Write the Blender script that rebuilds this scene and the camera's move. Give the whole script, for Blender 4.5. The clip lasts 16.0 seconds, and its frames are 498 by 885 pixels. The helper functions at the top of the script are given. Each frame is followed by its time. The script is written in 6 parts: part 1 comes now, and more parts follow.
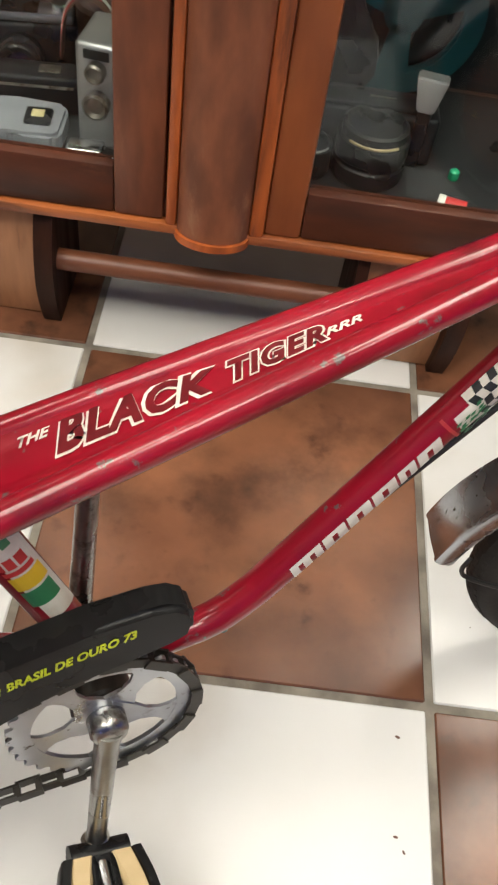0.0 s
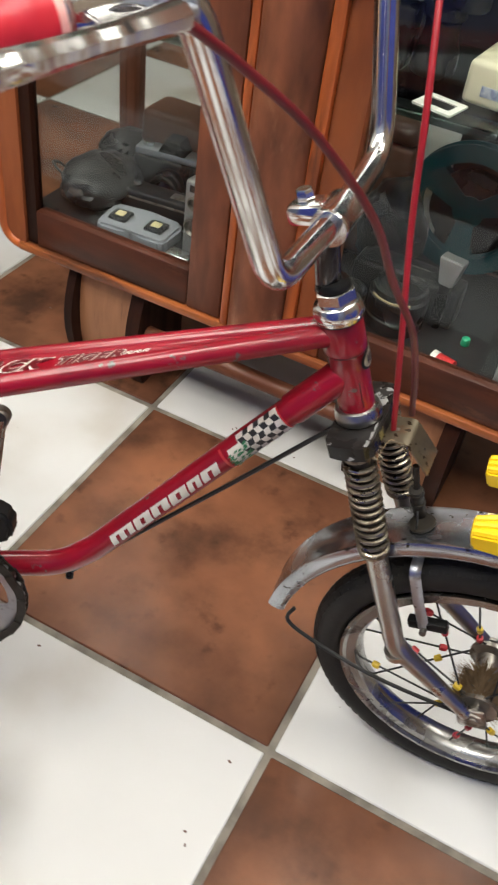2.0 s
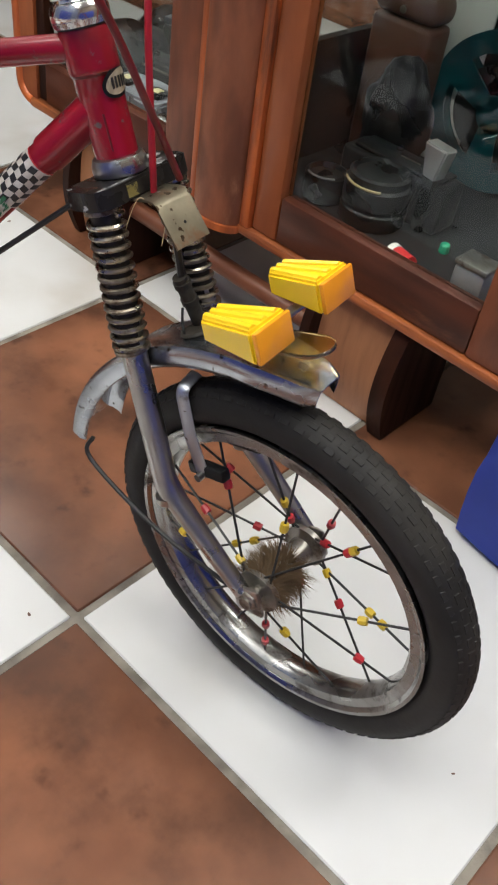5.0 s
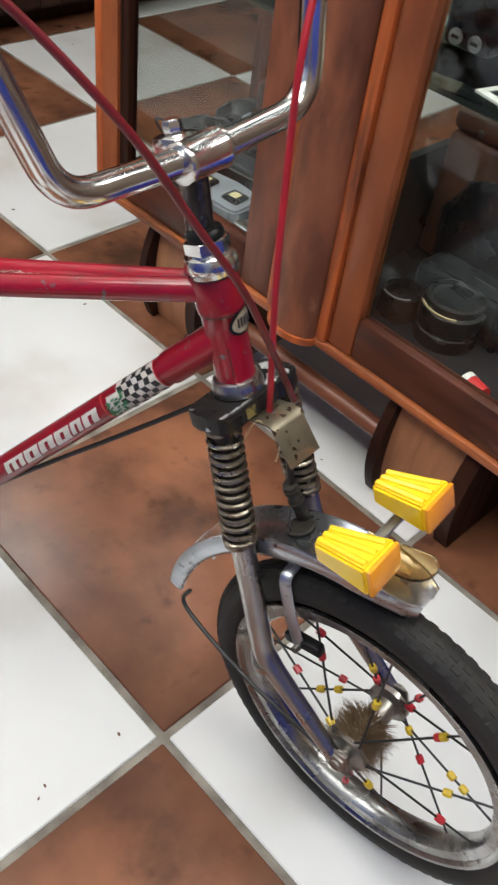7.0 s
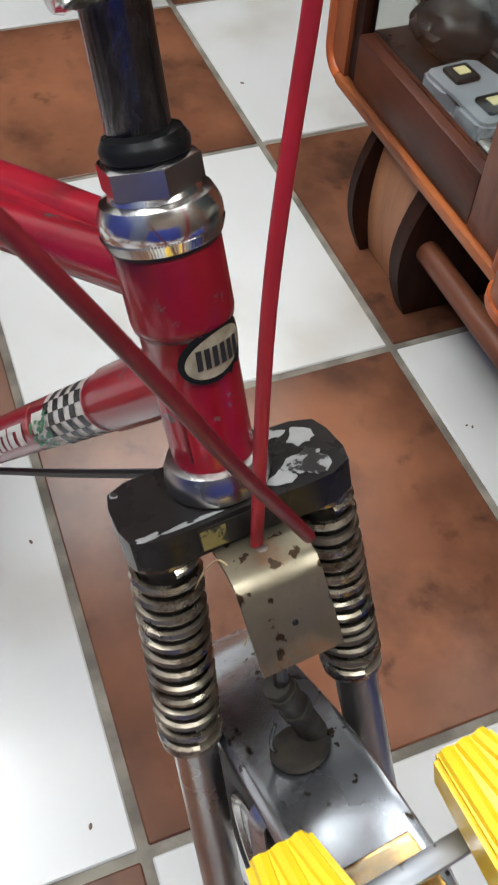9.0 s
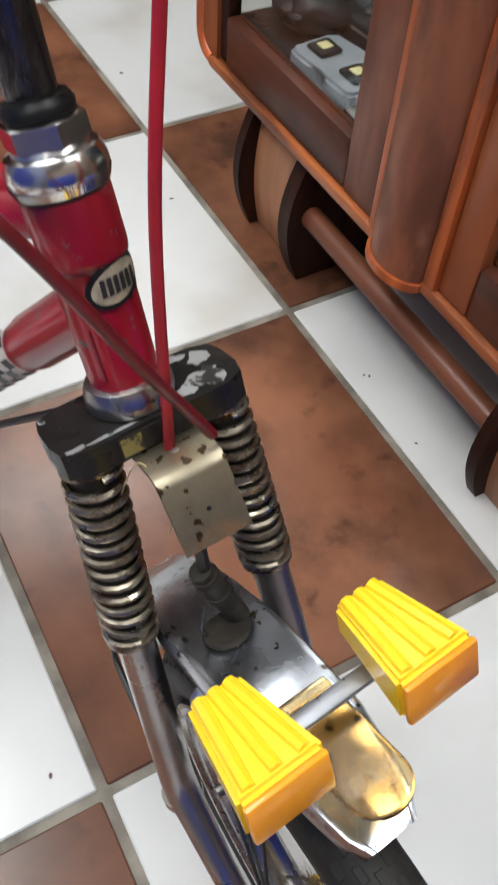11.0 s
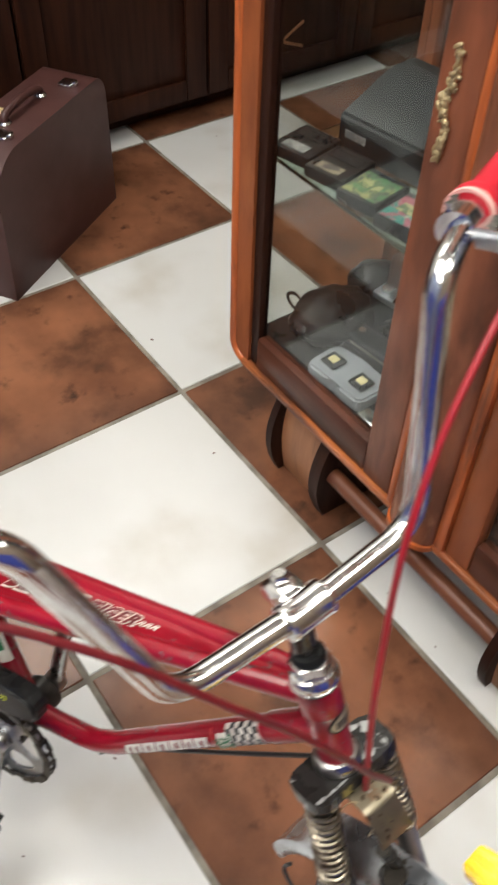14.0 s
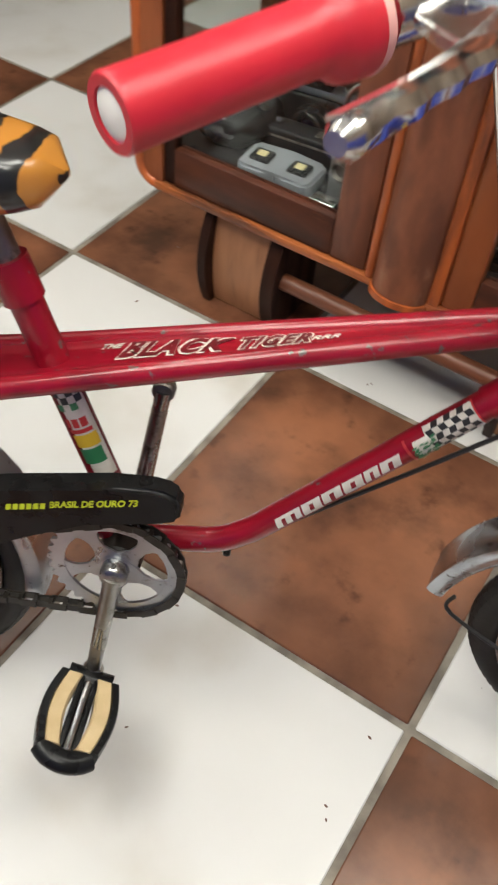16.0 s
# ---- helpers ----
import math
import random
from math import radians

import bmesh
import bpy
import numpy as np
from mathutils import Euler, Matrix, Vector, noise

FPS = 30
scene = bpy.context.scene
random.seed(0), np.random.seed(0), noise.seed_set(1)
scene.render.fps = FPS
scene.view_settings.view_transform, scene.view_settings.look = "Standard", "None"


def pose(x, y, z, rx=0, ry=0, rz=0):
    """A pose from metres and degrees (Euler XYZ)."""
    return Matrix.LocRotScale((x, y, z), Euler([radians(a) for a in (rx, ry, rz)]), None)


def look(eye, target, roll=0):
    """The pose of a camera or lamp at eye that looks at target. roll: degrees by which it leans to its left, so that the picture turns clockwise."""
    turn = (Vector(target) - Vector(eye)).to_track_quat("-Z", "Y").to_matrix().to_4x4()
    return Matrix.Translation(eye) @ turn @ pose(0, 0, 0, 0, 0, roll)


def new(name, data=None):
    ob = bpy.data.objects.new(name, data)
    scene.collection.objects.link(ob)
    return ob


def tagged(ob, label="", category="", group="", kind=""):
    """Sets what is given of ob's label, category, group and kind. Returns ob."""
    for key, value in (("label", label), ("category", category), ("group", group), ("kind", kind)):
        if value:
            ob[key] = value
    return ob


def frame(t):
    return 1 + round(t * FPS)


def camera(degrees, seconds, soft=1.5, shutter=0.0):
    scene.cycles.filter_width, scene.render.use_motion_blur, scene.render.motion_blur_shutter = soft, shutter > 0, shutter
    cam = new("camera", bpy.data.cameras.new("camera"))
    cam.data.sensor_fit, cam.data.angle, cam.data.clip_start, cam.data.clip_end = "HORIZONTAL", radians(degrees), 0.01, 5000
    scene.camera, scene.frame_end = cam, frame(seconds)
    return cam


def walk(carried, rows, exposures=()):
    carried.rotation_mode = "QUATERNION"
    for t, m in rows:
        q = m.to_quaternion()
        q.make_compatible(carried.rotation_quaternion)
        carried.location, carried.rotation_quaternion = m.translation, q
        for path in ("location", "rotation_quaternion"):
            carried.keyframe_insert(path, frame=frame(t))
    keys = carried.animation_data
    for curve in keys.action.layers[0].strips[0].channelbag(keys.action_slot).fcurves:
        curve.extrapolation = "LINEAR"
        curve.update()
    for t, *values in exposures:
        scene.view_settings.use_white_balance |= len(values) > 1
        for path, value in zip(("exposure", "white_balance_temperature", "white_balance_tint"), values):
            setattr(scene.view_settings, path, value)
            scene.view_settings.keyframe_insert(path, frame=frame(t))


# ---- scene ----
cam = camera(32.4, 16.0, 2.1, 0.35)
PATH = [
    (0, (0.183, -0.34, 0.793), (0.248, 0.914, -0.764), 10.0),
    (0.5, (0.241, -0.387, 0.817), (0.154, 0.958, -0.661), 8.5),
    (1, (0.319, -0.435, 0.872), (0.099, 0.987, -0.517), 7.9),
    (1.5, (0.407, -0.498, 0.903), (0.036, 0.931, -0.446), 8.1),
    (2, (0.523, -0.464, 0.908), (-0.015, 0.89, -0.463), 8.7),
    (2.5, (0.626, -0.435, 0.945), (-0.073, 0.815, -0.451), 8.8),
    (3, (0.727, -0.459, 0.973), (-0.051, 0.77, -0.4), 8.8),
    (3.5, (0.824, -0.437, 0.89), (-0.017, 0.797, -0.44), 9.6),
    (4, (0.86, -0.354, 0.778), (-0.033, 0.81, -0.581), 9.6),
    (4.2, (0.861, -0.337, 0.738), (-0.047, 0.811, -0.624), 9.4),
    (6.3, (0.777, -0.285, 0.756), (-0.09, 0.862, -0.634), 9.0),
    (6.5, (0.774, -0.292, 0.807), (-0.135, 0.816, -0.588), 8.9),
    (7, (0.728, -0.297, 0.877), (-0.196, 0.788, -0.526), 8.9),
    (7.5, (0.687, -0.237, 0.835), (-0.322, 0.725, -0.599), 8.2),
    (8, (0.628, -0.106, 0.77), (-0.483, 0.6, -0.736), 6.7),
    (8.5, (0.607, -0.029, 0.734), (-0.523, 0.526, -0.82), 4.8),
    (9, (0.575, -0.002, 0.716), (-0.534, 0.48, -0.876), 3.6),
    (9.5, (0.56, 0.008, 0.713), (-0.535, 0.481, -0.892), 3.3),
    (10, (0.605, 0.008, 0.713), (-0.423, 0.523, -0.923), 4.4),
    (10.2, (0.637, 0.002, 0.707), (-0.35, 0.551, -0.943), 4.2),
    (12.3, (0.616, -0.028, 0.957), (-0.491, 0.755, -0.513), 6.3),
    (12.5, (0.625, -0.028, 1.011), (-0.492, 0.754, -0.452), 5.5),
    (12.6, (0.633, -0.033, 1.037), (-0.493, 0.755, -0.417), 5.2),
    (13, (0.643, -0.008, 1.091), (-0.514, 0.783, -0.335), 2.6),
    (13.5, (0.632, -0.032, 1.12), (-0.543, 0.76, -0.291), 2.1),
    (14, (0.577, -0.169, 1.119), (-0.503, 0.645, -0.354), 2.4),
    (14.5, (0.5, -0.295, 1.095), (-0.46, 0.587, -0.421), 4.4),
    (15, (0.492, -0.356, 1.061), (-0.413, 0.539, -0.481), 5.0),
    (15.5, (0.47, -0.418, 0.986), (-0.35, 0.554, -0.558), 4.9),
    (16, (0.417, -0.446, 0.91), (-0.196, 0.703, -0.609), 6.5),
]
EXPOSURE = ((0, 0.07, 6850, 10), (0.5, 0.12, 6650, 10), (1.0, 0.09, 6350, 10), (1.5, 0.13, 6450, 10), (2.5, -0.04, 6550, 10), (3.0, 0.05, 6500, 10), (4.0, -0.04, 6350, 10), (7.0, 0.03, 6150, 10), (8.0, -0.05, 6050, 10), (9.5, -0.08, 5950, 9), (10.0, -0.09, 5950, 10), (12.5, 0.10, 6150, 10), (13.0, -0.07, 6200, 10), (14.0, 0.05, 6500, 10), (14.6, -0.08, 6600, 10), (15.5, -0.04, 6950, 10), (16.0, -0.02, 6600, 9))
walk(cam, [(t, look(eye, target, roll)) for t, eye, target, roll in PATH], EXPOSURE)

# ---- world, light, exposure ----
world = bpy.data.worlds.new("world")
scene.world = world
world.use_nodes = True
wn = world.node_tree
sky = wn.nodes.new("ShaderNodeTexSky")
sky.sky_type, sky.sun_disc = "NISHITA", False
sky.sun_elevation, sky.sun_rotation = radians(50), radians(120)
wn.nodes["Background"].inputs["Strength"].default_value = 0.1
wn.links.new(sky.outputs[0], wn.nodes["Background"].inputs["Color"])


def area_lamp(name, m, sx, sy, watts, colour):
    d = bpy.data.lights.new(name, "AREA")
    d.shape, d.size, d.size_y, d.energy, d.color = "RECTANGLE", sx, sy, watts, colour
    ob = new(name, d)
    ob.matrix_world = m
    return ob


# ---- materials ----
def mat(name, colour, rough=0.5, metal=0.0, colour2=None, scale=20.0, amount=0.5, bump=0.0, bump_scale=120.0,
        rough2=None, detail=5.0, stretch=(1, 1, 1), coat=0.0, stain=None, stain_scale=4.0, stain_cut=(0.55, 0.7),
        spec=0.5, rand=0.0, grime=None, grime_scale=40.0, grime_cut=(0.6, 0.7), stain_rough=0.65):
    m = bpy.data.materials.new(name)
    m.use_nodes = True
    nt = m.node_tree
    b = nt.nodes["Principled BSDF"]
    b.inputs["Roughness"].default_value = rough
    b.inputs["Metallic"].default_value = metal
    b.inputs["Coat Weight"].default_value = coat
    b.inputs["Coat Roughness"].default_value = 0.10
    b.inputs["Specular IOR Level"].default_value = spec
    co = nt.nodes.new("ShaderNodeTexCoord")
    mp = nt.nodes.new("ShaderNodeMapping")
    mp.inputs["Scale"].default_value = stretch
    nt.links.new(co.outputs["Object"], mp.inputs["Vector"])
    vec = mp.outputs["Vector"]
    if rand:
        info = nt.nodes.new("ShaderNodeObjectInfo")
        mul = nt.nodes.new("ShaderNodeVectorMath")
        mul.operation = "MULTIPLY_ADD"
        mul.inputs[1].default_value = (37.0, 23.0, 11.0)
        nt.links.new(info.outputs["Random"], mul.inputs[0])
        nt.links.new(vec, mul.inputs[2])
        vec = mul.outputs[0]
    n = nt.nodes.new("ShaderNodeTexNoise")
    n.inputs["Scale"].default_value, n.inputs["Detail"].default_value = scale, detail
    nt.links.new(vec, n.inputs["Vector"])
    ramp = nt.nodes.new("ShaderNodeMapRange")
    ramp.interpolation_type = "SMOOTHSTEP"
    ramp.inputs["From Min"].default_value, ramp.inputs["From Max"].default_value = 0.5 - amount / 2, 0.5 + amount / 2
    nt.links.new(n.outputs["Fac"], ramp.inputs["Value"])
    mix = nt.nodes.new("ShaderNodeMix")
    mix.data_type = "RGBA"
    mix.inputs["A"].default_value = (*colour, 1)
    mix.inputs["B"].default_value = (*(colour2 or [c * 0.8 for c in colour]), 1)
    nt.links.new(ramp.outputs[0], mix.inputs["Factor"])
    out = mix.outputs["Result"]
    if stain:
        n2 = nt.nodes.new("ShaderNodeTexNoise")
        n2.inputs["Scale"].default_value, n2.inputs["Detail"].default_value = stain_scale, 8
        n2.inputs["Roughness"].default_value = stain_rough
        nt.links.new(vec, n2.inputs["Vector"])
        r2 = nt.nodes.new("ShaderNodeMapRange")
        r2.interpolation_type = "SMOOTHSTEP"
        r2.inputs["From Min"].default_value, r2.inputs["From Max"].default_value = stain_cut
        nt.links.new(n2.outputs["Fac"], r2.inputs["Value"])
        mix2 = nt.nodes.new("ShaderNodeMix")
        mix2.data_type = "RGBA"
        mix2.inputs["B"].default_value = (*stain, 1)
        nt.links.new(out, mix2.inputs["A"])
        nt.links.new(r2.outputs[0], mix2.inputs["Factor"])
        out = mix2.outputs["Result"]
        if metal:
            mm = nt.nodes.new("ShaderNodeMapRange")
            mm.inputs["To Min"].default_value, mm.inputs["To Max"].default_value = metal, metal * 0.4
            nt.links.new(r2.outputs[0], mm.inputs["Value"])
            nt.links.new(mm.outputs[0], b.inputs["Metallic"])
    if grime:
        n3 = nt.nodes.new("ShaderNodeTexNoise")
        n3.inputs["Scale"].default_value, n3.inputs["Detail"].default_value = grime_scale, 4
        off = nt.nodes.new("ShaderNodeVectorMath")
        off.inputs[1].default_value = (5.3, 1.7, 8.1)
        nt.links.new(vec, off.inputs[0])
        nt.links.new(off.outputs[0], n3.inputs["Vector"])
        r3 = nt.nodes.new("ShaderNodeMapRange")
        r3.interpolation_type = "SMOOTHSTEP"
        r3.inputs["From Min"].default_value, r3.inputs["From Max"].default_value = grime_cut
        nt.links.new(n3.outputs["Fac"], r3.inputs["Value"])
        mix3 = nt.nodes.new("ShaderNodeMix")
        mix3.data_type = "RGBA"
        mix3.inputs["B"].default_value = (*grime, 1)
        nt.links.new(out, mix3.inputs["A"])
        nt.links.new(r3.outputs[0], mix3.inputs["Factor"])
        out = mix3.outputs["Result"]
    nt.links.new(out, b.inputs["Base Color"])
    if rough2 is not None:
        rr = nt.nodes.new("ShaderNodeMapRange")
        rr.inputs["From Min"].default_value, rr.inputs["From Max"].default_value = 0.35, 0.65
        rr.inputs["To Min"].default_value, rr.inputs["To Max"].default_value = rough, rough2
        nt.links.new(n.outputs["Fac"], rr.inputs["Value"])
        nt.links.new(rr.outputs[0], b.inputs["Roughness"])
    if bump:
        nb = nt.nodes.new("ShaderNodeTexNoise")
        nb.inputs["Scale"].default_value, nb.inputs["Detail"].default_value = bump_scale, 4
        nt.links.new(vec, nb.inputs["Vector"])
        bp = nt.nodes.new("ShaderNodeBump")
        bp.inputs["Strength"].default_value, bp.inputs["Distance"].default_value = bump, 0.002
        nt.links.new(nb.outputs["Fac"], bp.inputs["Height"])
        nt.links.new(bp.outputs[0], b.inputs["Normal"])
    return m


def glass_mat(name, tint=(0.93, 0.97, 0.95), rough=0.0):
    m = bpy.data.materials.new(name)
    m.use_nodes = True
    b = m.node_tree.nodes["Principled BSDF"]
    b.inputs["Base Color"].default_value = (*tint, 1)
    b.inputs["Transmission Weight"].default_value = 1.0
    b.inputs["Roughness"].default_value = rough
    b.inputs["IOR"].default_value = 1.35
    return m


def glow_mat(name, colour, strength):
    m = bpy.data.materials.new(name)
    m.use_nodes = True
    b = m.node_tree.nodes["Principled BSDF"]
    b.inputs["Emission Color"].default_value = (*colour, 1)
    b.inputs["Emission Strength"].default_value = strength
    return m


M_WHITE_TILE = mat("white_tile", (0.690, 0.688, 0.680), 0.24, colour2=(0.610, 0.598, 0.570), scale=2.0, amount=0.8, bump=0.015,
                   bump_scale=9, stain=(0.40, 0.345, 0.265), stain_scale=5.5, stain_cut=(0.48, 0.98), rand=1, stain_rough=0.42,
                   grime=(0.22, 0.19, 0.16), grime_scale=75, grime_cut=(0.765, 0.79))
M_BROWN_TILE = mat("brown_tile", (0.295, 0.120, 0.060), 0.22, colour2=(0.170, 0.066, 0.034), scale=7.0, amount=0.50, detail=6.0,
                   stain=(0.075, 0.034, 0.021), stain_scale=8.0, stain_cut=(0.44, 0.78), rand=1, stain_rough=0.55,
                   grime=(0.045, 0.021, 0.014), grime_scale=24, grime_cut=(0.57, 0.82))


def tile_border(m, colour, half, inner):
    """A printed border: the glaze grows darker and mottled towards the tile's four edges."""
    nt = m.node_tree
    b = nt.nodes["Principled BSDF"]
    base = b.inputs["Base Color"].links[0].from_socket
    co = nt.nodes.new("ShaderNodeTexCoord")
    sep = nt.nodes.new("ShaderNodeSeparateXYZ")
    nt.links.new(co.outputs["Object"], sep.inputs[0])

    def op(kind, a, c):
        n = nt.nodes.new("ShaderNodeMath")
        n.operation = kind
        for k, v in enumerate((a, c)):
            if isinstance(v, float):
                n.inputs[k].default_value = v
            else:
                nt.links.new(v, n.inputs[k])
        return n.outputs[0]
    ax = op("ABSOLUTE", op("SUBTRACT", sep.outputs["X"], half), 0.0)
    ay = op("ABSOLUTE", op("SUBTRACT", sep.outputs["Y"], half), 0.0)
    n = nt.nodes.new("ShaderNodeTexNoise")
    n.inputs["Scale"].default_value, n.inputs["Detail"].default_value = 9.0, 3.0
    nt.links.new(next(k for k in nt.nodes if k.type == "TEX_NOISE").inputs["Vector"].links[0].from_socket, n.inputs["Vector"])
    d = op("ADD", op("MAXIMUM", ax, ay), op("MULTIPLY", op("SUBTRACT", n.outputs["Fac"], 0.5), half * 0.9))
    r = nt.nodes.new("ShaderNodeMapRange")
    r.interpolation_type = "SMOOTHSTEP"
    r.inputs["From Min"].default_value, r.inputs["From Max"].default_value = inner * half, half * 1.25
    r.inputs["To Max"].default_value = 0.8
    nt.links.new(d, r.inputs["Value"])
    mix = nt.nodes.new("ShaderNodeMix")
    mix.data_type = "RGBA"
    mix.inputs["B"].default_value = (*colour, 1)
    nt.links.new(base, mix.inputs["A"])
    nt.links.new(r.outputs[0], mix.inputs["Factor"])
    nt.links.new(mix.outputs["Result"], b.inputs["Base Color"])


M_GROUT = mat("grout", (0.27, 0.24, 0.195), 0.9, colour2=(0.13, 0.11, 0.09), scale=22, amount=0.35, bump=0.4, bump_scale=300)
M_RED = mat("red_paint", (0.315, 0.005, 0.019), 0.34, colour2=(0.215, 0.004, 0.013), scale=9, amount=0.5, coat=0.8, rough2=0.46, spec=0.15,
            bump=0.05, bump_scale=60, stain=(0.14, 0.095, 0.09), stain_scale=58, stain_cut=(0.615, 0.66), grime=(0.060, 0.007, 0.010), grime_scale=16, grime_cut=(0.53, 0.82))
M_CHROME = mat("chrome", (0.80, 0.80, 0.795), 0.10, 1.0, colour2=(0.58, 0.572, 0.555), scale=30, rough2=0.24,
               stain=(0.14, 0.11, 0.08), stain_scale=70, stain_cut=(0.66, 0.76), bump=0.03, bump_scale=70)
M_STEEL = mat("worn_steel", (0.44, 0.42, 0.39), 0.28, 1.0, colour2=(0.24, 0.22, 0.19), scale=32, rough2=0.48,
              stain=(0.075, 0.048, 0.028), stain_scale=40, stain_cut=(0.52, 0.66), bump=0.08)
M_ALLOY = mat("dull_alloy", (0.52, 0.54, 0.57), 0.26, 0.95, colour2=(0.36, 0.38, 0.42), scale=14, rough2=0.46,
              stain=(0.15, 0.115, 0.08), stain_scale=32, stain_cut=(0.58, 0.72), bump=0.06, bump_scale=60,
              grime=(0.10, 0.075, 0.055), grime_scale=120, grime_cut=(0.66, 0.72))
M_FENDER = mat("stained_fender", (0.50, 0.52, 0.56), 0.17, 0.97, colour2=(0.28, 0.292, 0.315), scale=16, amount=0.4, rough2=0.33,
               stain=(0.13, 0.092, 0.058), stain_scale=22, stain_cut=(0.55, 0.80), bump=0.05, bump_scale=50,
               grime=(0.06, 0.045, 0.033), grime_scale=150, grime_cut=(0.645, 0.685))
M_BRACKET = mat("brassy_steel", (0.29, 0.255, 0.185), 0.34, 1.0, colour2=(0.18, 0.155, 0.110), scale=40, rough2=0.5,
                stain=(0.20, 0.085, 0.032), stain_scale=34, stain_cut=(0.50, 0.68), bump=0.06, grime=(0.05, 0.032, 0.018), grime_scale=140, grime_cut=(0.61, 0.65))
M_SPRING = mat("rusty_spring", (0.44, 0.39, 0.31), 0.20, 1.0, colour2=(0.17, 0.14, 0.105), scale=60, amount=0.5, rough2=0.5, stain=(0.060, 0.034, 0.018), stain_scale=55, stain_cut=(0.50, 0.64), bump=0.10)
M_RIM = mat("dull_rim", (0.40, 0.395, 0.385), 0.20, 1.0, colour2=(0.23, 0.222, 0.21), scale=20, rough2=0.36, stain=(0.06, 0.046, 0.034), stain_scale=40, stain_cut=(0.54, 0.70), bump=0.05)
M_BARE = mat("bare_metal", (0.46, 0.46, 0.46), 0.38, 0.45, colour2=(0.32, 0.32, 0.315), scale=60, rough2=0.55, stain=(0.02, 0.018, 0.017), stain_scale=60, stain_cut=(0.555, 0.58), bump=0.15)
M_GREASE = mat("greasy_metal", (0.036, 0.030, 0.023), 0.45, 0.0, colour2=(0.018, 0.015, 0.012), scale=70, rough2=0.7, stain=(0.012, 0.010, 0.009), stain_scale=60, stain_cut=(0.50, 0.62), bump=0.12, spec=0.25)
M_YELLOW_DIRT = mat("yellow_primer", (0.34, 0.27, 0.07), 0.5, colour2=(0.20, 0.16, 0.05), scale=90, stain=(0.03, 0.025, 0.015), stain_scale=110, stain_cut=(0.52, 0.58))
M_EDGE_WEAR = mat("worn_edge", (0.46, 0.45, 0.44), 0.28, 0.6, colour2=(0.32, 0.30, 0.28), scale=40, rough2=0.45, stain=(0.012, 0.011, 0.010), stain_scale=45, stain_cut=(0.52, 0.56))
M_STEM = mat("dark_patina_steel", (0.20, 0.195, 0.19), 0.16, 1.0, colour2=(0.060, 0.057, 0.055), scale=26, amount=0.4, rough2=0.34, stretch=(3, 3, 0.6), stain=(0.03, 0.026, 0.024), stain_scale=24, stain_cut=(0.46, 0.60), bump=0.04)
M_RUST = mat("rust", (0.16, 0.06, 0.02), 0.8, colour2=(0.09, 0.035, 0.015), scale=60, bump=0.2)
M_BLACK_WORN = mat("worn_black_paint", (0.012, 0.011, 0.011), 0.20, colour2=(0.022, 0.019, 0.017), scale=20, rough2=0.42,
                   stain=(0.42, 0.42, 0.42), stain_scale=46, stain_cut=(0.655, 0.675), bump=0.10, bump_scale=80, spec=0.22,
                   grime=(0.075, 0.048, 0.025), grime_scale=26, grime_cut=(0.56, 0.72))
M_OILY = mat("oily_chain", (0.014, 0.012, 0.010), 0.30, 0.3, colour2=(0.040, 0.034, 0.028), scale=60, rough2=0.5, bump=0.1, spec=0.4)
M_BLACK = mat("black_plastic", (0.007, 0.007, 0.0075), 0.20, colour2=(0.012, 0.012, 0.012), scale=30, rough2=0.40, bump=0.04, spec=0.20)
M_RUBBER = mat("tyre_rubber", (0.013, 0.012, 0.0115), 0.62, colour2=(0.032, 0.029, 0.025), scale=14, bump=0.15, bump_scale=200, spec=0.25)
M_GRIP = mat("red_grip", (0.62, 0.022, 0.040), 0.36, colour2=(0.52, 0.018, 0.032), scale=25, bump=0.05, bump_scale=180)
M_GRIP_LIT_RIM = mat("lit_grip_rim", (0.78, 0.46, 0.40), 0.5, colour2=(0.74, 0.34, 0.31), scale=60)
M_PLUG = mat("yellowed_plug", (0.93, 0.90, 0.82), 0.5, colour2=(0.88, 0.83, 0.72), scale=40)
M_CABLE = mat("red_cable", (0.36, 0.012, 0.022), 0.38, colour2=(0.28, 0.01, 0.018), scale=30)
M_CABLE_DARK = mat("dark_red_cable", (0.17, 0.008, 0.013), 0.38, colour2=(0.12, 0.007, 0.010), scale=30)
M_CABLE_BLACK = mat("black_cable", (0.018, 0.018, 0.017), 0.45)
M_YELLOW = mat("yellow_plastic", (0.93, 0.62, 0.012), 0.26, colour2=(0.88, 0.55, 0.01), scale=12, coat=0.3)
M_AMBER = glass_mat("clear_amber", (0.95, 0.72, 0.36), 0.12)
M_ORANGE = mat("orange_lens", (0.86, 0.34, 0.012), 0.25, colour2=(0.78, 0.27, 0.01), scale=15, coat=0.4)
M_CREAM = mat("cream_rubber", (0.62, 0.47, 0.26), 0.6, colour2=(0.52, 0.38, 0.20), scale=40, bump=0.1)
M_DECAL_WHITE = mat("decal_white", (0.78, 0.74, 0.66), 0.4, colour2=(0.62, 0.56, 0.48), scale=60)
M_DECAL_BLACK = mat("decal_black", (0.02, 0.02, 0.02), 0.4)
M_DECAL_RED = mat("decal_red", (0.55, 0.03, 0.03), 0.4)
M_DECAL_DARKRED = mat("decal_dark_red", (0.17, 0.006, 0.012), 0.4, colour2=(0.10, 0.005, 0.008), scale=80)
M_DECAL_GREEN = mat("decal_green", (0.04, 0.22, 0.09), 0.4)
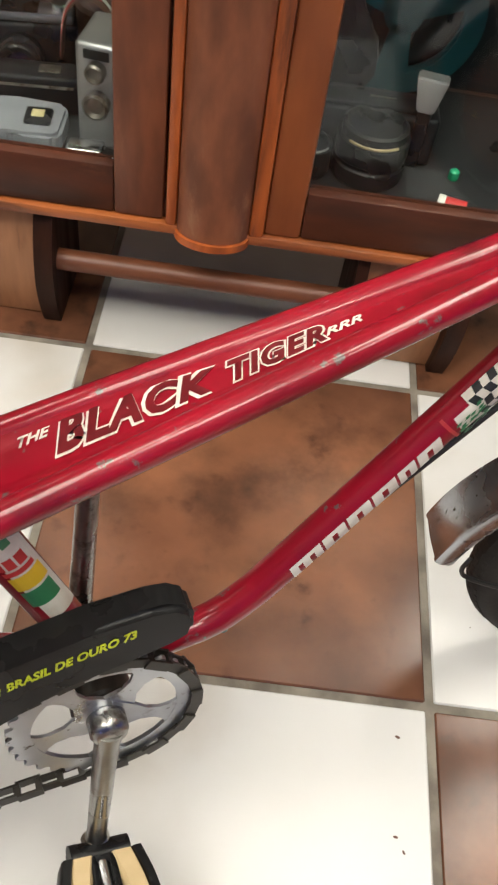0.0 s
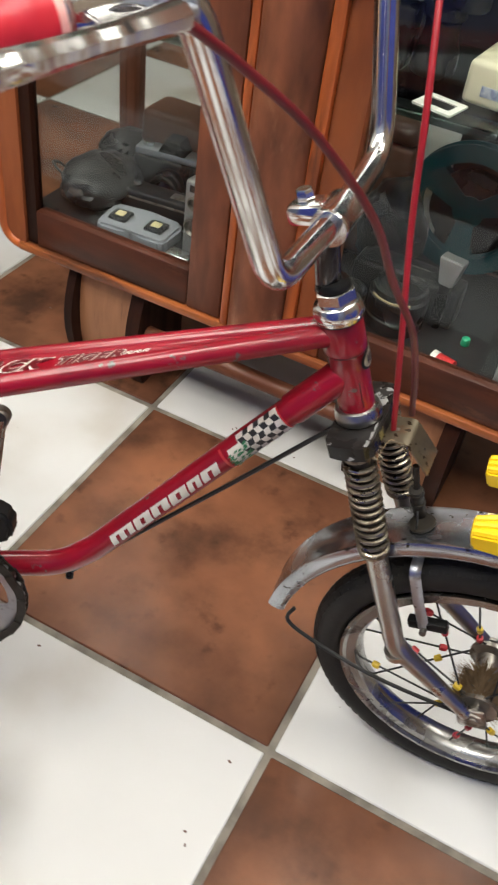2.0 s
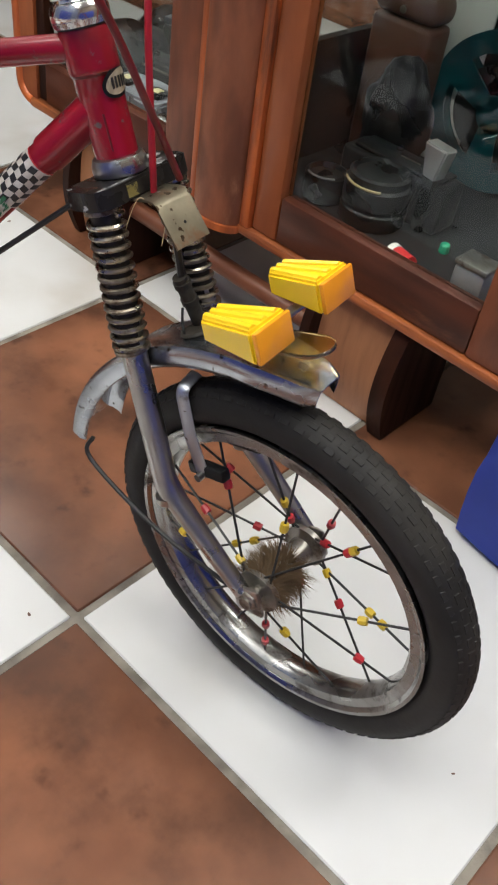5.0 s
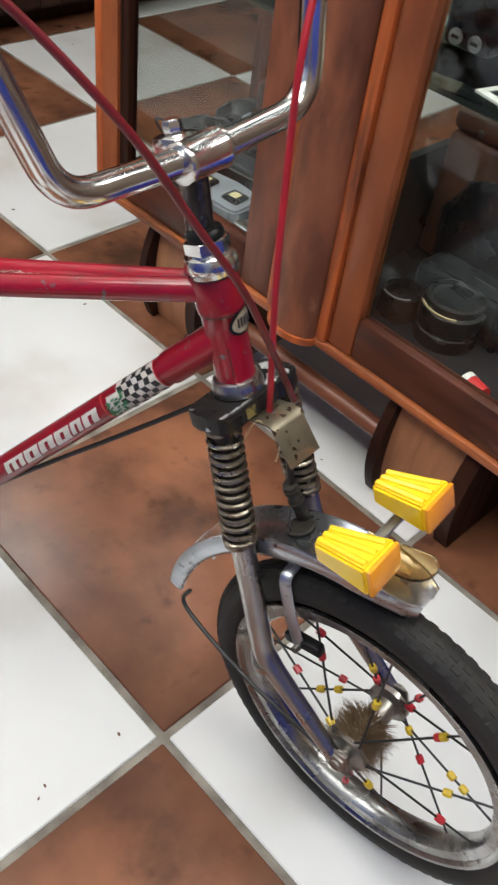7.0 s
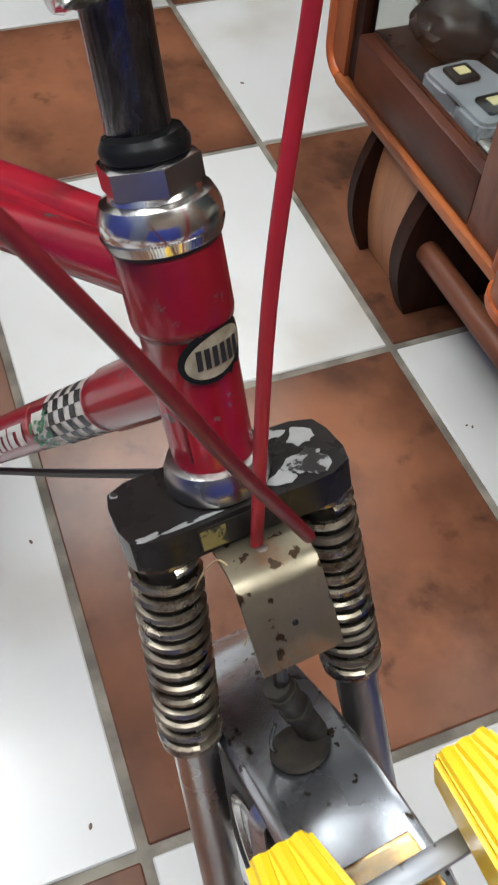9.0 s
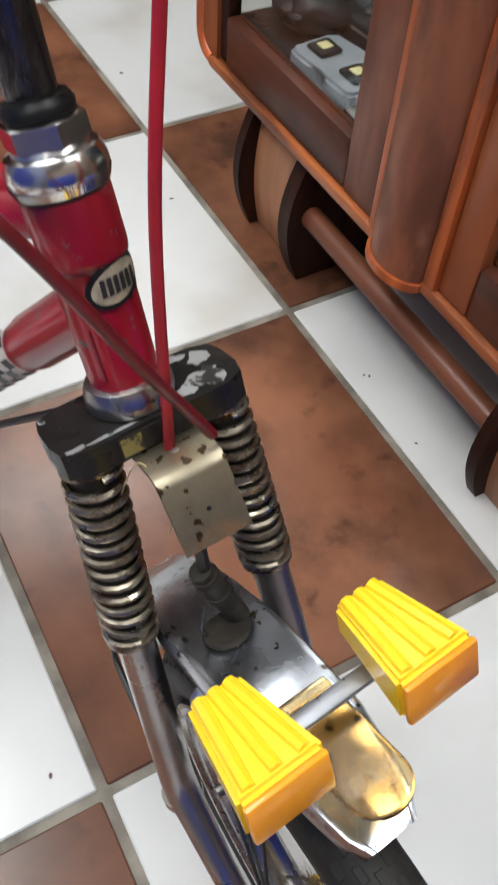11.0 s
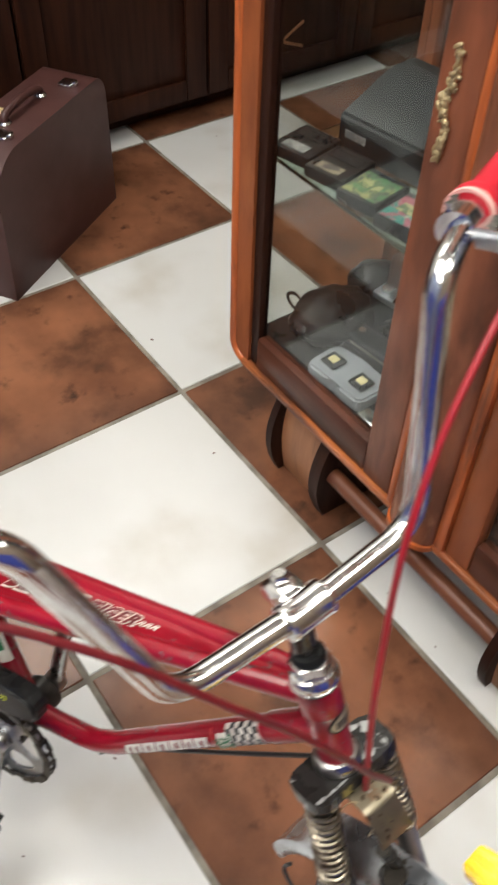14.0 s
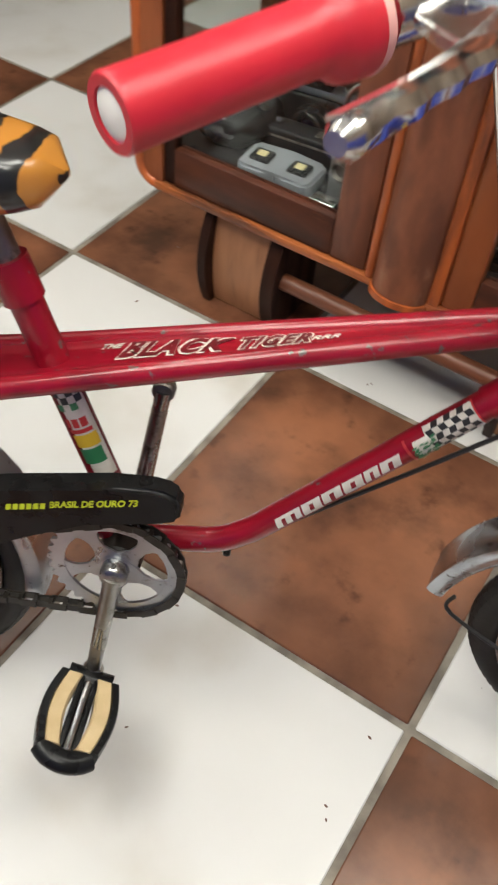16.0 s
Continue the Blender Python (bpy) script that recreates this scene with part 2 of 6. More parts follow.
M_DECAL_YELLOW = mat("decal_yellow", (0.78, 0.50, 0.03), 0.4)
M_DECAL_LIME = mat("decal_lime", (0.62, 0.70, 0.02), 0.45)
M_BEAD_RED = mat("bead_red", (0.55, 0.03, 0.04), 0.35)
M_BEAD_YELLOW = mat("bead_yellow", (0.70, 0.48, 0.03), 0.35)
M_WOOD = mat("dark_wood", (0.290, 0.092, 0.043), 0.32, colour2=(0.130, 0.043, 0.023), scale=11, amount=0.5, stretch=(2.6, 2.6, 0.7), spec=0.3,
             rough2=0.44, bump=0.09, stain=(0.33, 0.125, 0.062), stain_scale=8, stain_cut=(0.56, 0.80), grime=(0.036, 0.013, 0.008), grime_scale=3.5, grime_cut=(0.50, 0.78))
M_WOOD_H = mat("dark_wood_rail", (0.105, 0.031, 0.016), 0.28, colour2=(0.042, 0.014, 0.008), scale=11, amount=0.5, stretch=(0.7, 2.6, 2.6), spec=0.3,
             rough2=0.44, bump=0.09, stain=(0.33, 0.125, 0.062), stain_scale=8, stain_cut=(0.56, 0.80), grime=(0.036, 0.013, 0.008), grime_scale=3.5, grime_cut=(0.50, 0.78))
M_WOOD_EDGE = mat("orange_wood", (0.62, 0.150, 0.036), 0.30, colour2=(0.32, 0.072, 0.018), scale=10, stretch=(5, 5, 0.6), rough2=0.46, stain=(0.10, 0.032, 0.015), stain_scale=7, stain_cut=(0.54, 0.74))
M_WOOD_POST = mat("red_wood_post", (0.37, 0.106, 0.036), 0.28, colour2=(0.21, 0.058, 0.022), scale=9, amount=0.5, stretch=(2.6, 2.6, 0.7), spec=0.3, rough2=0.44, bump=0.06,
                  stain=(0.46, 0.16, 0.05), stain_scale=5, stain_cut=(0.52, 0.80), grime=(0.07, 0.022, 0.012), grime_scale=4, grime_cut=(0.56, 0.84))
M_SATIN = mat("satin_steel", (0.46, 0.45, 0.43), 0.26, 1.0, colour2=(0.34, 0.33, 0.31), scale=24, rough2=0.40, stain=(0.12, 0.10, 0.08), stain_scale=34, stain_cut=(0.64, 0.78), bump=0.05)
M_WOOD_EDGE_H = mat("orange_wood_rail", (0.46, 0.135, 0.038), 0.30, colour2=(0.28, 0.070, 0.020), scale=10, stretch=(0.6, 5, 5), rough2=0.46, stain=(0.09, 0.032, 0.016), stain_scale=6, stain_cut=(0.50, 0.72))
M_WOOD_PALE = mat("pale_wood", (0.42, 0.185, 0.085), 0.5, colour2=(0.31, 0.13, 0.058), scale=10, stretch=(6, 6, 0.7), bump=0.08, stain=(0.16, 0.07, 0.035), stain_scale=10, stain_cut=(0.58, 0.8))
M_SCUFF = mat("scuffed_column", (0.315, 0.108, 0.053), 0.36, colour2=(0.145, 0.050, 0.027), scale=11, amount=0.5, stretch=(2.4, 2.4, 0.9), spec=0.3, rough2=0.50, bump=0.10,
              stain=(0.36, 0.17, 0.09), stain_scale=10, stain_cut=(0.57, 0.78), grime=(0.040, 0.015, 0.009), grime_scale=5, grime_cut=(0.54, 0.78))
M_WOOD_DOWEL = mat("dowel_wood", (0.22, 0.075, 0.035), 0.42, colour2=(0.13, 0.042, 0.02), scale=10, stretch=(0.5, 6, 6), bump=0.05)
M_WOOD_ROOM = mat("room_wood", (0.040, 0.0115, 0.0048), 0.45, colour2=(0.017, 0.0052, 0.003), scale=8, stretch=(6, 6, 0.5), rough2=0.6, bump=0.04, spec=0.18)
M_GLASS = glass_mat("cabinet_glass", (0.82, 0.85, 0.835))
M_GLASS_SHELF = glass_mat("shelf_glass", (0.72, 0.90, 0.82))
M_LIT_GLASS_EDGE = mat("lit_glass_edge", (0.045, 0.30, 0.245), 0.15, colour2=(0.03, 0.22, 0.18), scale=9, coat=0.5)
M_WALL = mat("plaster", (0.72, 0.70, 0.66), 0.8, colour2=(0.66, 0.64, 0.60), scale=5, bump=0.1)
M_CEIL = mat("ceiling_paint", (0.8, 0.8, 0.78), 0.8, colour2=(0.76, 0.76, 0.74), scale=4)
M_CASE = mat("brown_vinyl", (0.075, 0.028, 0.024), 0.42, colour2=(0.058, 0.022, 0.019), scale=12, bump=0.1, bump_scale=260, rough2=0.5)
M_BLUE = mat("blue_cloth", (0.012, 0.035, 0.30), 0.6, colour2=(0.009, 0.026, 0.22), scale=10, bump=0.1)
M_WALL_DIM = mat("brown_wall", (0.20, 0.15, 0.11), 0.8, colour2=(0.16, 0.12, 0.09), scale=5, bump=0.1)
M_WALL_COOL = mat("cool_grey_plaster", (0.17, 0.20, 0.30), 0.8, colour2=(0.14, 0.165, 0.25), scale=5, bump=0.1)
M_REFLECTED_BLUE = mat("reflected_blue", (0.03, 0.05, 0.30), 0.7, colour2=(0.025, 0.042, 0.25), scale=5, bump=0.1)
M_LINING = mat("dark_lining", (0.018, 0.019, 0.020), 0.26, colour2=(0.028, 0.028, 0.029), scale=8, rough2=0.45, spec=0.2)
M_GILT = mat("old_gilt", (0.60, 0.48, 0.27), 0.36, 0.6, colour2=(0.40, 0.31, 0.16), scale=60, bump=0.2, stain=(0.10, 0.06, 0.03), stain_scale=50, stain_cut=(0.5, 0.7))
M_GREY_PLASTIC = mat("grey_plastic", (0.27, 0.28, 0.31), 0.30, colour2=(0.20, 0.21, 0.235), scale=12, coat=0.1)
M_WINDOW = mat("yellowed_window", (0.75, 0.66, 0.36), 0.3, colour2=(0.6, 0.5, 0.25), scale=30)
M_LENS = mat("lens_glass", (0.01, 0.01, 0.018), 0.03, colour2=(0.02, 0.012, 0.03), scale=10, coat=1.0)
M_SILVER = mat("silver_paint", (0.55, 0.55, 0.55), 0.3, 0.8, colour2=(0.46, 0.46, 0.46), scale=20, rough2=0.42)
M_LEATHER = mat("brown_leather", (0.13, 0.058, 0.036), 0.45, colour2=(0.09, 0.038, 0.024), scale=14, bump=0.15, bump_scale=220)
M_BLACK_LEATHER = mat("black_leather", (0.011, 0.011, 0.012), 0.24, colour2=(0.019, 0.018, 0.018), scale=14, bump=0.10, bump_scale=90, spec=0.45, rough2=0.45)
M_CONSOLE = mat("console_plastic", (0.012, 0.013, 0.0145), 0.32, colour2=(0.018, 0.019, 0.020), scale=20, spec=0.28)
M_DARK_PLASTIC = mat("grey_black_plastic", (0.0085, 0.009, 0.0095), 0.22, colour2=(0.015, 0.0155, 0.016), scale=24, rough2=0.45, bump=0.04, spec=0.45)
M_LABEL_GREY = mat("label_grey", (0.30, 0.30, 0.29), 0.5, colour2=(0.16, 0.16, 0.16), scale=70, amount=0.2)
M_LABEL_GREEN = mat("label_green", (0.055, 0.15, 0.06), 0.4, colour2=(0.30, 0.29, 0.12), scale=45, amount=0.12, stain=(0.05, 0.06, 0.045), stain_scale=90, stain_cut=(0.52, 0.56))
M_LABEL_TEAL = mat("label_teal", (0.03, 0.18, 0.15), 0.4, colour2=(0.30, 0.08, 0.11), scale=45, amount=0.1, stain=(0.40, 0.38, 0.30), stain_scale=80, stain_cut=(0.60, 0.64))
M_LABEL_TAN = mat("label_tan", (0.24, 0.20, 0.14), 0.5, colour2=(0.07, 0.065, 0.06), scale=60, amount=0.15)
M_LABEL_PATCH = mat("label_patch", (0.34, 0.32, 0.15), 0.5, colour2=(0.09, 0.13, 0.06), scale=110, amount=0.15)
M_LABEL_WHITE = mat("label_white", (0.74, 0.73, 0.68), 0.5, colour2=(0.66, 0.64, 0.58), scale=30)
M_CAP_GREEN = mat("cap_green", (0.02, 0.42, 0.20), 0.4)
M_TEAL = mat("teal_plastic", (0.006, 0.075, 0.085), 0.30, colour2=(0.005, 0.050, 0.066), scale=20, coat=0.3)
M_CREAM_PLASTIC = mat("cream_plastic", (0.66, 0.60, 0.44), 0.4, colour2=(0.58, 0.52, 0.37), scale=10, bump=0.05)
M_BADGE_FACE = mat("badge_face", (0.42, 0.36, 0.26), 0.4, colour2=(0.22, 0.18, 0.12), scale=120, amount=0.4)
M_BADGE_BLUE = mat("badge_blue", (0.16, 0.18, 0.30), 0.4, colour2=(0.40, 0.42, 0.48), scale=120, amount=0.2)


# ---- mesh helpers ----
def part(name, bm, material, parent=None, label="", smooth=True, angle=40):
    me = bpy.data.meshes.new(name)
    bmesh.ops.recalc_face_normals(bm, faces=bm.faces)
    if smooth:
        for f in bm.faces:
            f.smooth = True
        for e in bm.edges:
            if len(e.link_faces) == 2 and e.calc_face_angle(0) > radians(angle):
                e.smooth = False
    bm.to_mesh(me)
    bm.free()
    for m in material if isinstance(material, (list, tuple)) else [material]:
        me.materials.append(m)
    ob = new(name, me)
    if parent:
        ob.parent = parent
        ob.matrix_parent_inverse = Matrix.Translation(world_at(parent)).inverted()
    if label:
        tagged(ob, label)
    return ob


BASES = {}


def world_at(ob):
    return BASES.get(ob.name, Vector((0, 0, 0)))


def thing(name, at, label, category, group="", kind=""):
    ob = new(name)
    ob.location = at
    ob.empty_display_size = 0.1
    BASES[ob.name] = Vector(at)
    return tagged(ob, label, category, group, kind)


def smooth_path(pts, n=8):
    """Catmull-Rom through the points."""
    p = [Vector(q) for q in pts]
    out = []
    for i in range(len(p) - 1):
        a, b, c, d = p[max(i - 1, 0)], p[i], p[i + 1], p[min(i + 2, len(p) - 1)]
        for k in range(n):
            t = k / n
            out.append(0.5 * ((2 * b) + (c - a) * t + (2 * a - 5 * b + 4 * c - d) * t * t + (3 * b - a - 3 * c + d) * t ** 3))
    out.append(p[-1])
    return out


def fillet(pts, r, n=6):
    """A polyline with its corners rounded to radius r."""
    p = [Vector(q) for q in pts]
    out = [p[0]]
    for a, b, c in zip(p, p[1:], p[2:]):
        u, v = (a - b), (c - b)
        lu, lv = u.length, v.length
        u, v = u / lu, v / lv
        ang = u.angle(v)
        d = min(r / math.tan(ang / 2), 0.45 * lu, 0.45 * lv)
        s, e = b + u * d, b + v * d
        for k in range(n + 1):
            t = k / n
            out.append((1 - t) ** 2 * s + 2 * t * (1 - t) * b + t * t * e)
    out.append(p[-1])
    return out


def sweep(bm, pts, radius, seg=12, m=None, closed=False, caps=True, flat=1.0, up=None):
    """A tube along the points; radius may be a list, flat squeezes it across up."""
    p = [Vector(q) for q in pts]
    if m:
        p = [m @ q for q in p]
    n = len(p)
    rad = radius if isinstance(radius, (list, tuple)) else [radius] * n
    tang = [((p[(i + 1) % n] if closed else p[min(i + 1, n - 1)]) - (p[i - 1] if closed else p[max(i - 1, 0)])).normalized() for i in range(n)]
    ref = Vector(up) if up else (Vector((0, 0, 1)) if abs(tang[0].z) < 0.9 else Vector((1, 0, 0)))
    nrm = (ref - tang[0] * ref.dot(tang[0])).normalized()
    rings = []
    for i in range(n):
        nrm = (nrm - tang[i] * nrm.dot(tang[i])).normalized()
        bi = tang[i].cross(nrm)
        rings.append([bm.verts.new(p[i] + rad[i] * (math.cos(2 * math.pi * k / seg) * nrm * flat + math.sin(2 * math.pi * k / seg) * bi)) for k in range(seg)])
    for i in range(n if closed else n - 1):
        a, b = rings[i], rings[(i + 1) % n]
        for k in range(seg):
            bm.faces.new((a[k], a[(k + 1) % seg], b[(k + 1) % seg], b[k]))
    if caps and not closed:
        bm.faces.new(rings[0][::-1])
        bm.faces.new(rings[-1])
    return bm


def tube(pts, radius, seg=12, m=None, **k):
    return sweep(bmesh.new(), pts, radius, seg, m, **k)


def lathe(bm, prof, m, seg=32, caps=True):
    """Turns (r, z) round the z axis of m."""
    rings = [[bm.verts.new(m @ Vector((r * math.cos(2 * math.pi * k / seg), r * math.sin(2 * math.pi * k / seg), z))) for k in range(seg)] for r, z in prof]
    for a, b in zip(rings, rings[1:]):
        for k in range(seg):
            bm.faces.new((a[k], a[(k + 1) % seg], b[(k + 1) % seg], b[k]))
    if caps:
        bm.faces.new(rings[0][::-1])
        bm.faces.new(rings[-1])
    return bm


def box(bm, lo, hi, m=None, bevel=0.0, seg=2):
    """A box between two corners, with rounded edges."""
    lo, hi = Vector(lo), Vector(hi)
    s = bmesh.ops.create_cube(bm, size=1.0)
    vs = s["verts"]
    for v in vs:
        v.co = Vector([lo[i] + (v.co[i] + 0.5) * (hi[i] - lo[i]) for i in range(3)])
    if bevel:
        es = list({e for v in vs for e in v.link_edges})
        r = bmesh.ops.bevel(bm, geom=es, offset=bevel, segments=seg, affect="EDGES", profile=0.5)
        vs = list({v for f in r["faces"] for v in f.verts} | {v for v in vs if v.is_valid})
    if m:
        for v in vs:
            v.co = m @ v.co
    return bm


def boxm(lo, hi, m=None, bevel=0.003, seg=2):
    return box(bmesh.new(), lo, hi, m, bevel, seg)


def prism(bm, outline, z0, z1, m=None):
    """A flat outline (x, y), thickened from z0 to z1."""
    m = m or Matrix.Identity(4)
    a = [bm.verts.new(m @ Vector((x, y, z0))) for x, y in outline]
    b = [bm.verts.new(m @ Vector((x, y, z1))) for x, y in outline]
    bm.faces.new(a[::-1])
    bm.faces.new(b)
    for i in range(len(a)):
        j = (i + 1) % len(a)
        bm.faces.new((a[i], a[j], b[j], b[i]))
    return bm


def basis(o, x, y, z):
    return Matrix((x, y, z)).transposed().to_4x4().copy() if o is None else Matrix.Translation(o) @ Matrix((x, y, z)).transposed().to_4x4()


def letters(words, size, depth=0.0006, offset=0.0, shear=0.0, space=1.0):
    """The words as a mesh in the xy plane, from Blender's own font."""
    c = bpy.data.curves.new("words", "FONT")
    c.body, c.size, c.extrude, c.offset, c.shear, c.space_character = words, size, depth, offset, shear, space
    c.align_x, c.align_y = "LEFT", "BOTTOM"
    c.resolution_u = 3
    ob = bpy.data.objects.new("words", c)
    scene.collection.objects.link(ob)
    me = bpy.data.meshes.new_from_object(ob.evaluated_get(bpy.context.evaluated_depsgraph_get()))
    bpy.data.objects.remove(ob)
    bpy.data.curves.remove(c)
    bm = bmesh.new()
    bm.from_mesh(me)
    bpy.data.meshes.remove(me)
    return bm


def place(bm, fn):
    for v in bm.verts:
        v.co = fn(v.co)
    return bm


def ring_plate(bm, out, inn, z0, z1, m):
    n = len(out)
    layers = [[bm.verts.new(m @ Vector((x, y, z))) for x, y in loop] for z in (z0, z1) for loop in (out, inn)]
    for k in range(n):
        j = (k + 1) % n
        o0, i0, o1, i1 = layers
        bm.faces.new((o0[k], o0[j], i0[j], i0[k]))
        bm.faces.new((o1[k], i1[k], i1[j], o1[j]))
        bm.faces.new((o0[k], o1[k], o1[j], o0[j]))
        bm.faces.new((i0[k], i0[j], i1[j], i1[k]))

# ---- floor, walls, ceiling ----
TILE, GAP = 0.42, 0.009


def tile_mesh(name, material):
    bm = boxm((GAP / 2, GAP / 2, -0.008), (TILE - GAP / 2, TILE - GAP / 2, 0.0), bevel=0.0015, seg=1)
    me = bpy.data.meshes.new(name)
    bm.to_mesh(me)
    bm.free()
    me.materials.append(material)
    return me


floor_bm = bmesh.new()
box(floor_bm, (-2.1, -1.68, -0.10), (2.1, 2.1, -0.0025))
floor = tagged(part("floor", floor_bm, M_GROUT, smooth=False), "checkered shop floor of white and brown ceramic tiles with grey grout", "floor", kind="structure")
# walls stay out of view; their colours are chosen for bounced light and reflections
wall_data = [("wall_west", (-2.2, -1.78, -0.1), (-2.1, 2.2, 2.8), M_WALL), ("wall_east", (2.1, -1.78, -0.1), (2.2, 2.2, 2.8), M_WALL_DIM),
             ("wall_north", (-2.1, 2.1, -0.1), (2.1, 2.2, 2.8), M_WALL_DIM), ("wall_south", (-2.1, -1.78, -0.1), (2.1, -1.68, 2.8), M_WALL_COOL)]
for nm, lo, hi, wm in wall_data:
    tagged(part(nm, boxm(lo, hi, bevel=0), wm, smooth=False), {M_WALL_COOL: "plain blue-grey shop wall, out of view, coloured for its reflections", M_WALL: "plain white plastered shop wall"}.get(wm, "plain brown shop wall, out of view, dark to cut bounced light"), "wall", kind="structure")
# two added blue panels, out of view, give the chrome its blue reflections
tagged(part("reflection_panel", boxm((-0.60, -1.68, 0.0), (1.00, -1.66, 1.3), bevel=0.002), M_REFLECTED_BLUE, smooth=False), "plain blue panel low on the grey wall, out of view, added for reflections", "wall panel", kind="structure")
tagged(part("reflection_panel", boxm((2.08, -1.40, 0.0), (2.10, 0.60, 1.3), bevel=0.002), M_REFLECTED_BLUE, smooth=False), "plain blue panel low on the brown wall, out of view, added for reflections", "wall panel", kind="structure")
tagged(part("ceiling", boxm((-2.2, -1.78, 2.8), (2.2, 2.2, 2.9), bevel=0), M_CEIL, smooth=False), "plain white painted ceiling", "ceiling", kind="structure")


# ceiling lamps out of view, above and beside the bicycle, placed for their light
M_TUBE = glow_mat("lamp_tube", (1.0, 0.97, 0.92), 9.0)
M_LAMP_BODY = mat("lamp_body", (0.8, 0.8, 0.8), 0.4)


def ceiling_lamp(x, y, rz, watts):
    lamp = thing("ceiling_lamp", (x, y, 2.8), "white four-tube fluorescent ceiling lamp, out of view, placed for its light", "lamp", "ceiling lamps")
    m = pose(x, y, 2.8, 0, 0, rz)
    part("body", boxm((-0.62, -0.26, -0.05), (0.62, 0.26, -0.001), m, 0.008), M_LAMP_BODY, lamp)
    for s in (-0.19, -0.065, 0.065, 0.19):
        part("tube", tube([(-0.58, s, -0.075), (0.58, s, -0.075)], 0.014, 10, m), M_TUBE, lamp)
    area_lamp("lamp_light", pose(x, y, 2.70, 0, 0, rz), 1.2, 0.5, watts, (1.0, 0.995, 0.905))


# (-1.76, 0.55) is an added fill for the west wall; (1.4, 1.1) brightens the second bay
for lx, ly, rz, w in ((-0.72, -0.56, 0, 18), (0.70, 0.0, 90, 22), (-0.75, -1.15, 0, 14), (0.70, -1.15, 0, 20), (1.4, 1.1, 90, 20), (-1.76, 0.55, 90, 11)):
    ceiling_lamp(lx, ly, rz, w)


# ---- display cabinet ----
X0, X1, YF, YB = -0.300, 0.588, 0.452, 0.80
Z0, Z1 = 0.178, 1.62
cab = thing("display_cabinet", ((X0 + X1) / 2, YF + 0.18, 0), "dark wooden display cabinet with two glazed doors on low feet", "cabinet")
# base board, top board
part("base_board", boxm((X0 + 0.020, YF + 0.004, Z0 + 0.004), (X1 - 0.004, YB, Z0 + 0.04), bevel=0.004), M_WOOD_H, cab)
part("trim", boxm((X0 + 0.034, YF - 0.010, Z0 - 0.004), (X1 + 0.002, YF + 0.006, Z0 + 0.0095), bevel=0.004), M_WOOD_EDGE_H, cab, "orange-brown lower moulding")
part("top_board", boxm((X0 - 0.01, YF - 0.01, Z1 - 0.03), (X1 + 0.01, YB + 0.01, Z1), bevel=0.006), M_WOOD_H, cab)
for x in (X0, X1 - 0.035):
    part("back_post", boxm((x, YB - 0.035, Z0 + 0.04), (x + 0.035, YB, Z1 - 0.03), bevel=0.003), M_WOOD, cab)
    part("side_pane", boxm((x + 0.015, YF + 0.025, Z0 + 0.04), (x + 0.019, YB - 0.035, Z1 - 0.03), bevel=0), M_GLASS, cab, "clear glass side").visible_shadow = False
part("back_pane", boxm((X0 + 0.035, YB - 0.02, Z0 + 0.04), (X1 - 0.035, YB - 0.016, Z1 - 0.03), bevel=0), M_GLASS, cab, "clear glass back").visible_shadow = False


def round_stile(x0):
    """The outer stile, whose lower corner is rounded off."""
    out = [(x0 + 0.004 + 0.030 * (1 - math.cos(a)), Z0 + 0.034 - 0.030 * math.sin(a)) for a in [radians(15 * k) for k in range(7)]]
    out += [(x0 + 0.046, Z0 + 0.004), (x0 + 0.046, Z1 - 0.035), (x0 + 0.004, Z1 - 0.035)]
    return prism(bmesh.new(), out, -YF - 0.022, -YF + 0.004, pose(0, 0, 0, 90, 0, 0))


def cabinet_door(x0, x1, name_key):
    left = name_key == "l"
    d = part("door", round_stile(x0) if left else
             boxm((x1 - 0.060, YF - 0.004, Z0 + 0.010), (x1, YF + 0.022, Z1 - 0.035), bevel=0.004), M_WOOD_POST if left else M_WOOD, cab)
    if left:
        part("glass_bead", boxm((x0 + 0.0462, YF, Z0 + 0.010), (x0 + 0.066, YF + 0.020, Z1 - 0.035), bevel=0.003), M_WOOD_ROOM, d, "dark bead beside the glass")
    gl, gr = (x0 + 0.070, x1 - 0.055) if left else (x0 + 0.041, x1 - 0.060)
    if left:
        part("stile", boxm((gr, YF - 0.004, Z0 + 0.010), (x1, YF + 0.022, Z1 - 0.035), bevel=0.004), M_WOOD, d)
        gl = x0 + 0.066
    else:
        part("stile", boxm((x0, YF - 0.004, Z0 + 0.010), (gl, YF + 0.022, Z1 - 0.035), bevel=0.004), M_WOOD_POST, d)
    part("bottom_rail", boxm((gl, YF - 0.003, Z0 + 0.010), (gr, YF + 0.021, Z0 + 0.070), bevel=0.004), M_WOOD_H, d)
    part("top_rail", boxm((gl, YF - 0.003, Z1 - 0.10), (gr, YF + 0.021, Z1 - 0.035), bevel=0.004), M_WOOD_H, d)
    part("pane", boxm((gl, YF + 0.010, Z0 + 0.070), (gr, YF + 0.014, Z1 - 0.10), bevel=0), M_GLASS, d, "clear glass pane").visible_shadow = False


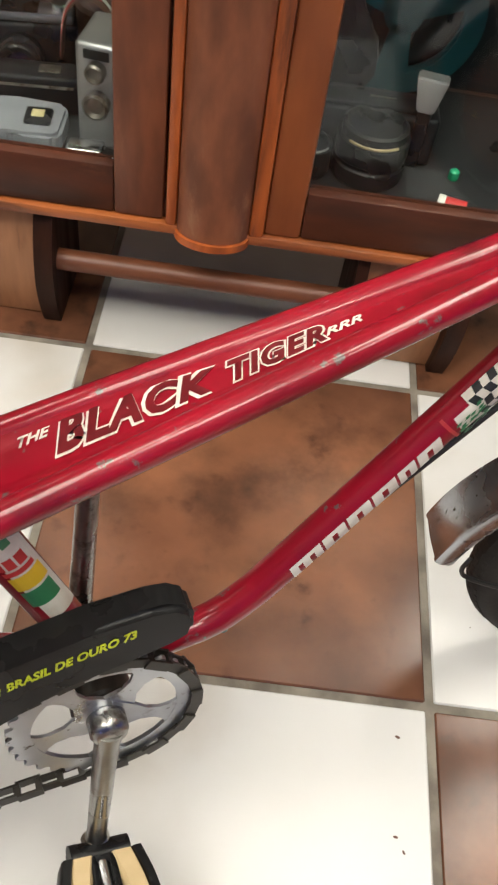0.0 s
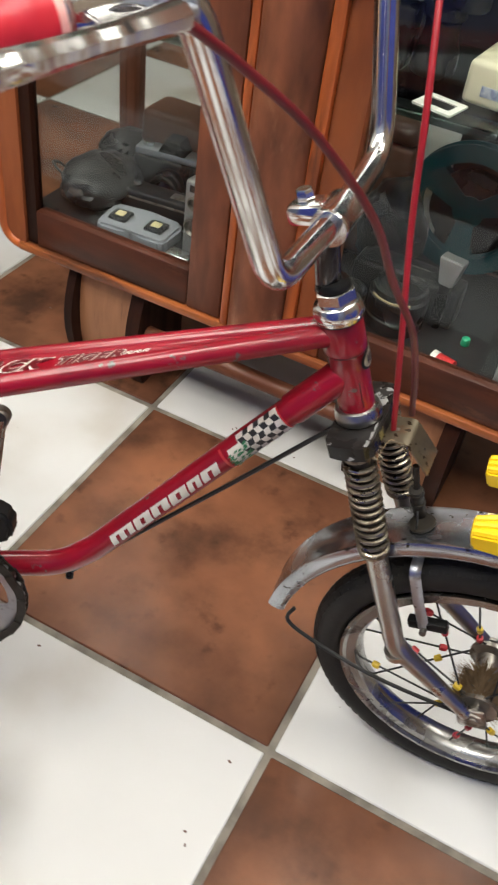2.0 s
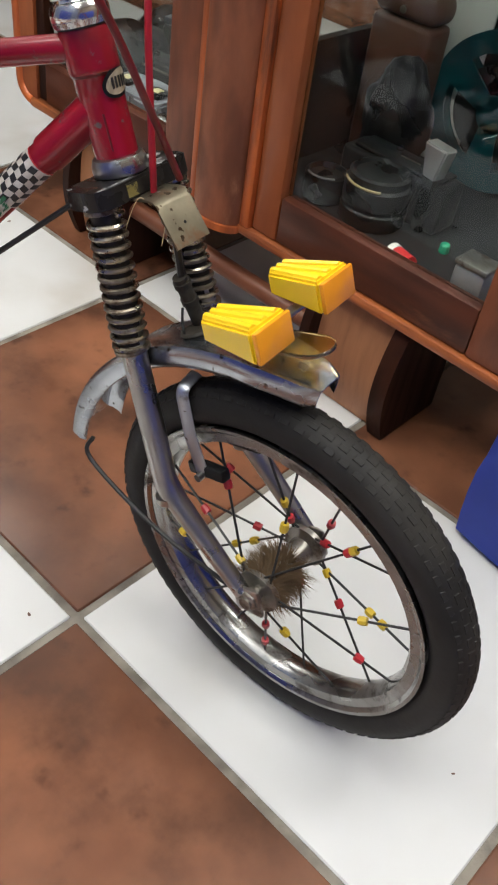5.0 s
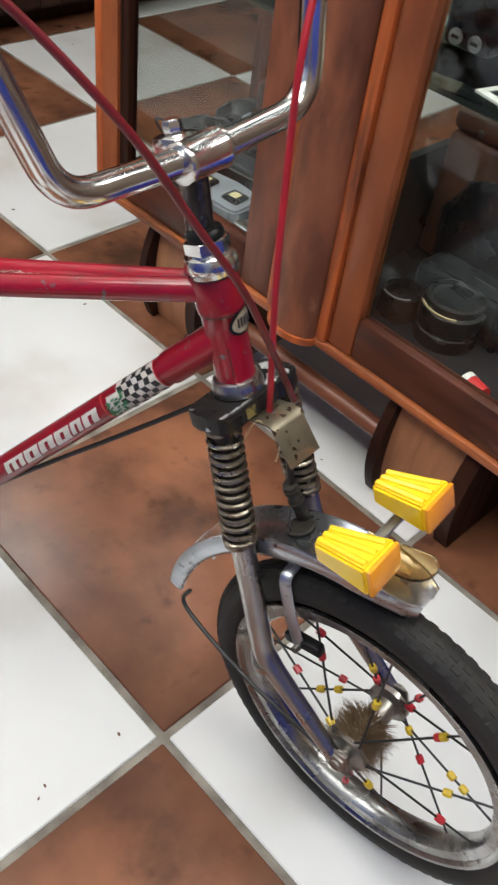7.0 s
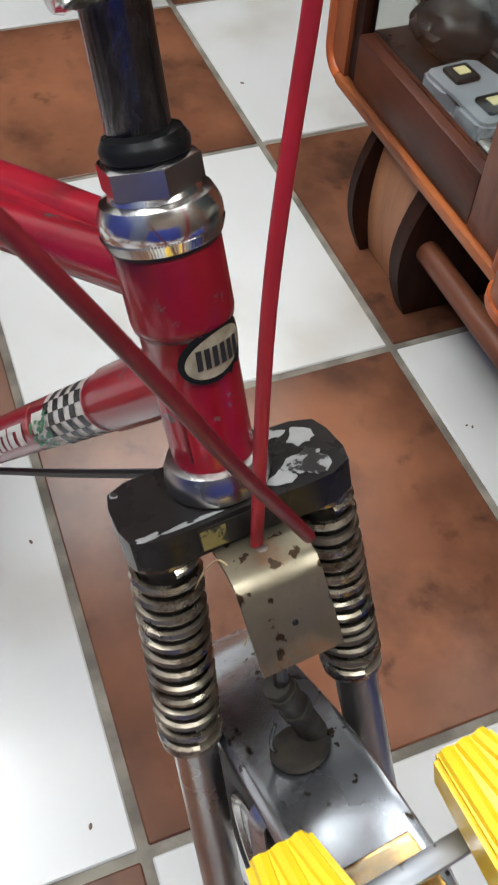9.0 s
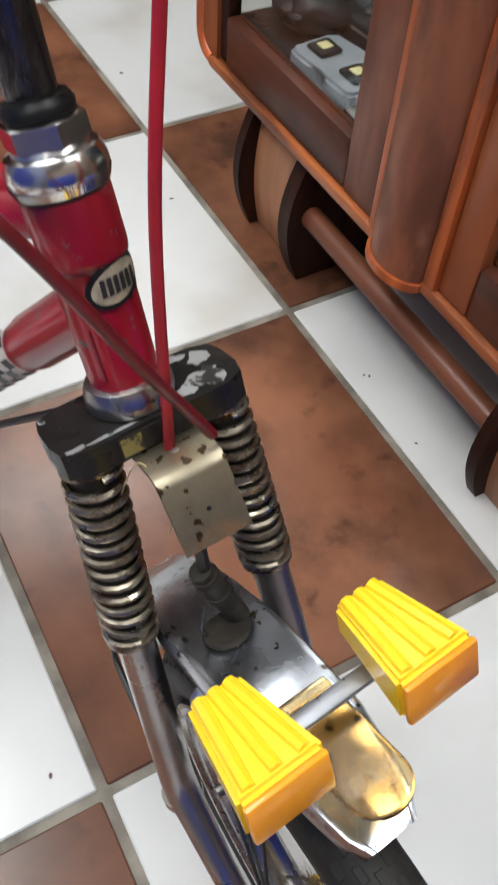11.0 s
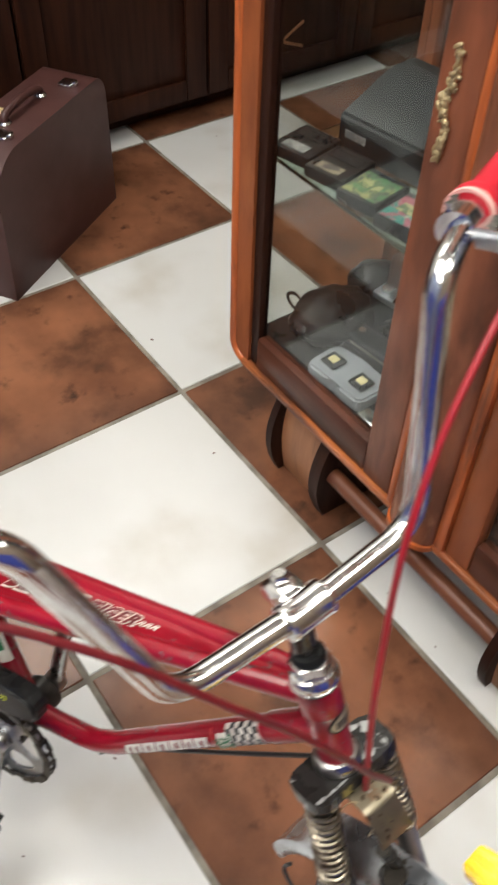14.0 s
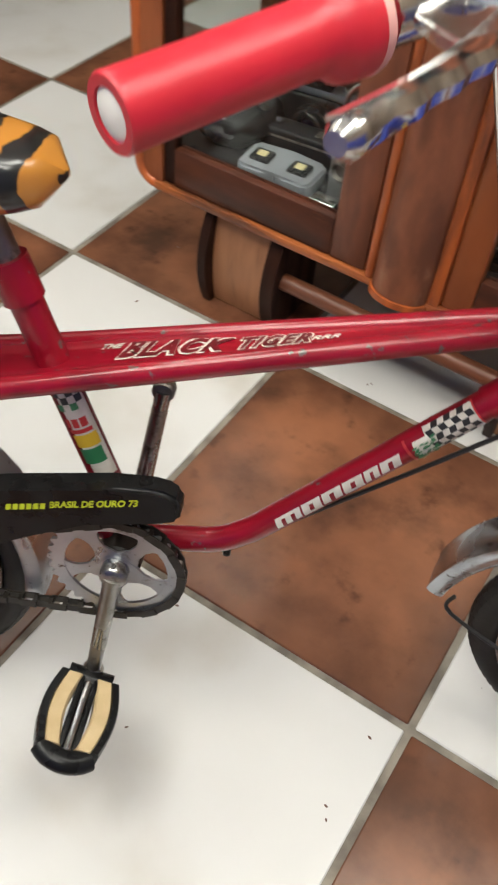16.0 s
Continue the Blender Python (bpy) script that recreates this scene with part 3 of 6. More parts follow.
cabinet_door(X0, 0.085, "l")
cabinet_door(0.199, X1, "r")
part("corner_edge", tube([(X0 + 0.004, YF - 0.0015, Z1 - 0.03)] + [(X0 + 0.004 + 0.030 * (1 - math.cos(a)), YF - 0.0015, Z0 + 0.033 - 0.030 * math.sin(a)) for a in [radians(15 * k) for k in range(7)]], 0.0080, 10), M_WOOD_EDGE, cab, "orange worn corner edge")
part("carcass_stile", boxm((0.0855, YF + 0.013, Z0 + 0.045), (0.1005, YF + 0.022, Z1 - 0.032), bevel=0), M_WOOD_ROOM, cab)
for x, hw in ((0.0945, 0.0063), (0.1905, 0.0085)):
    part("edge_strip", boxm((x - hw, YF - 0.010, Z0 + 0.008), (x + hw, YF + 0.012, Z1 - 0.03), bevel=0.004), M_WOOD_EDGE, cab, "orange-brown moulding strip")
# half-round centre column
col_bm = bmesh.new()
prof = [(0.101 + 0.0405 * (1 - math.cos(math.pi * k / 14)), YF - 0.004 - 0.026 * math.sin(math.pi * k / 14)) for k in range(15)]
prof = [(x, y) for x, y in prof] + [(0.182, YF + 0.02), (0.101, YF + 0.02)]
prism(col_bm, prof, Z0 + 0.006, Z1 - 0.03)
part("column", col_bm, M_SCUFF, cab, "half-round scuffed wooden centre column")
foot_bm = bmesh.new()
prism(foot_bm, [((x - 0.1415) * 1.05 + 0.1415, y - 0.003 if y < YF else y) for x, y in prof], Z0 - 0.004, Z0 + 0.0055)
part("column_foot", foot_bm, M_WOOD_EDGE, cab)


def foot(x0, x1):
    """A block between two D-shaped plates."""
    def d_shape(k):
        return [(YF + 0.016 - k * 0.034 * math.sin(math.pi * (0.12 + 0.76 * i / 12)) , 0.002 + 0.17 * i / 12) for i in range(13)] + [(YF + 0.12, 0.172), (YF + 0.12, 0.002)]
    rot = Matrix(((0, 0, 1, 0), (1, 0, 0, 0), (0, 1, 0, 0), (0, 0, 0, 1)))
    for a, b in ((x0, x0 + 0.014), (x1 - 0.022, x1)):
        part("foot_plate", prism(bmesh.new(), d_shape(1.0), a, b, rot), M_WOOD_ROOM, cab)
    part("foot_block", prism(bmesh.new(), [(y + 0.006 if i < 13 else y, z) for i, (y, z) in enumerate(d_shape(0.50))], x0 + 0.014, x1 - 0.022, rot), M_WOOD_PALE, cab, "pale worn wooden foot block")


foot(-0.178, -0.042)
foot(0.313, 0.458)
part("stretcher", tube([(-0.05, YF + 0.014, 0.096), (0.318, YF + 0.014, 0.096)], 0.0135, 14), M_WOOD_DOWEL, cab, "round wooden stretcher rail")
# added dark boards stand in for the gloom behind and beside the second bay
part("shade_panel", boxm((0.120, YB - 0.030, Z0 + 0.045), (X1 - 0.037, YB - 0.022, Z1 - 0.032), bevel=0), M_LINING, cab, "dark panel added behind the second bay to keep it dark")
part("shade_divider", boxm((0.136, YF + 0.026, Z0 + 0.045), (0.148, YB - 0.0305, Z0 + 0.200), bevel=0), M_LINING, cab, "dark board added between the bays to keep them dark")
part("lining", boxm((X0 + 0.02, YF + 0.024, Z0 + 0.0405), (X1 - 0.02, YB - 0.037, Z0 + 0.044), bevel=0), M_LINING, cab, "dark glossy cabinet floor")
for z in (0.535, 0.836, 1.22):
    shelf = part("shelf", boxm((X0 + 0.02, YF + 0.032, z - 0.006), (X1 - 0.02, YB - 0.04, z), bevel=0.001), M_GLASS_SHELF, cab, "greenish glass shelf")
    shelf.visible_shadow = False
    # upper shelves only: the bright look of their lit edge is painted on
    if z > 0.6:
        part("lit_shelf_edge", boxm((X0 + 0.02, YF + 0.030, z - 0.006), (X1 - 0.02, YF + 0.0318, z), bevel=0.0006), M_LIT_GLASS_EDGE, shelf, "sea-green glass edge with its lit brightness in the colour")

# carved ornaments and key plate
rng = random.Random(21)
for cx, z0, z1 in ((0.0505, 0.690, 0.796), (0.2165, 0.688, 0.795)):
    n = 16
    orn = part("ornament", tube([(cx + 0.003 * math.sin(9 * k / (n - 1)), YF - 0.0045, z0 + (z1 - z0) * k / (n - 1)) for k in range(n)], 0.0035, 8), M_GILT, cab, "gilt carved floral ornament")
    for k in range(n):
        t = k / (n - 1)
        wd = 0.0030 + 0.0060 * math.sin(math.pi * min(1.0, 1.15 * (1 - t))) ** 2 * (0.6 + 0.4 * math.sin(5 * math.pi * t) ** 2)
        for q in range(5):
            leaf = bmesh.new()
            c = Vector((cx + 0.003 * math.sin(9 * t) + rng.uniform(-wd, wd), YF - 0.006 + rng.uniform(-0.002, 0.001), z0 + (z1 - z0) * t + rng.uniform(-0.004, 0.004)))
            bmesh.ops.create_icosphere(leaf, subdivisions=2, radius=rng.uniform(0.0017, 0.0036), matrix=Matrix.Translation(c) @ pose(0, 0, 0, 0, rng.uniform(0, 180), 0) @ Matrix.Diagonal((1.5, 0.8, 0.8, 1)))
            part("leaf", leaf, M_GILT, orn)
    scroll = [(cx - 0.002 + (0.0065 - 0.0011 * a) * math.cos(a), YF - 0.0065, z0 + 0.004 + (0.0085 - 0.0013 * a) * math.sin(a)) for a in [0.35 * k for k in range(14)]]
    part("scroll", tube(scroll, 0.0020, 7), M_GILT, orn)
kp = part("key_plate", boxm((0.2030, YF - 0.0065, 0.6520), (0.2120, YF - 0.0042, 0.6610), bevel=0.001), M_WOOD_ROOM, cab)
part("key", tube([(0.2075, YF - 0.0065, 0.6565), (0.2075, YF - 0.0120, 0.6565)], 0.0022, 8), M_STEM, kp)
part("key_bow", tube([(0.1985 + 0.018 * q, YF - 0.0120, 0.6480 + 0.016 * q) for q in (0.0, 0.15, 0.35, 0.5, 0.65, 0.85, 1.0)], [0.0016, 0.0034, 0.0024, 0.0018, 0.0024, 0.0034, 0.0016], 10), M_STEM, kp, "dark bow-shaped key")

# ---- things in the cabinet ----
ZF = Z0 + 0.0442
ZS = 0.5352


def rot_at(x, y, z, rz=0, rx=0, ry=0):
    return pose(x, y, z, rx, ry, rz)


def stereo_viewer(x, y, rz):
    m = rot_at(x, y, ZF, rz)
    t = thing("slide_viewer", (x, y, ZF), "grey plastic stereo slide viewer lying in the cabinet", "viewer")
    bm_ = bmesh.new()
    prism(bm_, [(-0.058, -0.026), (-0.050, -0.034), (-0.014, -0.034), (0.0, -0.024), (0.014, -0.034), (0.050, -0.034), (0.058, -0.026), (0.060, 0.022), (0.052, 0.036), (0.020, 0.040), (0.0, 0.034), (-0.020, 0.040), (-0.052, 0.036), (-0.060, 0.022)], 0.0, 0.024, m)
    bmesh.ops.bevel(bm_, geom=bm_.edges[:], offset=0.004, segments=2, affect="EDGES")
    part("body", bm_, M_GREY_PLASTIC, t)
    for q in (-0.030, 0.030):
        w = part("eyepiece", boxm((q - 0.015, -0.017, 0.0235), (q + 0.015, 0.013, 0.030), m, 0.003), M_DARK_PLASTIC, t)
        part("window", boxm((q - 0.007, -0.009, 0.0301), (q + 0.007, 0.005, 0.0312), m, 0.001), M_WINDOW, w, "pale yellow window")


def camera_body(x, y, z, rz, label, silver=False, big=1.0):
    m = rot_at(x, y, z, rz)
    t = thing("photo_camera", (x, y, z), label, "camera")
    part("body", boxm((-0.065 * big, -0.017, 0.0), (0.065 * big, 0.017, 0.072 * big), m, 0.006, 3), M_DARK_PLASTIC if not silver else M_GREY_PLASTIC, t)
    part("top_plate", boxm((-0.062 * big, -0.016, 0.0722 * big), (0.062 * big, 0.016, 0.084 * big), m, 0.003), M_ALLOY if not silver else M_CHROME, t)
    bm_ = bmesh.new()
    prism(bm_, [(-0.022, 0), (0.022, 0), (0.012, 0.020), (-0.012, 0.020)], -0.016, 0.016, m @ pose(0, 0, 0.0843 * big, 90, 0, 0))
    part("prism_housing", bm_, M_ALLOY if silver else M_DARK_PLASTIC, t, smooth=False)
    lens = part("lens", lathe(bmesh.new(), [(0.026, 0.017), (0.027, 0.020), (0.027, 0.032), (0.024, 0.034), (0.025, 0.046), (0.023, 0.048), (0.017, 0.047), (0.014, 0.040)], m @ pose(0, 0, 0.036 * big, 90, 0, 0), 28), M_DARK_PLASTIC, t)
    part("lens_glass", lathe(bmesh.new(), [(0.0139, 0.0405), (0.010, 0.0425), (0.004, 0.0435)], m @ pose(0, 0, 0.036 * big, 90, 0, 0), 20), M_LENS, lens)
    for q in (-0.045, 0.046):
        part("dial", lathe(bmesh.new(), [(0.009, 0), (0.0095, 0.001), (0.0095, 0.006), (0.0085, 0.007)], m @ pose(q * big, 0, 0.0842 * big), 18), M_CHROME, t)
    return t


stereo_viewer(-0.097, 0.522, 4)
camera_body(-0.115, 0.650, ZF, 8, "black reflex camera with a silver top in the cabinet")

# black compact lying behind the viewer, bag with strap, round lens case, loose strap
cp = thing("compact_camera", (-0.100, 0.590, ZF), "dark grey compact camera lying on its back", "camera")
cpm = rot_at(-0.100, 0.586, ZF, 6)
part("body", boxm((-0.068, -0.020, 0.0), (0.068, 0.020, 0.046), cpm, 0.006, 3), M_CONSOLE, cp)
part("trim", boxm((-0.060, -0.0215, 0.034), (0.060, -0.0202, 0.037), cpm, 0), M_STEEL, cp)
part("window", boxm((0.020, -0.010, 0.0462), (0.045, 0.008, 0.0475), cpm, 0.001), M_STEEL, cp)
part("button", lathe(bmesh.new(), [(0.006, 0), (0.0065, 0.001), (0.006, 0.004)], cpm @ pose(-0.040, 0, 0.0462), 16), M_CHROME, cp)
gb2 = thing("gadget_bag", (-0.232, 0.545, ZF), "soft black camera bag with a looped strap", "bag")
bm_ = bmesh.new()
bmesh.ops.create_icosphere(bm_, subdivisions=4, radius=1.0)
for v in bm_.verts:
    f = 1 + 0.16 * noise.noise(v.co * 2.3 + Vector((2, 7, 1))) + 0.06 * noise.noise(v.co * 6)
    v.co = Vector((-0.203 + 0.058 * v.co.x * f, 0.578 + 0.074 * v.co.y * f, ZF + 0.036 + 0.0365 * max(v.co.z * f, -0.98)))
part("body", bm_, M_BLACK_LEATHER, gb2)
part("strap", tube(smooth_path([(-0.238, 0.545, ZF + 0.05), (-0.252, 0.535, ZF + 0.066), (-0.250, 0.520, ZF + 0.070), (-0.232, 0.518, ZF + 0.060), (-0.215, 0.535, ZF + 0.050)], 8), 0.003, 7, flat=0.5), M_BLACK_LEATHER, gb2)
lcase = thing("lens_case", (-0.060, 0.640, ZF), "round brown leather lens case standing in the cabinet", "case")
part("body", lathe(bmesh.new(), [(0.034, 0.0), (0.036, 0.003), (0.036, 0.075), (0.034, 0.078)], rot_at(-0.012, 0.655, ZF), 32), M_LEATHER, lcase)
part("lid", lathe(bmesh.new(), [(0.0375, 0.0785), (0.0375, 0.098), (0.034, 0.102), (0.010, 0.104)], rot_at(-0.012, 0.655, ZF), 32), M_LEATHER, lcase)
lst = thing("neck_strap", (-0.05, 0.60, ZF), "brown camera strap edged with red and white", "strap")
base_ = [(-0.062, 0.625, ZF + 0.046), (-0.050, 0.612, ZF + 0.105), (-0.020, 0.600, ZF + 0.132), (0.008, 0.606, ZF + 0.100), (0.014, 0.615, ZF + 0.02)]
for dz, r_, m_ in ((0.0, 0.009, M_LEATHER), (0.0, 0.0022, M_DECAL_RED), (0.0045, 0.0018, M_LABEL_WHITE)):
    part("band", tube(smooth_path([(x - (0.001 if r_ < 0.005 else 0), y - (0.0022 if r_ < 0.005 else 0), z + dz) for x, y, z in base_], 8), r_, 8, flat=0.18 if r_ > 0.005 else 0.6), m_, lst)

# upright silver movie camera
mv = thing("movie_camera", (0.006, 0.545, ZF), "upright silver cine camera with two round lenses", "camera")
mm = rot_at(0.004, 0.548, ZF, -6)
part("body", boxm((-0.024, -0.030, 0.0), (0.024, 0.045, 0.120), mm, 0.006, 3), M_SILVER, mv)
for z, r in ((0.092, 0.011), (0.055, 0.015)):
    part("lens", lathe(bmesh.new(), [(r, 0.029), (r, 0.040), (r * 0.8, 0.042), (r * 0.6, 0.037)], mm @ pose(0, 0, z, 90, 0, 0), 22), M_STEEL, mv)
part("nameplate", boxm((-0.014, -0.0318, 0.104), (0.014, -0.0302, 0.114), mm, 0.0005), M_DARK_PLASTIC, mv)

# small chrome flash cube by the glass
fl = thing("flash_unit", (-0.015, 0.492, ZF), "small chrome flash attachment lying by the glass", "flash")
part("body", boxm((-0.030, 0.480, ZF), (0.012, 0.506, ZF + 0.020), None, 0.005, 3), M_CHROME, fl)

# brown leather case and strap
lc = thing("leather_case", (-0.10, 0.71, ZF), "brown leather camera case with a striped strap", "case")
bm_ = bmesh.new()
box(bm_, (-0.19, 0.675, ZF), (-0.03, 0.745, ZF + 0.12), None, 0.022, 4)
part("body", bm_, M_LEATHER, lc)
part("flap", boxm((-0.194, 0.668, ZF + 0.062), (-0.026, 0.748, ZF + 0.126), None, 0.014, 3), M_LEATHER, lc)
part("strap", tube(smooth_path([(-0.05, 0.665, ZF + 0.12), (-0.06, 0.655, ZF + 0.16), (-0.02, 0.64, ZF + 0.12), (0.005, 0.63, ZF + 0.06)], 8), 0.009, 8, flat=0.2), M_LEATHER, lc)
lb = thing("leather_bag", (-0.235, 0.69, ZF), "dark leather pouch with loose straps", "bag")
bm_ = bmesh.new()
bmesh.ops.create_icosphere(bm_, subdivisions=3, radius=1.0)
for v in bm_.verts:
    f = 1 + 0.16 * noise.noise(v.co * 2.1)
    v.co = Vector((-0.225 + 0.052 * v.co.x * f, 0.69 + 0.05 * v.co.y * f, ZF + 0.036 + 0.0365 * max(v.co.z * f, -0.97)))
part("body", bm_, M_BLACK_LEATHER, lb)
for k in range(3):
    part("strap", tube(smooth_path([(-0.26 + 0.02 * k, 0.62, ZF + 0.008), (-0.245 + 0.02 * k, 0.60, ZF + 0.035), (-0.225 + 0.02 * k, 0.615, ZF + 0.05), (-0.215 + 0.012 * k, 0.65, ZF + 0.055)], 7), 0.0035, 6, flat=0.5), M_BLACK_LEATHER, lb)


def cartridge(x, y, rz, body, lab, label_text, small=False):
    m = rot_at(x, y, ZS, rz)
    t = thing("game_cartridge", (x, y, ZS), label_text, "cartridge", "cartridges on the glass shelf")
    part("shell", boxm((-0.0315, -0.036, 0.0), (0.0315, 0.036, 0.018), m, 0.0035), body, t)
    if small:
        part("sticker", boxm((-0.020, -0.030, 0.0182), (0.018, -0.012, 0.0188), m, 0), lab, t)
        for k in range(5):
            part("rib", boxm((-0.026, 0.004 + 0.006 * k, 0.0182), (0.026, 0.007 + 0.006 * k, 0.0200), m, 0.0006, 1), body, t)
    else:
        part("sticker", boxm((-0.027, -0.031, 0.0182), (0.027, 0.024, 0.0188), m, 0), lab, t)
        part("sticker_band", boxm((-0.018, -0.010, 0.0189), (0.012, 0.010, 0.0193), m, 0), M_LABEL_PATCH, t)


cartridge(-0.240, 0.524, 13, M_DARK_PLASTIC, M_LABEL_GREY, "black game cartridge with a small grey label", True)
cartridge(-0.104, 0.524, 11, M_DARK_PLASTIC, M_LABEL_GREEN, "black game cartridge with a green and yellow label")
cartridge(-0.035, 0.525, 10, M_DARK_PLASTIC, M_LABEL_TEAL, "black game cartridge with a teal label")
cartridge(-0.172, 0.526, 12, M_DARK_PLASTIC, M_LABEL_TAN, "black game cartridge with a small tan label", True)
gc = thing("game_console", (-0.11, 0.65, ZS), "black plastic game console with a ribbed sloping top", "console")
cm = rot_at(-0.112, 0.655, ZS, 8)
bm_ = bmesh.new()
prism(bm_, [(-0.07, 0.0), (0.075, 0.0), (0.075, 0.085), (0.02, 0.085), (-0.07, 0.050)], -0.13, 0.13, cm @ Matrix(((0, 0, 1, 0), (1, 0, 0, 0), (0, 1, 0, 0), (0, 0, 0, 1))))
bmesh.ops.bevel(bm_, geom=bm_.edges[:], offset=0.005, segments=2, affect="EDGES")
part("body", bm_, M_CONSOLE, gc)
for k in range(14):
    x = 0.01 + k * 0.008
    part("vent_rib", boxm((x, -0.052, 0.001), (x + 0.004, 0.012, 0.004), cm @ pose(0, 0, 0.0575, 21.2, 0, 0) @ pose(0, 0.0, 0.004), 0.001, 1), M_DARK_PLASTIC, gc)
part("name_bar", boxm((-0.115, -0.0712, 0.022), (-0.080, -0.0702, 0.032), cm, 0), M_LABEL_GREY, gc)

# right bay
lensb = thing("camera_lens", (0.308, 0.55, ZF), "large black camera lens standing on the cabinet floor", "lens")
part("barrel", lathe(bmesh.new(), [(0.040, 0.0), (0.042, 0.003), (0.042, 0.020), (0.040, 0.022), (0.040, 0.026), (0.042, 0.028), (0.042, 0.050), (0.038, 0.053), (0.038, 0.062), (0.034, 0.064), (0.030, 0.060)], rot_at(0.308, 0.549, ZF), 36), M_DARK_PLASTIC, lensb)
# the highlight on the barrel's front edge, built as a pale gold arc
part("ring", tube([(0.308 + 0.0405 * math.cos(a), 0.549 + 0.0405 * math.sin(a), ZF + 0.0535) for a in [radians(-135 + 7 * k) for k in range(13)]], 0.0016, 7), M_GILT, lensb, "gold-white highlight on the front edge, modelled as an arc")
fc = thing("film_canister", (0.400, 0.478, ZF), "red and white film canister lying on its side", "canister")
part("body", tube([(0.394, 0.4835, ZF + 0.0125), (0.417, 0.478, ZF + 0.0125)], 0.0118, 20), M_DECAL_RED, fc)
part("cap", tube([(0.386, 0.4855, ZF + 0.0125), (0.3938, 0.4836, ZF + 0.0125)], 0.0124, 20), M_LABEL_WHITE, fc)
mb = thing("metal_box", (0.49, 0.505, ZF), "brushed silver metal box in the cabinet", "box")
part("body", boxm((0.470, 0.478, ZF), (0.510, 0.510, ZF + 0.044), rot_at(0, 0, 0), 0.004), M_SILVER, mb)
part("lid", boxm((0.469, 0.477, ZF + 0.0442), (0.511, 0.511, ZF + 0.052), rot_at(0, 0, 0), 0.003), M_STEEL, mb)
gb_ = thing("bottle_cap", (0.405, 0.55, ZF), "small bright green cap", "cap")
part("cap", lathe(bmesh.new(), [(0.006, 0), (0.0065, 0.001), (0.006, 0.010), (0.004, 0.012)], rot_at(0.413, 0.560, ZF), 14), M_CAP_GREEN, gb_)
slr = thing("photo_camera", (0.305, 0.615, ZF), "dark grey camera body lying flat behind a lens", "camera")
part("body", boxm((0.226, 0.575, ZF), (0.384, 0.624, ZF + 0.060), None, 0.006, 3), M_CONSOLE, slr)
part("top_cover", boxm((0.240, 0.580, ZF + 0.0602), (0.372, 0.620, ZF + 0.066), None, 0.003), M_CONSOLE, slr)
part("release_button", lathe(bmesh.new(), [(0.0045, 0.0), (0.0048, 0.001), (0.0040, 0.0045), (0.001, 0.0050)], rot_at(0.2885, 0.612, ZF + 0.0662), 16), M_CHROME, slr, "small chrome button")
part("trim", boxm((0.300, 0.5975, ZF + 0.0662), (0.330, 0.5990, ZF + 0.0674), None, 0), M_STEEL, slr)
part("strap_lug", tube([(0.226, 0.600, ZF + 0.045), (0.220, 0.597, ZF + 0.052), (0.226, 0.594, ZF + 0.048)], 0.0014, 6), M_CHROME, slr)
ad = thing("lens_ring", (0.236, 0.545, ZF), "black adapter ring with a silver glint on its front edge", "ring")
part("ring", lathe(bmesh.new(), [(0.026, 0.0), (0.028, 0.002), (0.028, 0.034), (0.024, 0.036), (0.022, 0.030)], rot_at(0.236, 0.540, ZF), 28), M_DARK_PLASTIC, ad)
# a glint along the front of the ring, built as a silver arc
part("edge", tube([(0.236 + 0.026 * math.cos(a), 0.540 + 0.026 * math.sin(a), ZF + 0.0362) for a in [radians(-120 + 9 * k) for k in range(11)]], 0.0012, 7), M_SILVER, ad, "silver glint modelled as an arc")
fs = thing("flash_gun", (0.362, 0.578, ZF), "silver fan-shaped flash gun", "flash")
bm_ = bmesh.new()
prism(bm_, [(-0.010, 0.0), (0.010, 0.0), (0.018, 0.040), (-0.018, 0.040)], -0.010, 0.010, rot_at(0.362, 0.578, ZF + 0.070, -10) @ pose(0, 0, 0, 90, 0, 0))
bmesh.ops.bevel(bm_, geom=bm_.edges[:], offset=0.002, segments=2, affect="EDGES")
part("head", bm_, M_SILVER, fs)
part("foot", boxm((-0.008, -0.008, 0.0), (0.008, 0.008, 0.07), rot_at(0.362, 0.578, ZF, -10), 0.002), M_DARK_PLASTIC, fs)
bagb = thing("camera_bag", (0.29, 0.68, ZF), "crumpled black leather camera bag", "bag")
bm_ = bmesh.new()
bmesh.ops.create_icosphere(bm_, subdivisions=4, radius=1.0)
for v in bm_.verts:
    f = 1 + 0.20 * noise.noise(v.co * 1.9 + Vector((4, 1, 0))) + 0.08 * noise.noise(v.co * 6)
    v.co = Vector((0.250 + 0.050 * v.co.x * f, 0.652 + 0.022 * v.co.y * f, ZF + 0.078 + 0.0795 * max(v.co.z * f, -0.98)))
part("body", bm_, M_BLACK_LEATHER, bagb)
bc = thing("leather_case", (0.20, 0.71, ZF), "tall brown leather camera case with a rounded lid", "case")
part("body", boxm((0.153, 0.686, ZF), (0.247, 0.735, 0.405), None, 0.008, 3), M_LEATHER, bc)
part("lid", boxm((0.151, 0.684, 0.4055), (0.249, 0.737, 0.440), None, 0.014, 4), M_LEATHER, bc)
part("snap", lathe(bmesh.new(), [(0.0050, 0.0), (0.0045, 0.0014), (0.001, 0.002)], rot_at(0.200, 0.6838, 0.418) @ pose(0, 0, 0, 90, 0, 0), 14), M_STEEL, bc)
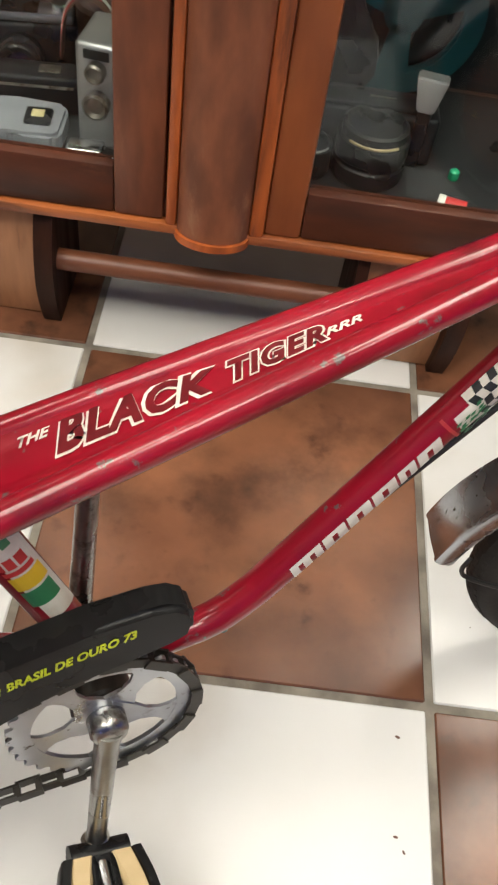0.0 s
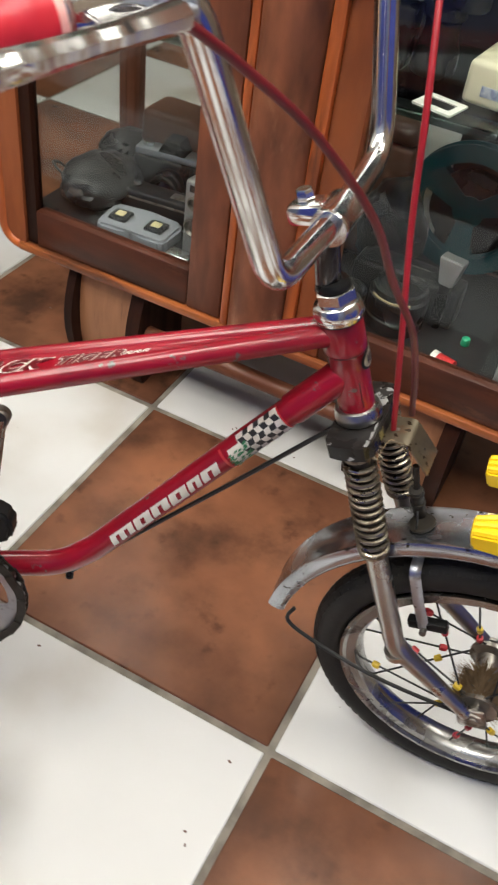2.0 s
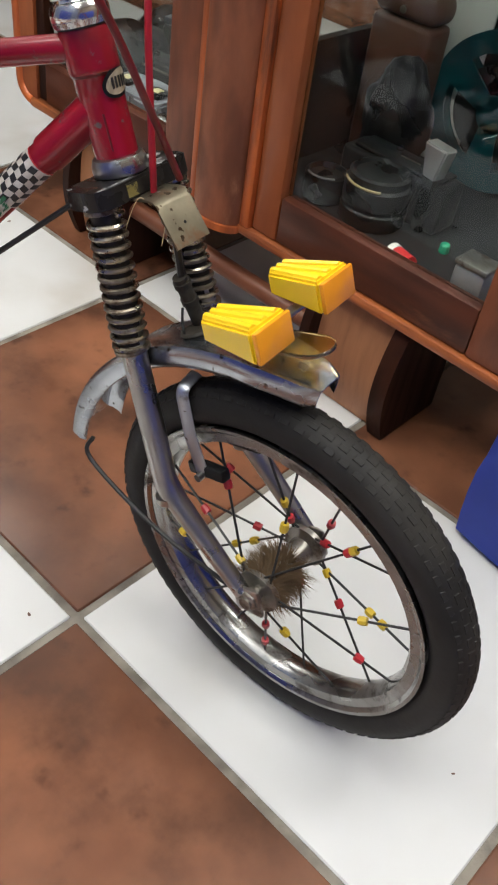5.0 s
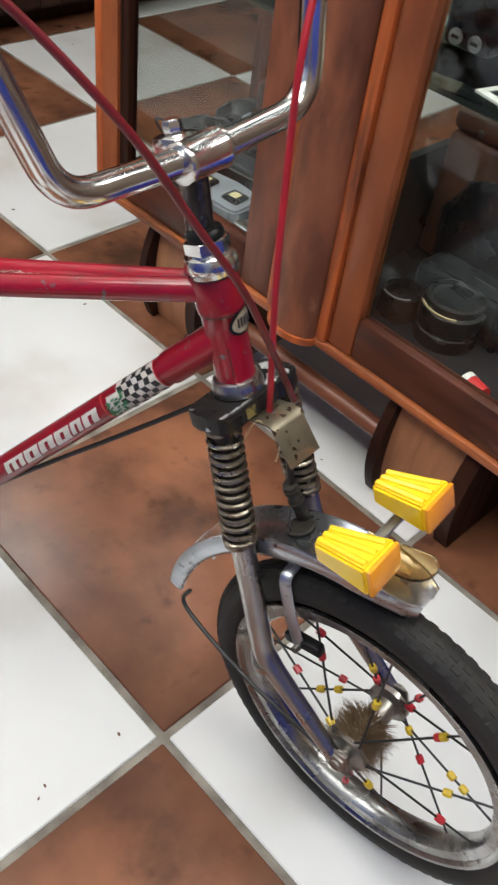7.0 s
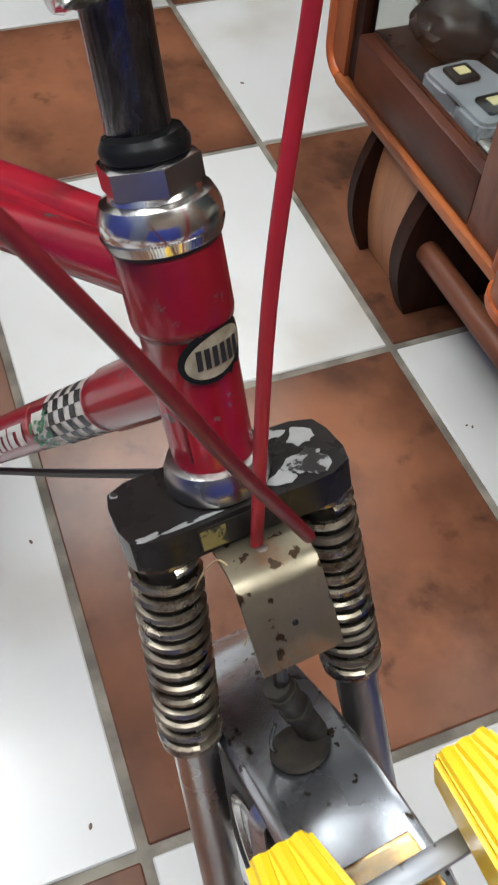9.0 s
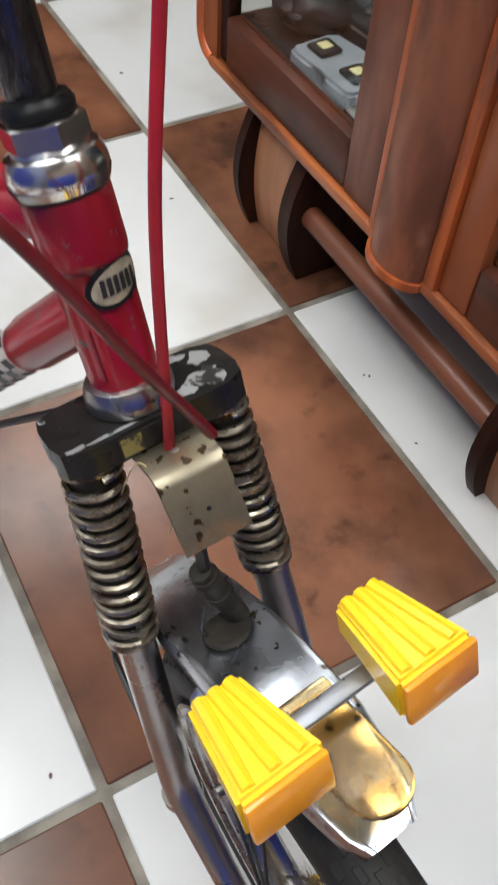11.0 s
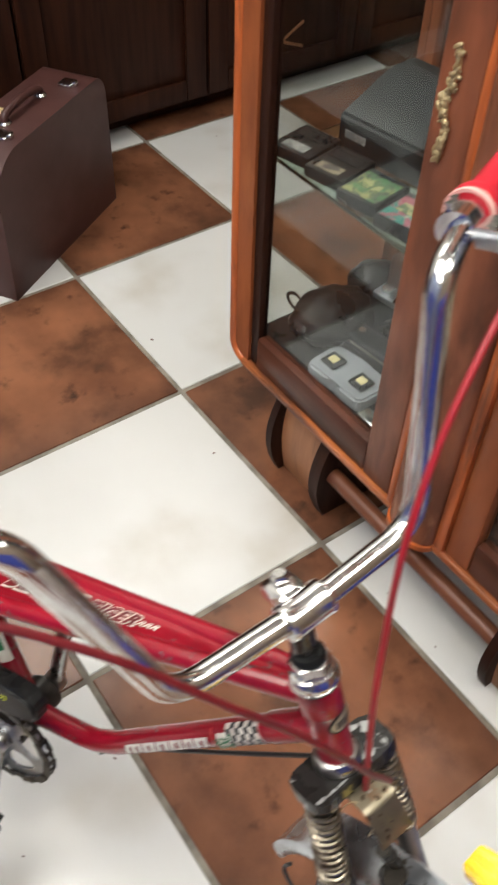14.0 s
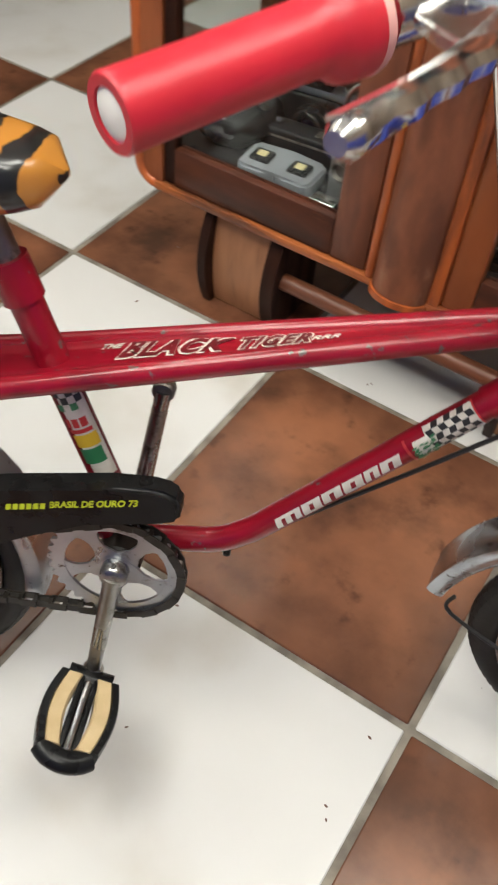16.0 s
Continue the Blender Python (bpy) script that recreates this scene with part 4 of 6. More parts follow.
# added white sheet in place of the brightness seen through the back glass
wc = thing("pale_backdrop", (0.19, 0.758, ZF), "white sheet added for the pale view through the cabinet's back", "card")
part("sheet", boxm((0.150, 0.7570, ZF), (0.290, 0.7595, 0.476), None, 0), M_LABEL_WHITE, wc, smooth=False)
rl = thing("film_reel", (0.325, 0.745, ZF), "teal plastic film reel standing upright", "reel")
rm = rot_at(0.335, 0.744, ZF + 0.1002, 0) @ pose(0, 0, 0, 90, 0, 0)
for z in (-0.009, 0.007):
    bm_ = bmesh.new()
    ring_plate(bm_, [(0.1000 * math.cos(2 * math.pi * k / 48), 0.1000 * math.sin(2 * math.pi * k / 48)) for k in range(48)], [(0.0740 * math.cos(2 * math.pi * k / 48), 0.0740 * math.sin(2 * math.pi * k / 48)) for k in range(48)], z, z + 0.002, rm)
    part("flange_ring", bm_, M_TEAL, rl)
    for k in range(3):
        a = radians(30 + 120 * k)
        part("spoke", prism(bmesh.new(), [(x * math.cos(a) - y * math.sin(a), x * math.sin(a) + y * math.cos(a)) for x, y in ((0.012, -0.012), (0.076, -0.022), (0.076, 0.022), (0.012, 0.012))], z + 0.0002, z + 0.0018, rm), M_TEAL, rl)
part("core", lathe(bmesh.new(), [(0.024, -0.0088), (0.024, 0.0088)], rm, 30), M_TEAL, rl)
part("film", lathe(bmesh.new(), [(0.060, -0.0065), (0.060, 0.0065)], rm, 40), M_DARK_PLASTIC, rl)
wl = thing("film_box", (0.50, 0.60, ZF), "black film box with a white label", "box")
part("body", boxm((0.476, 0.575, ZF), (0.540, 0.640, ZF + 0.10), None, 0.003), M_DARK_PLASTIC, wl)
part("sticker", boxm((0.482, 0.5738, ZF + 0.060), (0.534, 0.5748, ZF + 0.090), None, 0), M_LABEL_WHITE, wl)

# right shelf
cb = thing("cream_box", (0.40, 0.60, ZS), "cream plastic appliance with a blue badge on the glass shelf", "appliance")
cbm = rot_at(0.389, 0.607, ZS, -4)
bm_ = bmesh.new()
box(bm_, (-0.072, -0.055, 0.0), (0.115, 0.065, 0.050), cbm, 0.008, 3)
part("body", bm_, M_CREAM_PLASTIC, cb)
part("upper", boxm((-0.020, -0.035, 0.0502), (0.110, 0.060, 0.080), cbm, 0.007, 3), M_CREAM_PLASTIC, cb)
part("badge", boxm((-0.050, -0.0562, 0.013), (-0.018, -0.0548, 0.025), cbm, 0.0005), M_BADGE_BLUE, cb)
part("badge", boxm((0.052, -0.0562, 0.014), (0.086, -0.0548, 0.026), cbm, 0.0005), M_BADGE_BLUE, cb)
part("knob", lathe(bmesh.new(), [(0.010, 0.0), (0.011, 0.002), (0.011, 0.012), (0.009, 0.014)], cbm @ pose(0.030, 0.0, 0.0802), 18), M_CREAM_PLASTIC, cb)
sf = thing("photo_slide", (0.30, 0.53, ZS), "white cardboard slide mount lying flat", "slide")
bm_ = bmesh.new()
sm = rot_at(0.300, 0.527, ZS + 0.0005, -12)
ring_plate(bm_, [(-0.025, -0.022), (0.025, -0.022), (0.025, 0.022), (-0.025, 0.022)], [(-0.017, -0.011), (0.017, -0.011), (0.017, 0.011), (-0.017, 0.011)], 0, 0.0025, sm)
part("mount", bm_, M_LABEL_WHITE, sf, smooth=False)
part("film_window", boxm((-0.0168, -0.0108, 0.0006), (0.0168, 0.0108, 0.0012), sm, 0), M_DARK_PLASTIC, sf)
bn = thing("binoculars", (0.285, 0.66, ZS), "pair of black binoculars with round pale badges", "binoculars")
for z, x, yf in ((0.0, 0.225, 0.592), (0.0775, 0.245, 0.600)):
    bar = part("barrel", lathe(bmesh.new(), [(0.026, 0.0), (0.028, 0.003), (0.028, 0.030), (0.022, 0.040), (0.022, 0.062), (0.026, 0.066), (0.026, 0.078)], rot_at(x + 0.032, yf + 0.030, ZS + z + 0.001, 0), 28), M_DARK_PLASTIC, bn)
    part("housing", boxm((x - 0.062, yf, ZS + z + 0.001), (x + 0.003, yf + 0.045, ZS + z + 0.074), None, 0.006, 3), M_DARK_PLASTIC, bn)
    for q in (-0.0435, -0.017):
        d_ = part("badge", lathe(bmesh.new(), [(0.0090, 0.0), (0.0090, 0.0012), (0.0076, 0.0014)], rot_at(x + q, yf - 0.0002, ZS + z + 0.0125) @ pose(0, 0, 0, 90, 0, 0), 22), M_LABEL_GREY, bn, "round pale badge")
        part("badge_bar", boxm((-0.0048, -0.0018, 0.0014), (0.0048, 0.0018, 0.0018), rot_at(x + q, yf - 0.0002, ZS + z + 0.0125) @ pose(0, 0, 0, 90, 0, 0), 0), M_DARK_PLASTIC, d_)
kb = thing("black_case", (0.47, 0.70, ZS), "black equipment case at the back of the shelf", "case")
part("body", boxm((0.34, 0.70, ZS), (0.55, 0.755, ZS + 0.20), None, 0.006), M_DARK_PLASTIC, kb)
part("latch", boxm((0.44, 0.6965, ZS + 0.10), (0.47, 0.6998, ZS + 0.115), None, 0.001), M_STEEL, kb)

# dark sideboard along the far wall
side = thing("sideboard", (-1.5, 0.6, 0), "long dark wooden sideboard with panelled doors", "sideboard")
part("carcass", boxm((-1.75, -1.0, 0.05), (-1.30, 2.05, 1.0), bevel=0.004), M_WOOD_ROOM, side)
part("plinth", boxm((-1.72, -0.98, 0.0), (-1.36, 2.03, 0.05), bevel=0.002), M_WOOD_ROOM, side)
part("top", boxm((-1.77, -1.02, 1.0), (-1.27, 2.07, 1.03), bevel=0.006), M_WOOD_ROOM, side)
for i in range(6):
    y = -0.955 + i * 0.50
    dd = part("door", boxm((-1.30, y + 0.004, 0.065), (-1.288, y + 0.496, 0.98), bevel=0.003), M_WOOD_ROOM, side)
    for lo, hi in (((-1.2878, y + 0.004, 0.065), (-1.276, y + 0.064, 0.98)), ((-1.2878, y + 0.436, 0.065), (-1.276, y + 0.496, 0.98)), ((-1.2878, y + 0.0645, 0.065), (-1.277, y + 0.4355, 0.118)), ((-1.2878, y + 0.0645, 0.90), (-1.277, y + 0.4355, 0.98))):
        part("door_rail", boxm(lo, hi, bevel=0.004), M_WOOD_ROOM, dd)
    part("knob", lathe(bmesh.new(), [(0.007, 0.0), (0.006, 0.008), (0.012, 0.014), (0.010, 0.022)], pose(-1.276, y + (0.45 if i % 2 else 0.05), 0.56, 0, 90, 0), 16), M_BRACKET, dd)

for a_ in (28, -20):
    part("cross_ornament", boxm((-0.0015, -0.085, -0.004), (0.0015, 0.085, 0.004), pose(-1.2864 + (0.003 if a_ > 0 else 0), 1.285, 0.150, a_, 0, 0), 0.001), M_WOOD_PALE, side, "pale crossed wooden strips")

# brown case
CU, CV = Vector((-0.54, 0.84, 0)).normalized(), Vector((-0.84, -0.54, 0)).normalized()
CM = basis(Vector((-0.827, 0.284, 0)), CU, -CV, Vector((0, 0, 1)))
case = thing("carrying_case", (-1.02, 0.38, 0), "brown vinyl portable machine case with metal clasps on the floor", "case")
bm_ = bmesh.new()
side_profile = [(0.0, 0.0), (0.43, 0.0), (0.428, 0.262)]
side_profile += [(0.388 + 0.038 * math.cos(radians(q)), 0.264 + 0.038 * math.sin(radians(q))) for q in range(0, 91, 15)]
side_profile += [(0.094 + 0.088 * math.cos(radians(q)), 0.214 + 0.088 * math.sin(radians(q))) for q in range(90, 181, 10)]
prism(bm_, side_profile, 0.006, 0.135, CM @ Matrix(((1, 0, 0, 0), (0, 0, -1, 0), (0, 1, 0, 0), (0, 0, 0, 1))))
bmesh.ops.bevel(bm_, geom=[e for e in bm_.edges if e.calc_face_angle(0) > 1.0], offset=0.012, segments=3, affect="EDGES")
part("shell", bm_, M_CASE, case)
part("seam", tube([CM @ Vector(c) for c in ((0.006, -0.009, 0.03), (0.010, -0.009, 0.214), (0.034, -0.009, 0.273), (0.094, -0.009, 0.2985), (0.385, -0.009, 0.2985))], 0.003, 6), M_CASE, case)
hd = part("handle", tube(smooth_path([CM @ Vector(c) for c in ((0.15, -0.070, 0.303), (0.155, -0.070, 0.318), (0.215, -0.070, 0.326), (0.275, -0.070, 0.318), (0.28, -0.070, 0.303))], 6), 0.008, 10), M_CASE, case)
for u in (0.15, 0.28):
    part("handle_ring", lathe(bmesh.new(), [(0.010, 0.0), (0.013, 0.002), (0.010, 0.006)], CM @ pose(u, -0.070, 0.302), 16), M_CHROME, hd)
for u in (0.104, 0.345):
    cl = part("clasp", boxm((u - 0.016, -0.060, 0.3022), (u + 0.016, -0.028, 0.310), CM, 0.003), M_CHROME, case, "shiny metal clasp")
    part("tongue", boxm((u - 0.007, -0.034, 0.3020), (u + 0.007, -0.022, 0.3140), CM, 0.003), M_CHROME, cl)
part("paper_tag", boxm((0.150, -0.122, 0.3026), (0.200, -0.088, 0.3042), CM, 0), M_CREAM, case, "pale paper tag")

# blue bag
blue = thing("blue_bag", (0.758, 0.527, 0), "blue cloth bag standing on the floor beside the cabinet", "bag")
bm_ = bmesh.new()
bmesh.ops.create_cube(bm_, size=2.0)
bmesh.ops.subdivide_edges(bm_, edges=bm_.edges[:], cuts=9, use_grid_fill=True)
for v in bm_.verts:
    c = v.co.copy()
    n_ = c.normalized()
    c = c.lerp(n_ * 1.25, 0.22)
    f = 0.035 * noise.noise(c * 1.6) + 0.02 * noise.noise(c * 4.0)
    taper = 1.0 - 0.06 * (c.z + 1)
    v.co = Vector((0.758 + (0.158 * c.x + f * 0.25 * n_.x) * taper, 0.527 + (0.142 * c.y + f * 0.25 * n_.y) * taper, max(0.001, 0.175 + 0.174 * c.z)))
part("body", bm_, M_BLUE, blue, angle=70)
for yy in (0.467, 0.587):
    part("strap", tube(smooth_path([(0.708, yy, 0.34), (0.718, yy, 0.40), (0.788, yy, 0.41), (0.808, yy, 0.34)], 6), 0.008, 8, flat=0.4), M_BLUE, blue)

# ---- bicycle ----
h, lean = radians(24), radians(8.5)
fx = Vector((math.cos(h), math.sin(h), 0))
fy = Vector((-math.sin(h) * math.cos(lean), math.cos(h) * math.cos(lean), -math.sin(lean)))
MF = basis(Vector((0.4060, 0.0598, 0.4667)), fx, fy, fx.cross(fy))
sz = Vector((-0.3389, -0.0775, 0.9376)).normalized()
sy = Vector((-0.0647, 0.9962, 0.0589))
sy = (sy - sz * sy.dot(sz)).normalized()
MS = basis(Vector((0.4033, 0.0599, 0.4648)), sy.cross(sz), sy, sz)


def at(m, x, y, z, rx=0, ry=0, rz=0):
    return m @ pose(x, y, z, rx, ry, rz)


def across(m, x, y, z):
    """The z axis laid along y of m."""
    return m @ pose(x, y, z, -90, 0, 0)


bike = thing("bicycle", (0.15, 0.0, 0), "child's red bicycle with high chrome handlebars, spring fork and tiger-striped saddle", "bicycle")

# beam: two rails with a pressed plate between
BEAM = [(-0.0320, 0.0090, 0.0652), (-0.10, 0.0139, 0.0452), (-0.20, 0.0209, 0.0157), (-0.30, 0.0280, -0.0137), (-0.40, 0.0351, -0.0430), (-0.47, 0.0405, -0.062), (-0.56, 0.051, -0.084), (-0.63, 0.053, -0.121)]
ROLL = 0.11  # the rails lie a little lower on the far side
NEAR_RAIL, FAR_RAIL = [(x, -w, z + ROLL * w) for x, w, z in BEAM], [(x, w, z - ROLL * w) for x, w, z in BEAM]
beam = part("top_beam", tube(smooth_path(NEAR_RAIL, 5), 0.009, 14, MF), M_RED, bike)
part("rail", tube(smooth_path(FAR_RAIL, 5), 0.009, 14, MF), M_RED, beam)
bm = bmesh.new()
rows = []
for p, q in zip(smooth_path([(x, y + 0.004, z) for x, y, z in NEAR_RAIL[:7]], 5), smooth_path([(x, y - 0.004, z) for x, y, z in FAR_RAIL[:7]], 5)):
    if p.x < -0.448:
        break
    prof = [(0.0, 0.0045), (0.12, 0.0050), (0.2, 0.0030), (0.3, 0.0026), (0.7, 0.0026), (0.8, 0.0030), (0.88, 0.0050), (1.0, 0.0045)]
    rows.append([MF @ (p.lerp(q, s) + Vector((0, 0, d))) for s, d in prof] + [MF @ (p.lerp(q, s) - Vector((0, 0, 0.006))) for s, d in reversed(prof)])
rv = [[bm.verts.new(c) for c in r] for r in rows]
for a, b in zip(rv, rv[1:]):
    for k in range(len(a)):
        bm.faces.new((a[k], a[(k + 1) % len(a)], b[(k + 1) % len(a)], b[k]))
bm.faces.new(rv[0][::-1])
bm.faces.new(rv[-1])
part("plate", bm, M_RED, beam, angle=60)

DOWN = fillet([(-0.012, -0.002, 0.0385), (-0.213, 0.004, -0.190), (-0.243, 0.003, -0.213), (-0.325, 0, -0.224)], 0.07, 7)
down = part("down_tube", tube(DOWN, 0.0120, 18, MF), M_RED, bike)
part("lug", tube([DOWN[0], DOWN[0] + (DOWN[1] - DOWN[0]).normalized() * 0.064], 0.0136, 18, MF), M_RED, down)
part("seat_tube", tube([(-0.322, 0, -0.228), (-0.412, 0, 0.028)], 0.0135, 16, MF), M_RED, bike)
part("seat_collar", tube([(-0.408, 0, 0.016), (-0.4195, 0, 0.048)], 0.0165, 16, MF), M_RED, bike)
part("seat_post", tube([(-0.415, 0, 0.035), (-0.438, 0, 0.100)], 0.0115, 14, MF), M_STEEL, bike)
part("seat_bolt", tube([(-0.432, -0.030, 0.036), (-0.432, 0.022, 0.036)], 0.004, 8, MF), M_STEEL, bike)
part("bottom_bracket", lathe(bmesh.new(), [(0.019, -0.032), (0.021, -0.03), (0.021, 0.03), (0.019, 0.032)], across(MF, -0.33, 0, -0.229), 24), M_OILY, bike)
for s in (-1, 1):
    part("chain_stay", tube(smooth_path([(-0.340, s * 0.010, -0.214), (-0.42, 0.012 + s * 0.022, -0.206 - s * 0.010), (-0.52, 0.016 + s * 0.028, -0.240 - s * 0.012), (-0.595, 0.026 + s * 0.034, -0.287)], 5), 0.0085, 10, MF), M_RED, bike)
    part("seat_stay", tube([(-0.628, 0.004 + s * 0.052, -0.110), (-0.600, s * 0.055, -0.287)], 0.0075, 10, MF), M_RED, bike)

# head tube, headset, stem
head = part("head_tube", lathe(bmesh.new(), [(0.0148, 0.003), (0.0150, 0.006), (0.0151, 0.020), (0.0153, 0.040), (0.0156, 0.0575), (0.0169, 0.0590), (0.0172, 0.0610), (0.0172, 0.0835), (0.0165, 0.0855)], MS, 32), M_RED, bike)
# dark red ring paints the shadow in the groove below the lug
part("lug_shadow_line", lathe(bmesh.new(), [(0.0155, 0.0565), (0.0159, 0.0570), (0.0168, 0.0584), (0.0166, 0.0590)], MS, 32, caps=False), M_DECAL_DARKRED, head)
part("lug_seam", tube([(0.0106, -0.0108, 0.010), (0.0107, -0.0110, 0.034)], 0.0007, 6, MS), M_DECAL_DARKRED, head)
part("lower_race", lathe(bmesh.new(), [(0.0150, 0.0050), (0.0176, 0.0040), (0.0192, 0.0005), (0.0198, -0.0035), (0.0192, -0.0070), (0.016, -0.0085)], MS, 32), M_SATIN, bike)
ring = bmesh.new()
lathe(ring, [(0.0160, 0.0860), (0.0175, 0.0864), (0.0188, 0.0900), (0.0193, 0.0922), (0.0192, 0.0945), (0.0184, 0.0972), (0.0172, 0.0995), (0.0145, 0.1005), (0.0132, 0.1030)], MS, 48)
part("dirt_ring", lathe(bmesh.new(), [(0.0160, 0.0852), (0.0174, 0.0853), (0.0173, 0.0864)], MS, 40), M_OILY, bike)
cup = part("headset_cup", ring, M_CHROME, bike, "domed chrome headset cup with a knurled rim")
kn = bmesh.new()
for k in range(120):
    a = 2 * math.pi * k / 120
    box(kn, (-0.0004, -0.00026, -0.0018), (0.0005, 0.00026, 0.0018), MS @ Matrix.Rotation(a, 4, "Z") @ pose(0.0183, 0, 0.0885, 0, 19, 0))
tagged(part("knurling", kn, M_CHROME, cup, smooth=False), kind="stuff")
part("lock_nut", lathe(bmesh.new(), [(0.0128, 0.0985), (0.0142, 0.0990), (0.0142, 0.1012), (0.0128, 0.1015)], MS, 24), M_CHROME, bike)
part("hex_nut", lathe(bmesh.new(), [(0.0146, 0.1016), (0.0160, 0.1024), (0.0160, 0.1102), (0.0147, 0.1110)], MS, 6), M_CHROME, bike, "chrome hexagonal nut")
part("collar", lathe(bmesh.new(), [(0.0122, 0.1108), (0.0124, 0.1116), (0.0134, 0.1121), (0.0135, 0.1148), (0.0127, 0.1160), (0.0118, 0.1176), (0.0098, 0.1182)], MS, 48), M_BLACK, bike, "black rubber collar")
part("stem", tube([(-0.004, 0, 0.112), (0.003, 0, 0.160)], 0.0098, 20, MS), M_STEM, bike)
clamp = part("bar_clamp", lathe(bmesh.new(), [(0.0108, -0.0185), (0.0132, -0.0182), (0.0140, -0.0160), (0.0134, -0.0135), (0.0132, 0.0), (0.0134, 0.0135), (0.0140, 0.0160), (0.0132, 0.0182), (0.0108, 0.0185)], across(MS, 0.0125, 0, 0.166), 28), M_CHROME, bike)
part("clamp_lug", boxm((-0.021, -0.0120, 0.164), (0.008, 0.0120, 0.1795), MS, 0.005), M_CHROME, clamp)
part("clamp_bolt", lathe(bmesh.new(), [(0.0065, 0.1797), (0.0065, 0.186), (0.005, 0.188)], MS @ pose(-0.008, 0, 0), 6), M_CHROME, clamp)

# handlebar
near = fillet([(0.0125, 0.0, 0.166), (0.0120, -0.1055, 0.1747), (0.0350, -0.1560, 0.3520), (0.0060, -0.2000, 0.3565), (-0.0285, -0.2950, 0.3690)], 0.036, 9)
far = fillet([(0.0125, 0.0, 0.166), (0.0100, 0.1070, 0.1665), (0.0340, 0.1375, 0.3525), (0.0115, 0.1860, 0.3610), (-0.0270, 0.2800, 0.3640)], 0.036, 9)
part("handlebar", tube(near[::-1] + far[1:], 0.0092, 22, MS), M_CHROME, bike, "high-rise chrome handlebar")
for s, a, b, pv, tp in ((-1, (0.0020, -0.2120, 0.3580), (-0.0315, -0.3030, 0.3700), (0.0520, -0.1960, 0.3480), (0.0428, -0.3056, 0.3640)),
                        (1, (0.0038, 0.1980, 0.3615), (-0.0300, 0.2860, 0.3645), (0.0785, 0.1780, 0.3640), (0.0301, 0.3140, 0.3656))):
    a, b, pv, tp = Vector(a), Vector(b), Vector(pv), Vector(tp)
    d = (b - a).normalized()
    gm = MS @ Matrix.Translation(a) @ d.to_track_quat("Z", "X").to_matrix().to_4x4()
    L = (b - a).length
    g = part("grip", lathe(bmesh.new(), [(0.0112, 0.004), (0.0176, 0.004), (0.0174, 0.010), (0.0168, 0.0145), (0.0142, 0.0180), (0.0127, 0.0215), (0.0123, 0.027), (0.0121, L - 0.004), (0.0122, L - 0.001), (0.0115, L), (0.0082, L), (0.0082, L - 0.003)], gm, 36), M_GRIP, bike, "smooth red plastic handlebar grip")
    part("flange", lathe(bmesh.new(), [(0.0112, 0.0004), (0.0150, 0.0004), (0.0150, 0.0042), (0.0112, 0.0042)], gm, 36), M_GRIP, g)
    # the red flange's rim is coloured pale for the light that catches it
    part("lit_flange_rim", lathe(bmesh.new(), [(0.0151, 0.0), (0.0174, 0.0), (0.0179, 0.002), (0.0174, 0.0042), (0.0151, 0.0042)], gm, 36, caps=False), M_GRIP_LIT_RIM, g, "pale rim of the grip with the light on it in its colour")
    part("end_plug", lathe(bmesh.new(), [(0.0081, L - 0.004), (0.0081, L - 0.001), (0.006, L)], gm, 24), M_PLUG, g, "pale worn grip end")
    # brake lever: clamp band, cast body with a hole, channelled blade
    lev = part("brake_lever", tube([a - d * 0.024, a - d * 0.006], 0.0132, 20, MS), M_CHROME, bike, "chrome brake lever with a channelled blade")
    for q in (-0.019, -0.010):
        part("clamp_screw", tube([a + d * q + Vector((-0.004, 0, 0.010)), a + d * q + Vector((-0.004, 0, 0.0165))], 0.0032, 8, MS), M_CHROME, lev)
    u = (pv - (a - d * 0.015)).normalized()
    v = (d - u * d.dot(u)).normalized()
    o = a - d * 0.015
    L2 = (pv - o).length
    bm_ = basis(o, u, v, u.cross(v))
    ol = [(0.008, -0.009), (L2 * 0.5, -0.012), (L2 + 0.003, -0.008), (L2 + 0.005, 0.002), (L2 - 0.001, 0.031), (L2 * 0.74, 0.033), (L2 * 0.48, 0.022), (0.012, 0.012)]
    bd = bmesh.new()
    cx, cy = L2 * 0.55, 0.003
    inner = [(cx + 0.0070 * math.cos(math.atan2(y - cy, x - cx)), cy + 0.0070 * math.sin(math.atan2(y - cy, x - cx))) for x, y in ol]
    ring_plate(bd, ol, inner, -0.0030, 0.0030, MS @ bm_)
    bmesh.ops.bevel(bd, geom=[e for e in bd.edges], offset=0.0010, segments=2, affect="EDGES")
    body = part("lever_body", bd, M_CHROME, lev, "cast alloy lever body with a hole")
    part("cheek", boxm((L2 * 0.35, -0.0125, -0.0065), (L2 + 0.004, -0.0085, 0.0065), MS @ bm_, 0.0015), M_ALLOY, body)
    ax = (tp - pv).normalized()
    up = Vector((0, 0, 1))
    sd = ax.cross(up).normalized()
    bl = bmesh.new()
    rows = []
    for k in range(23):
        t = k / 22
        c = pv.lerp(tp, t) + Vector((0.003, 0, 0)) * math.sin(t * math.pi)
        w = 0.0064 - 0.0014 * math.sin(t * math.pi)
        th = 0.0072 - 0.0030 * min(1.0, t * 1.6)
        # finger notches along the back of the blade
        nt_ = 0.0010 * math.sin(k * math.pi / 2) if 6 < k < 20 else 0.0
        o2 = sd if sd.x > 0 else -sd
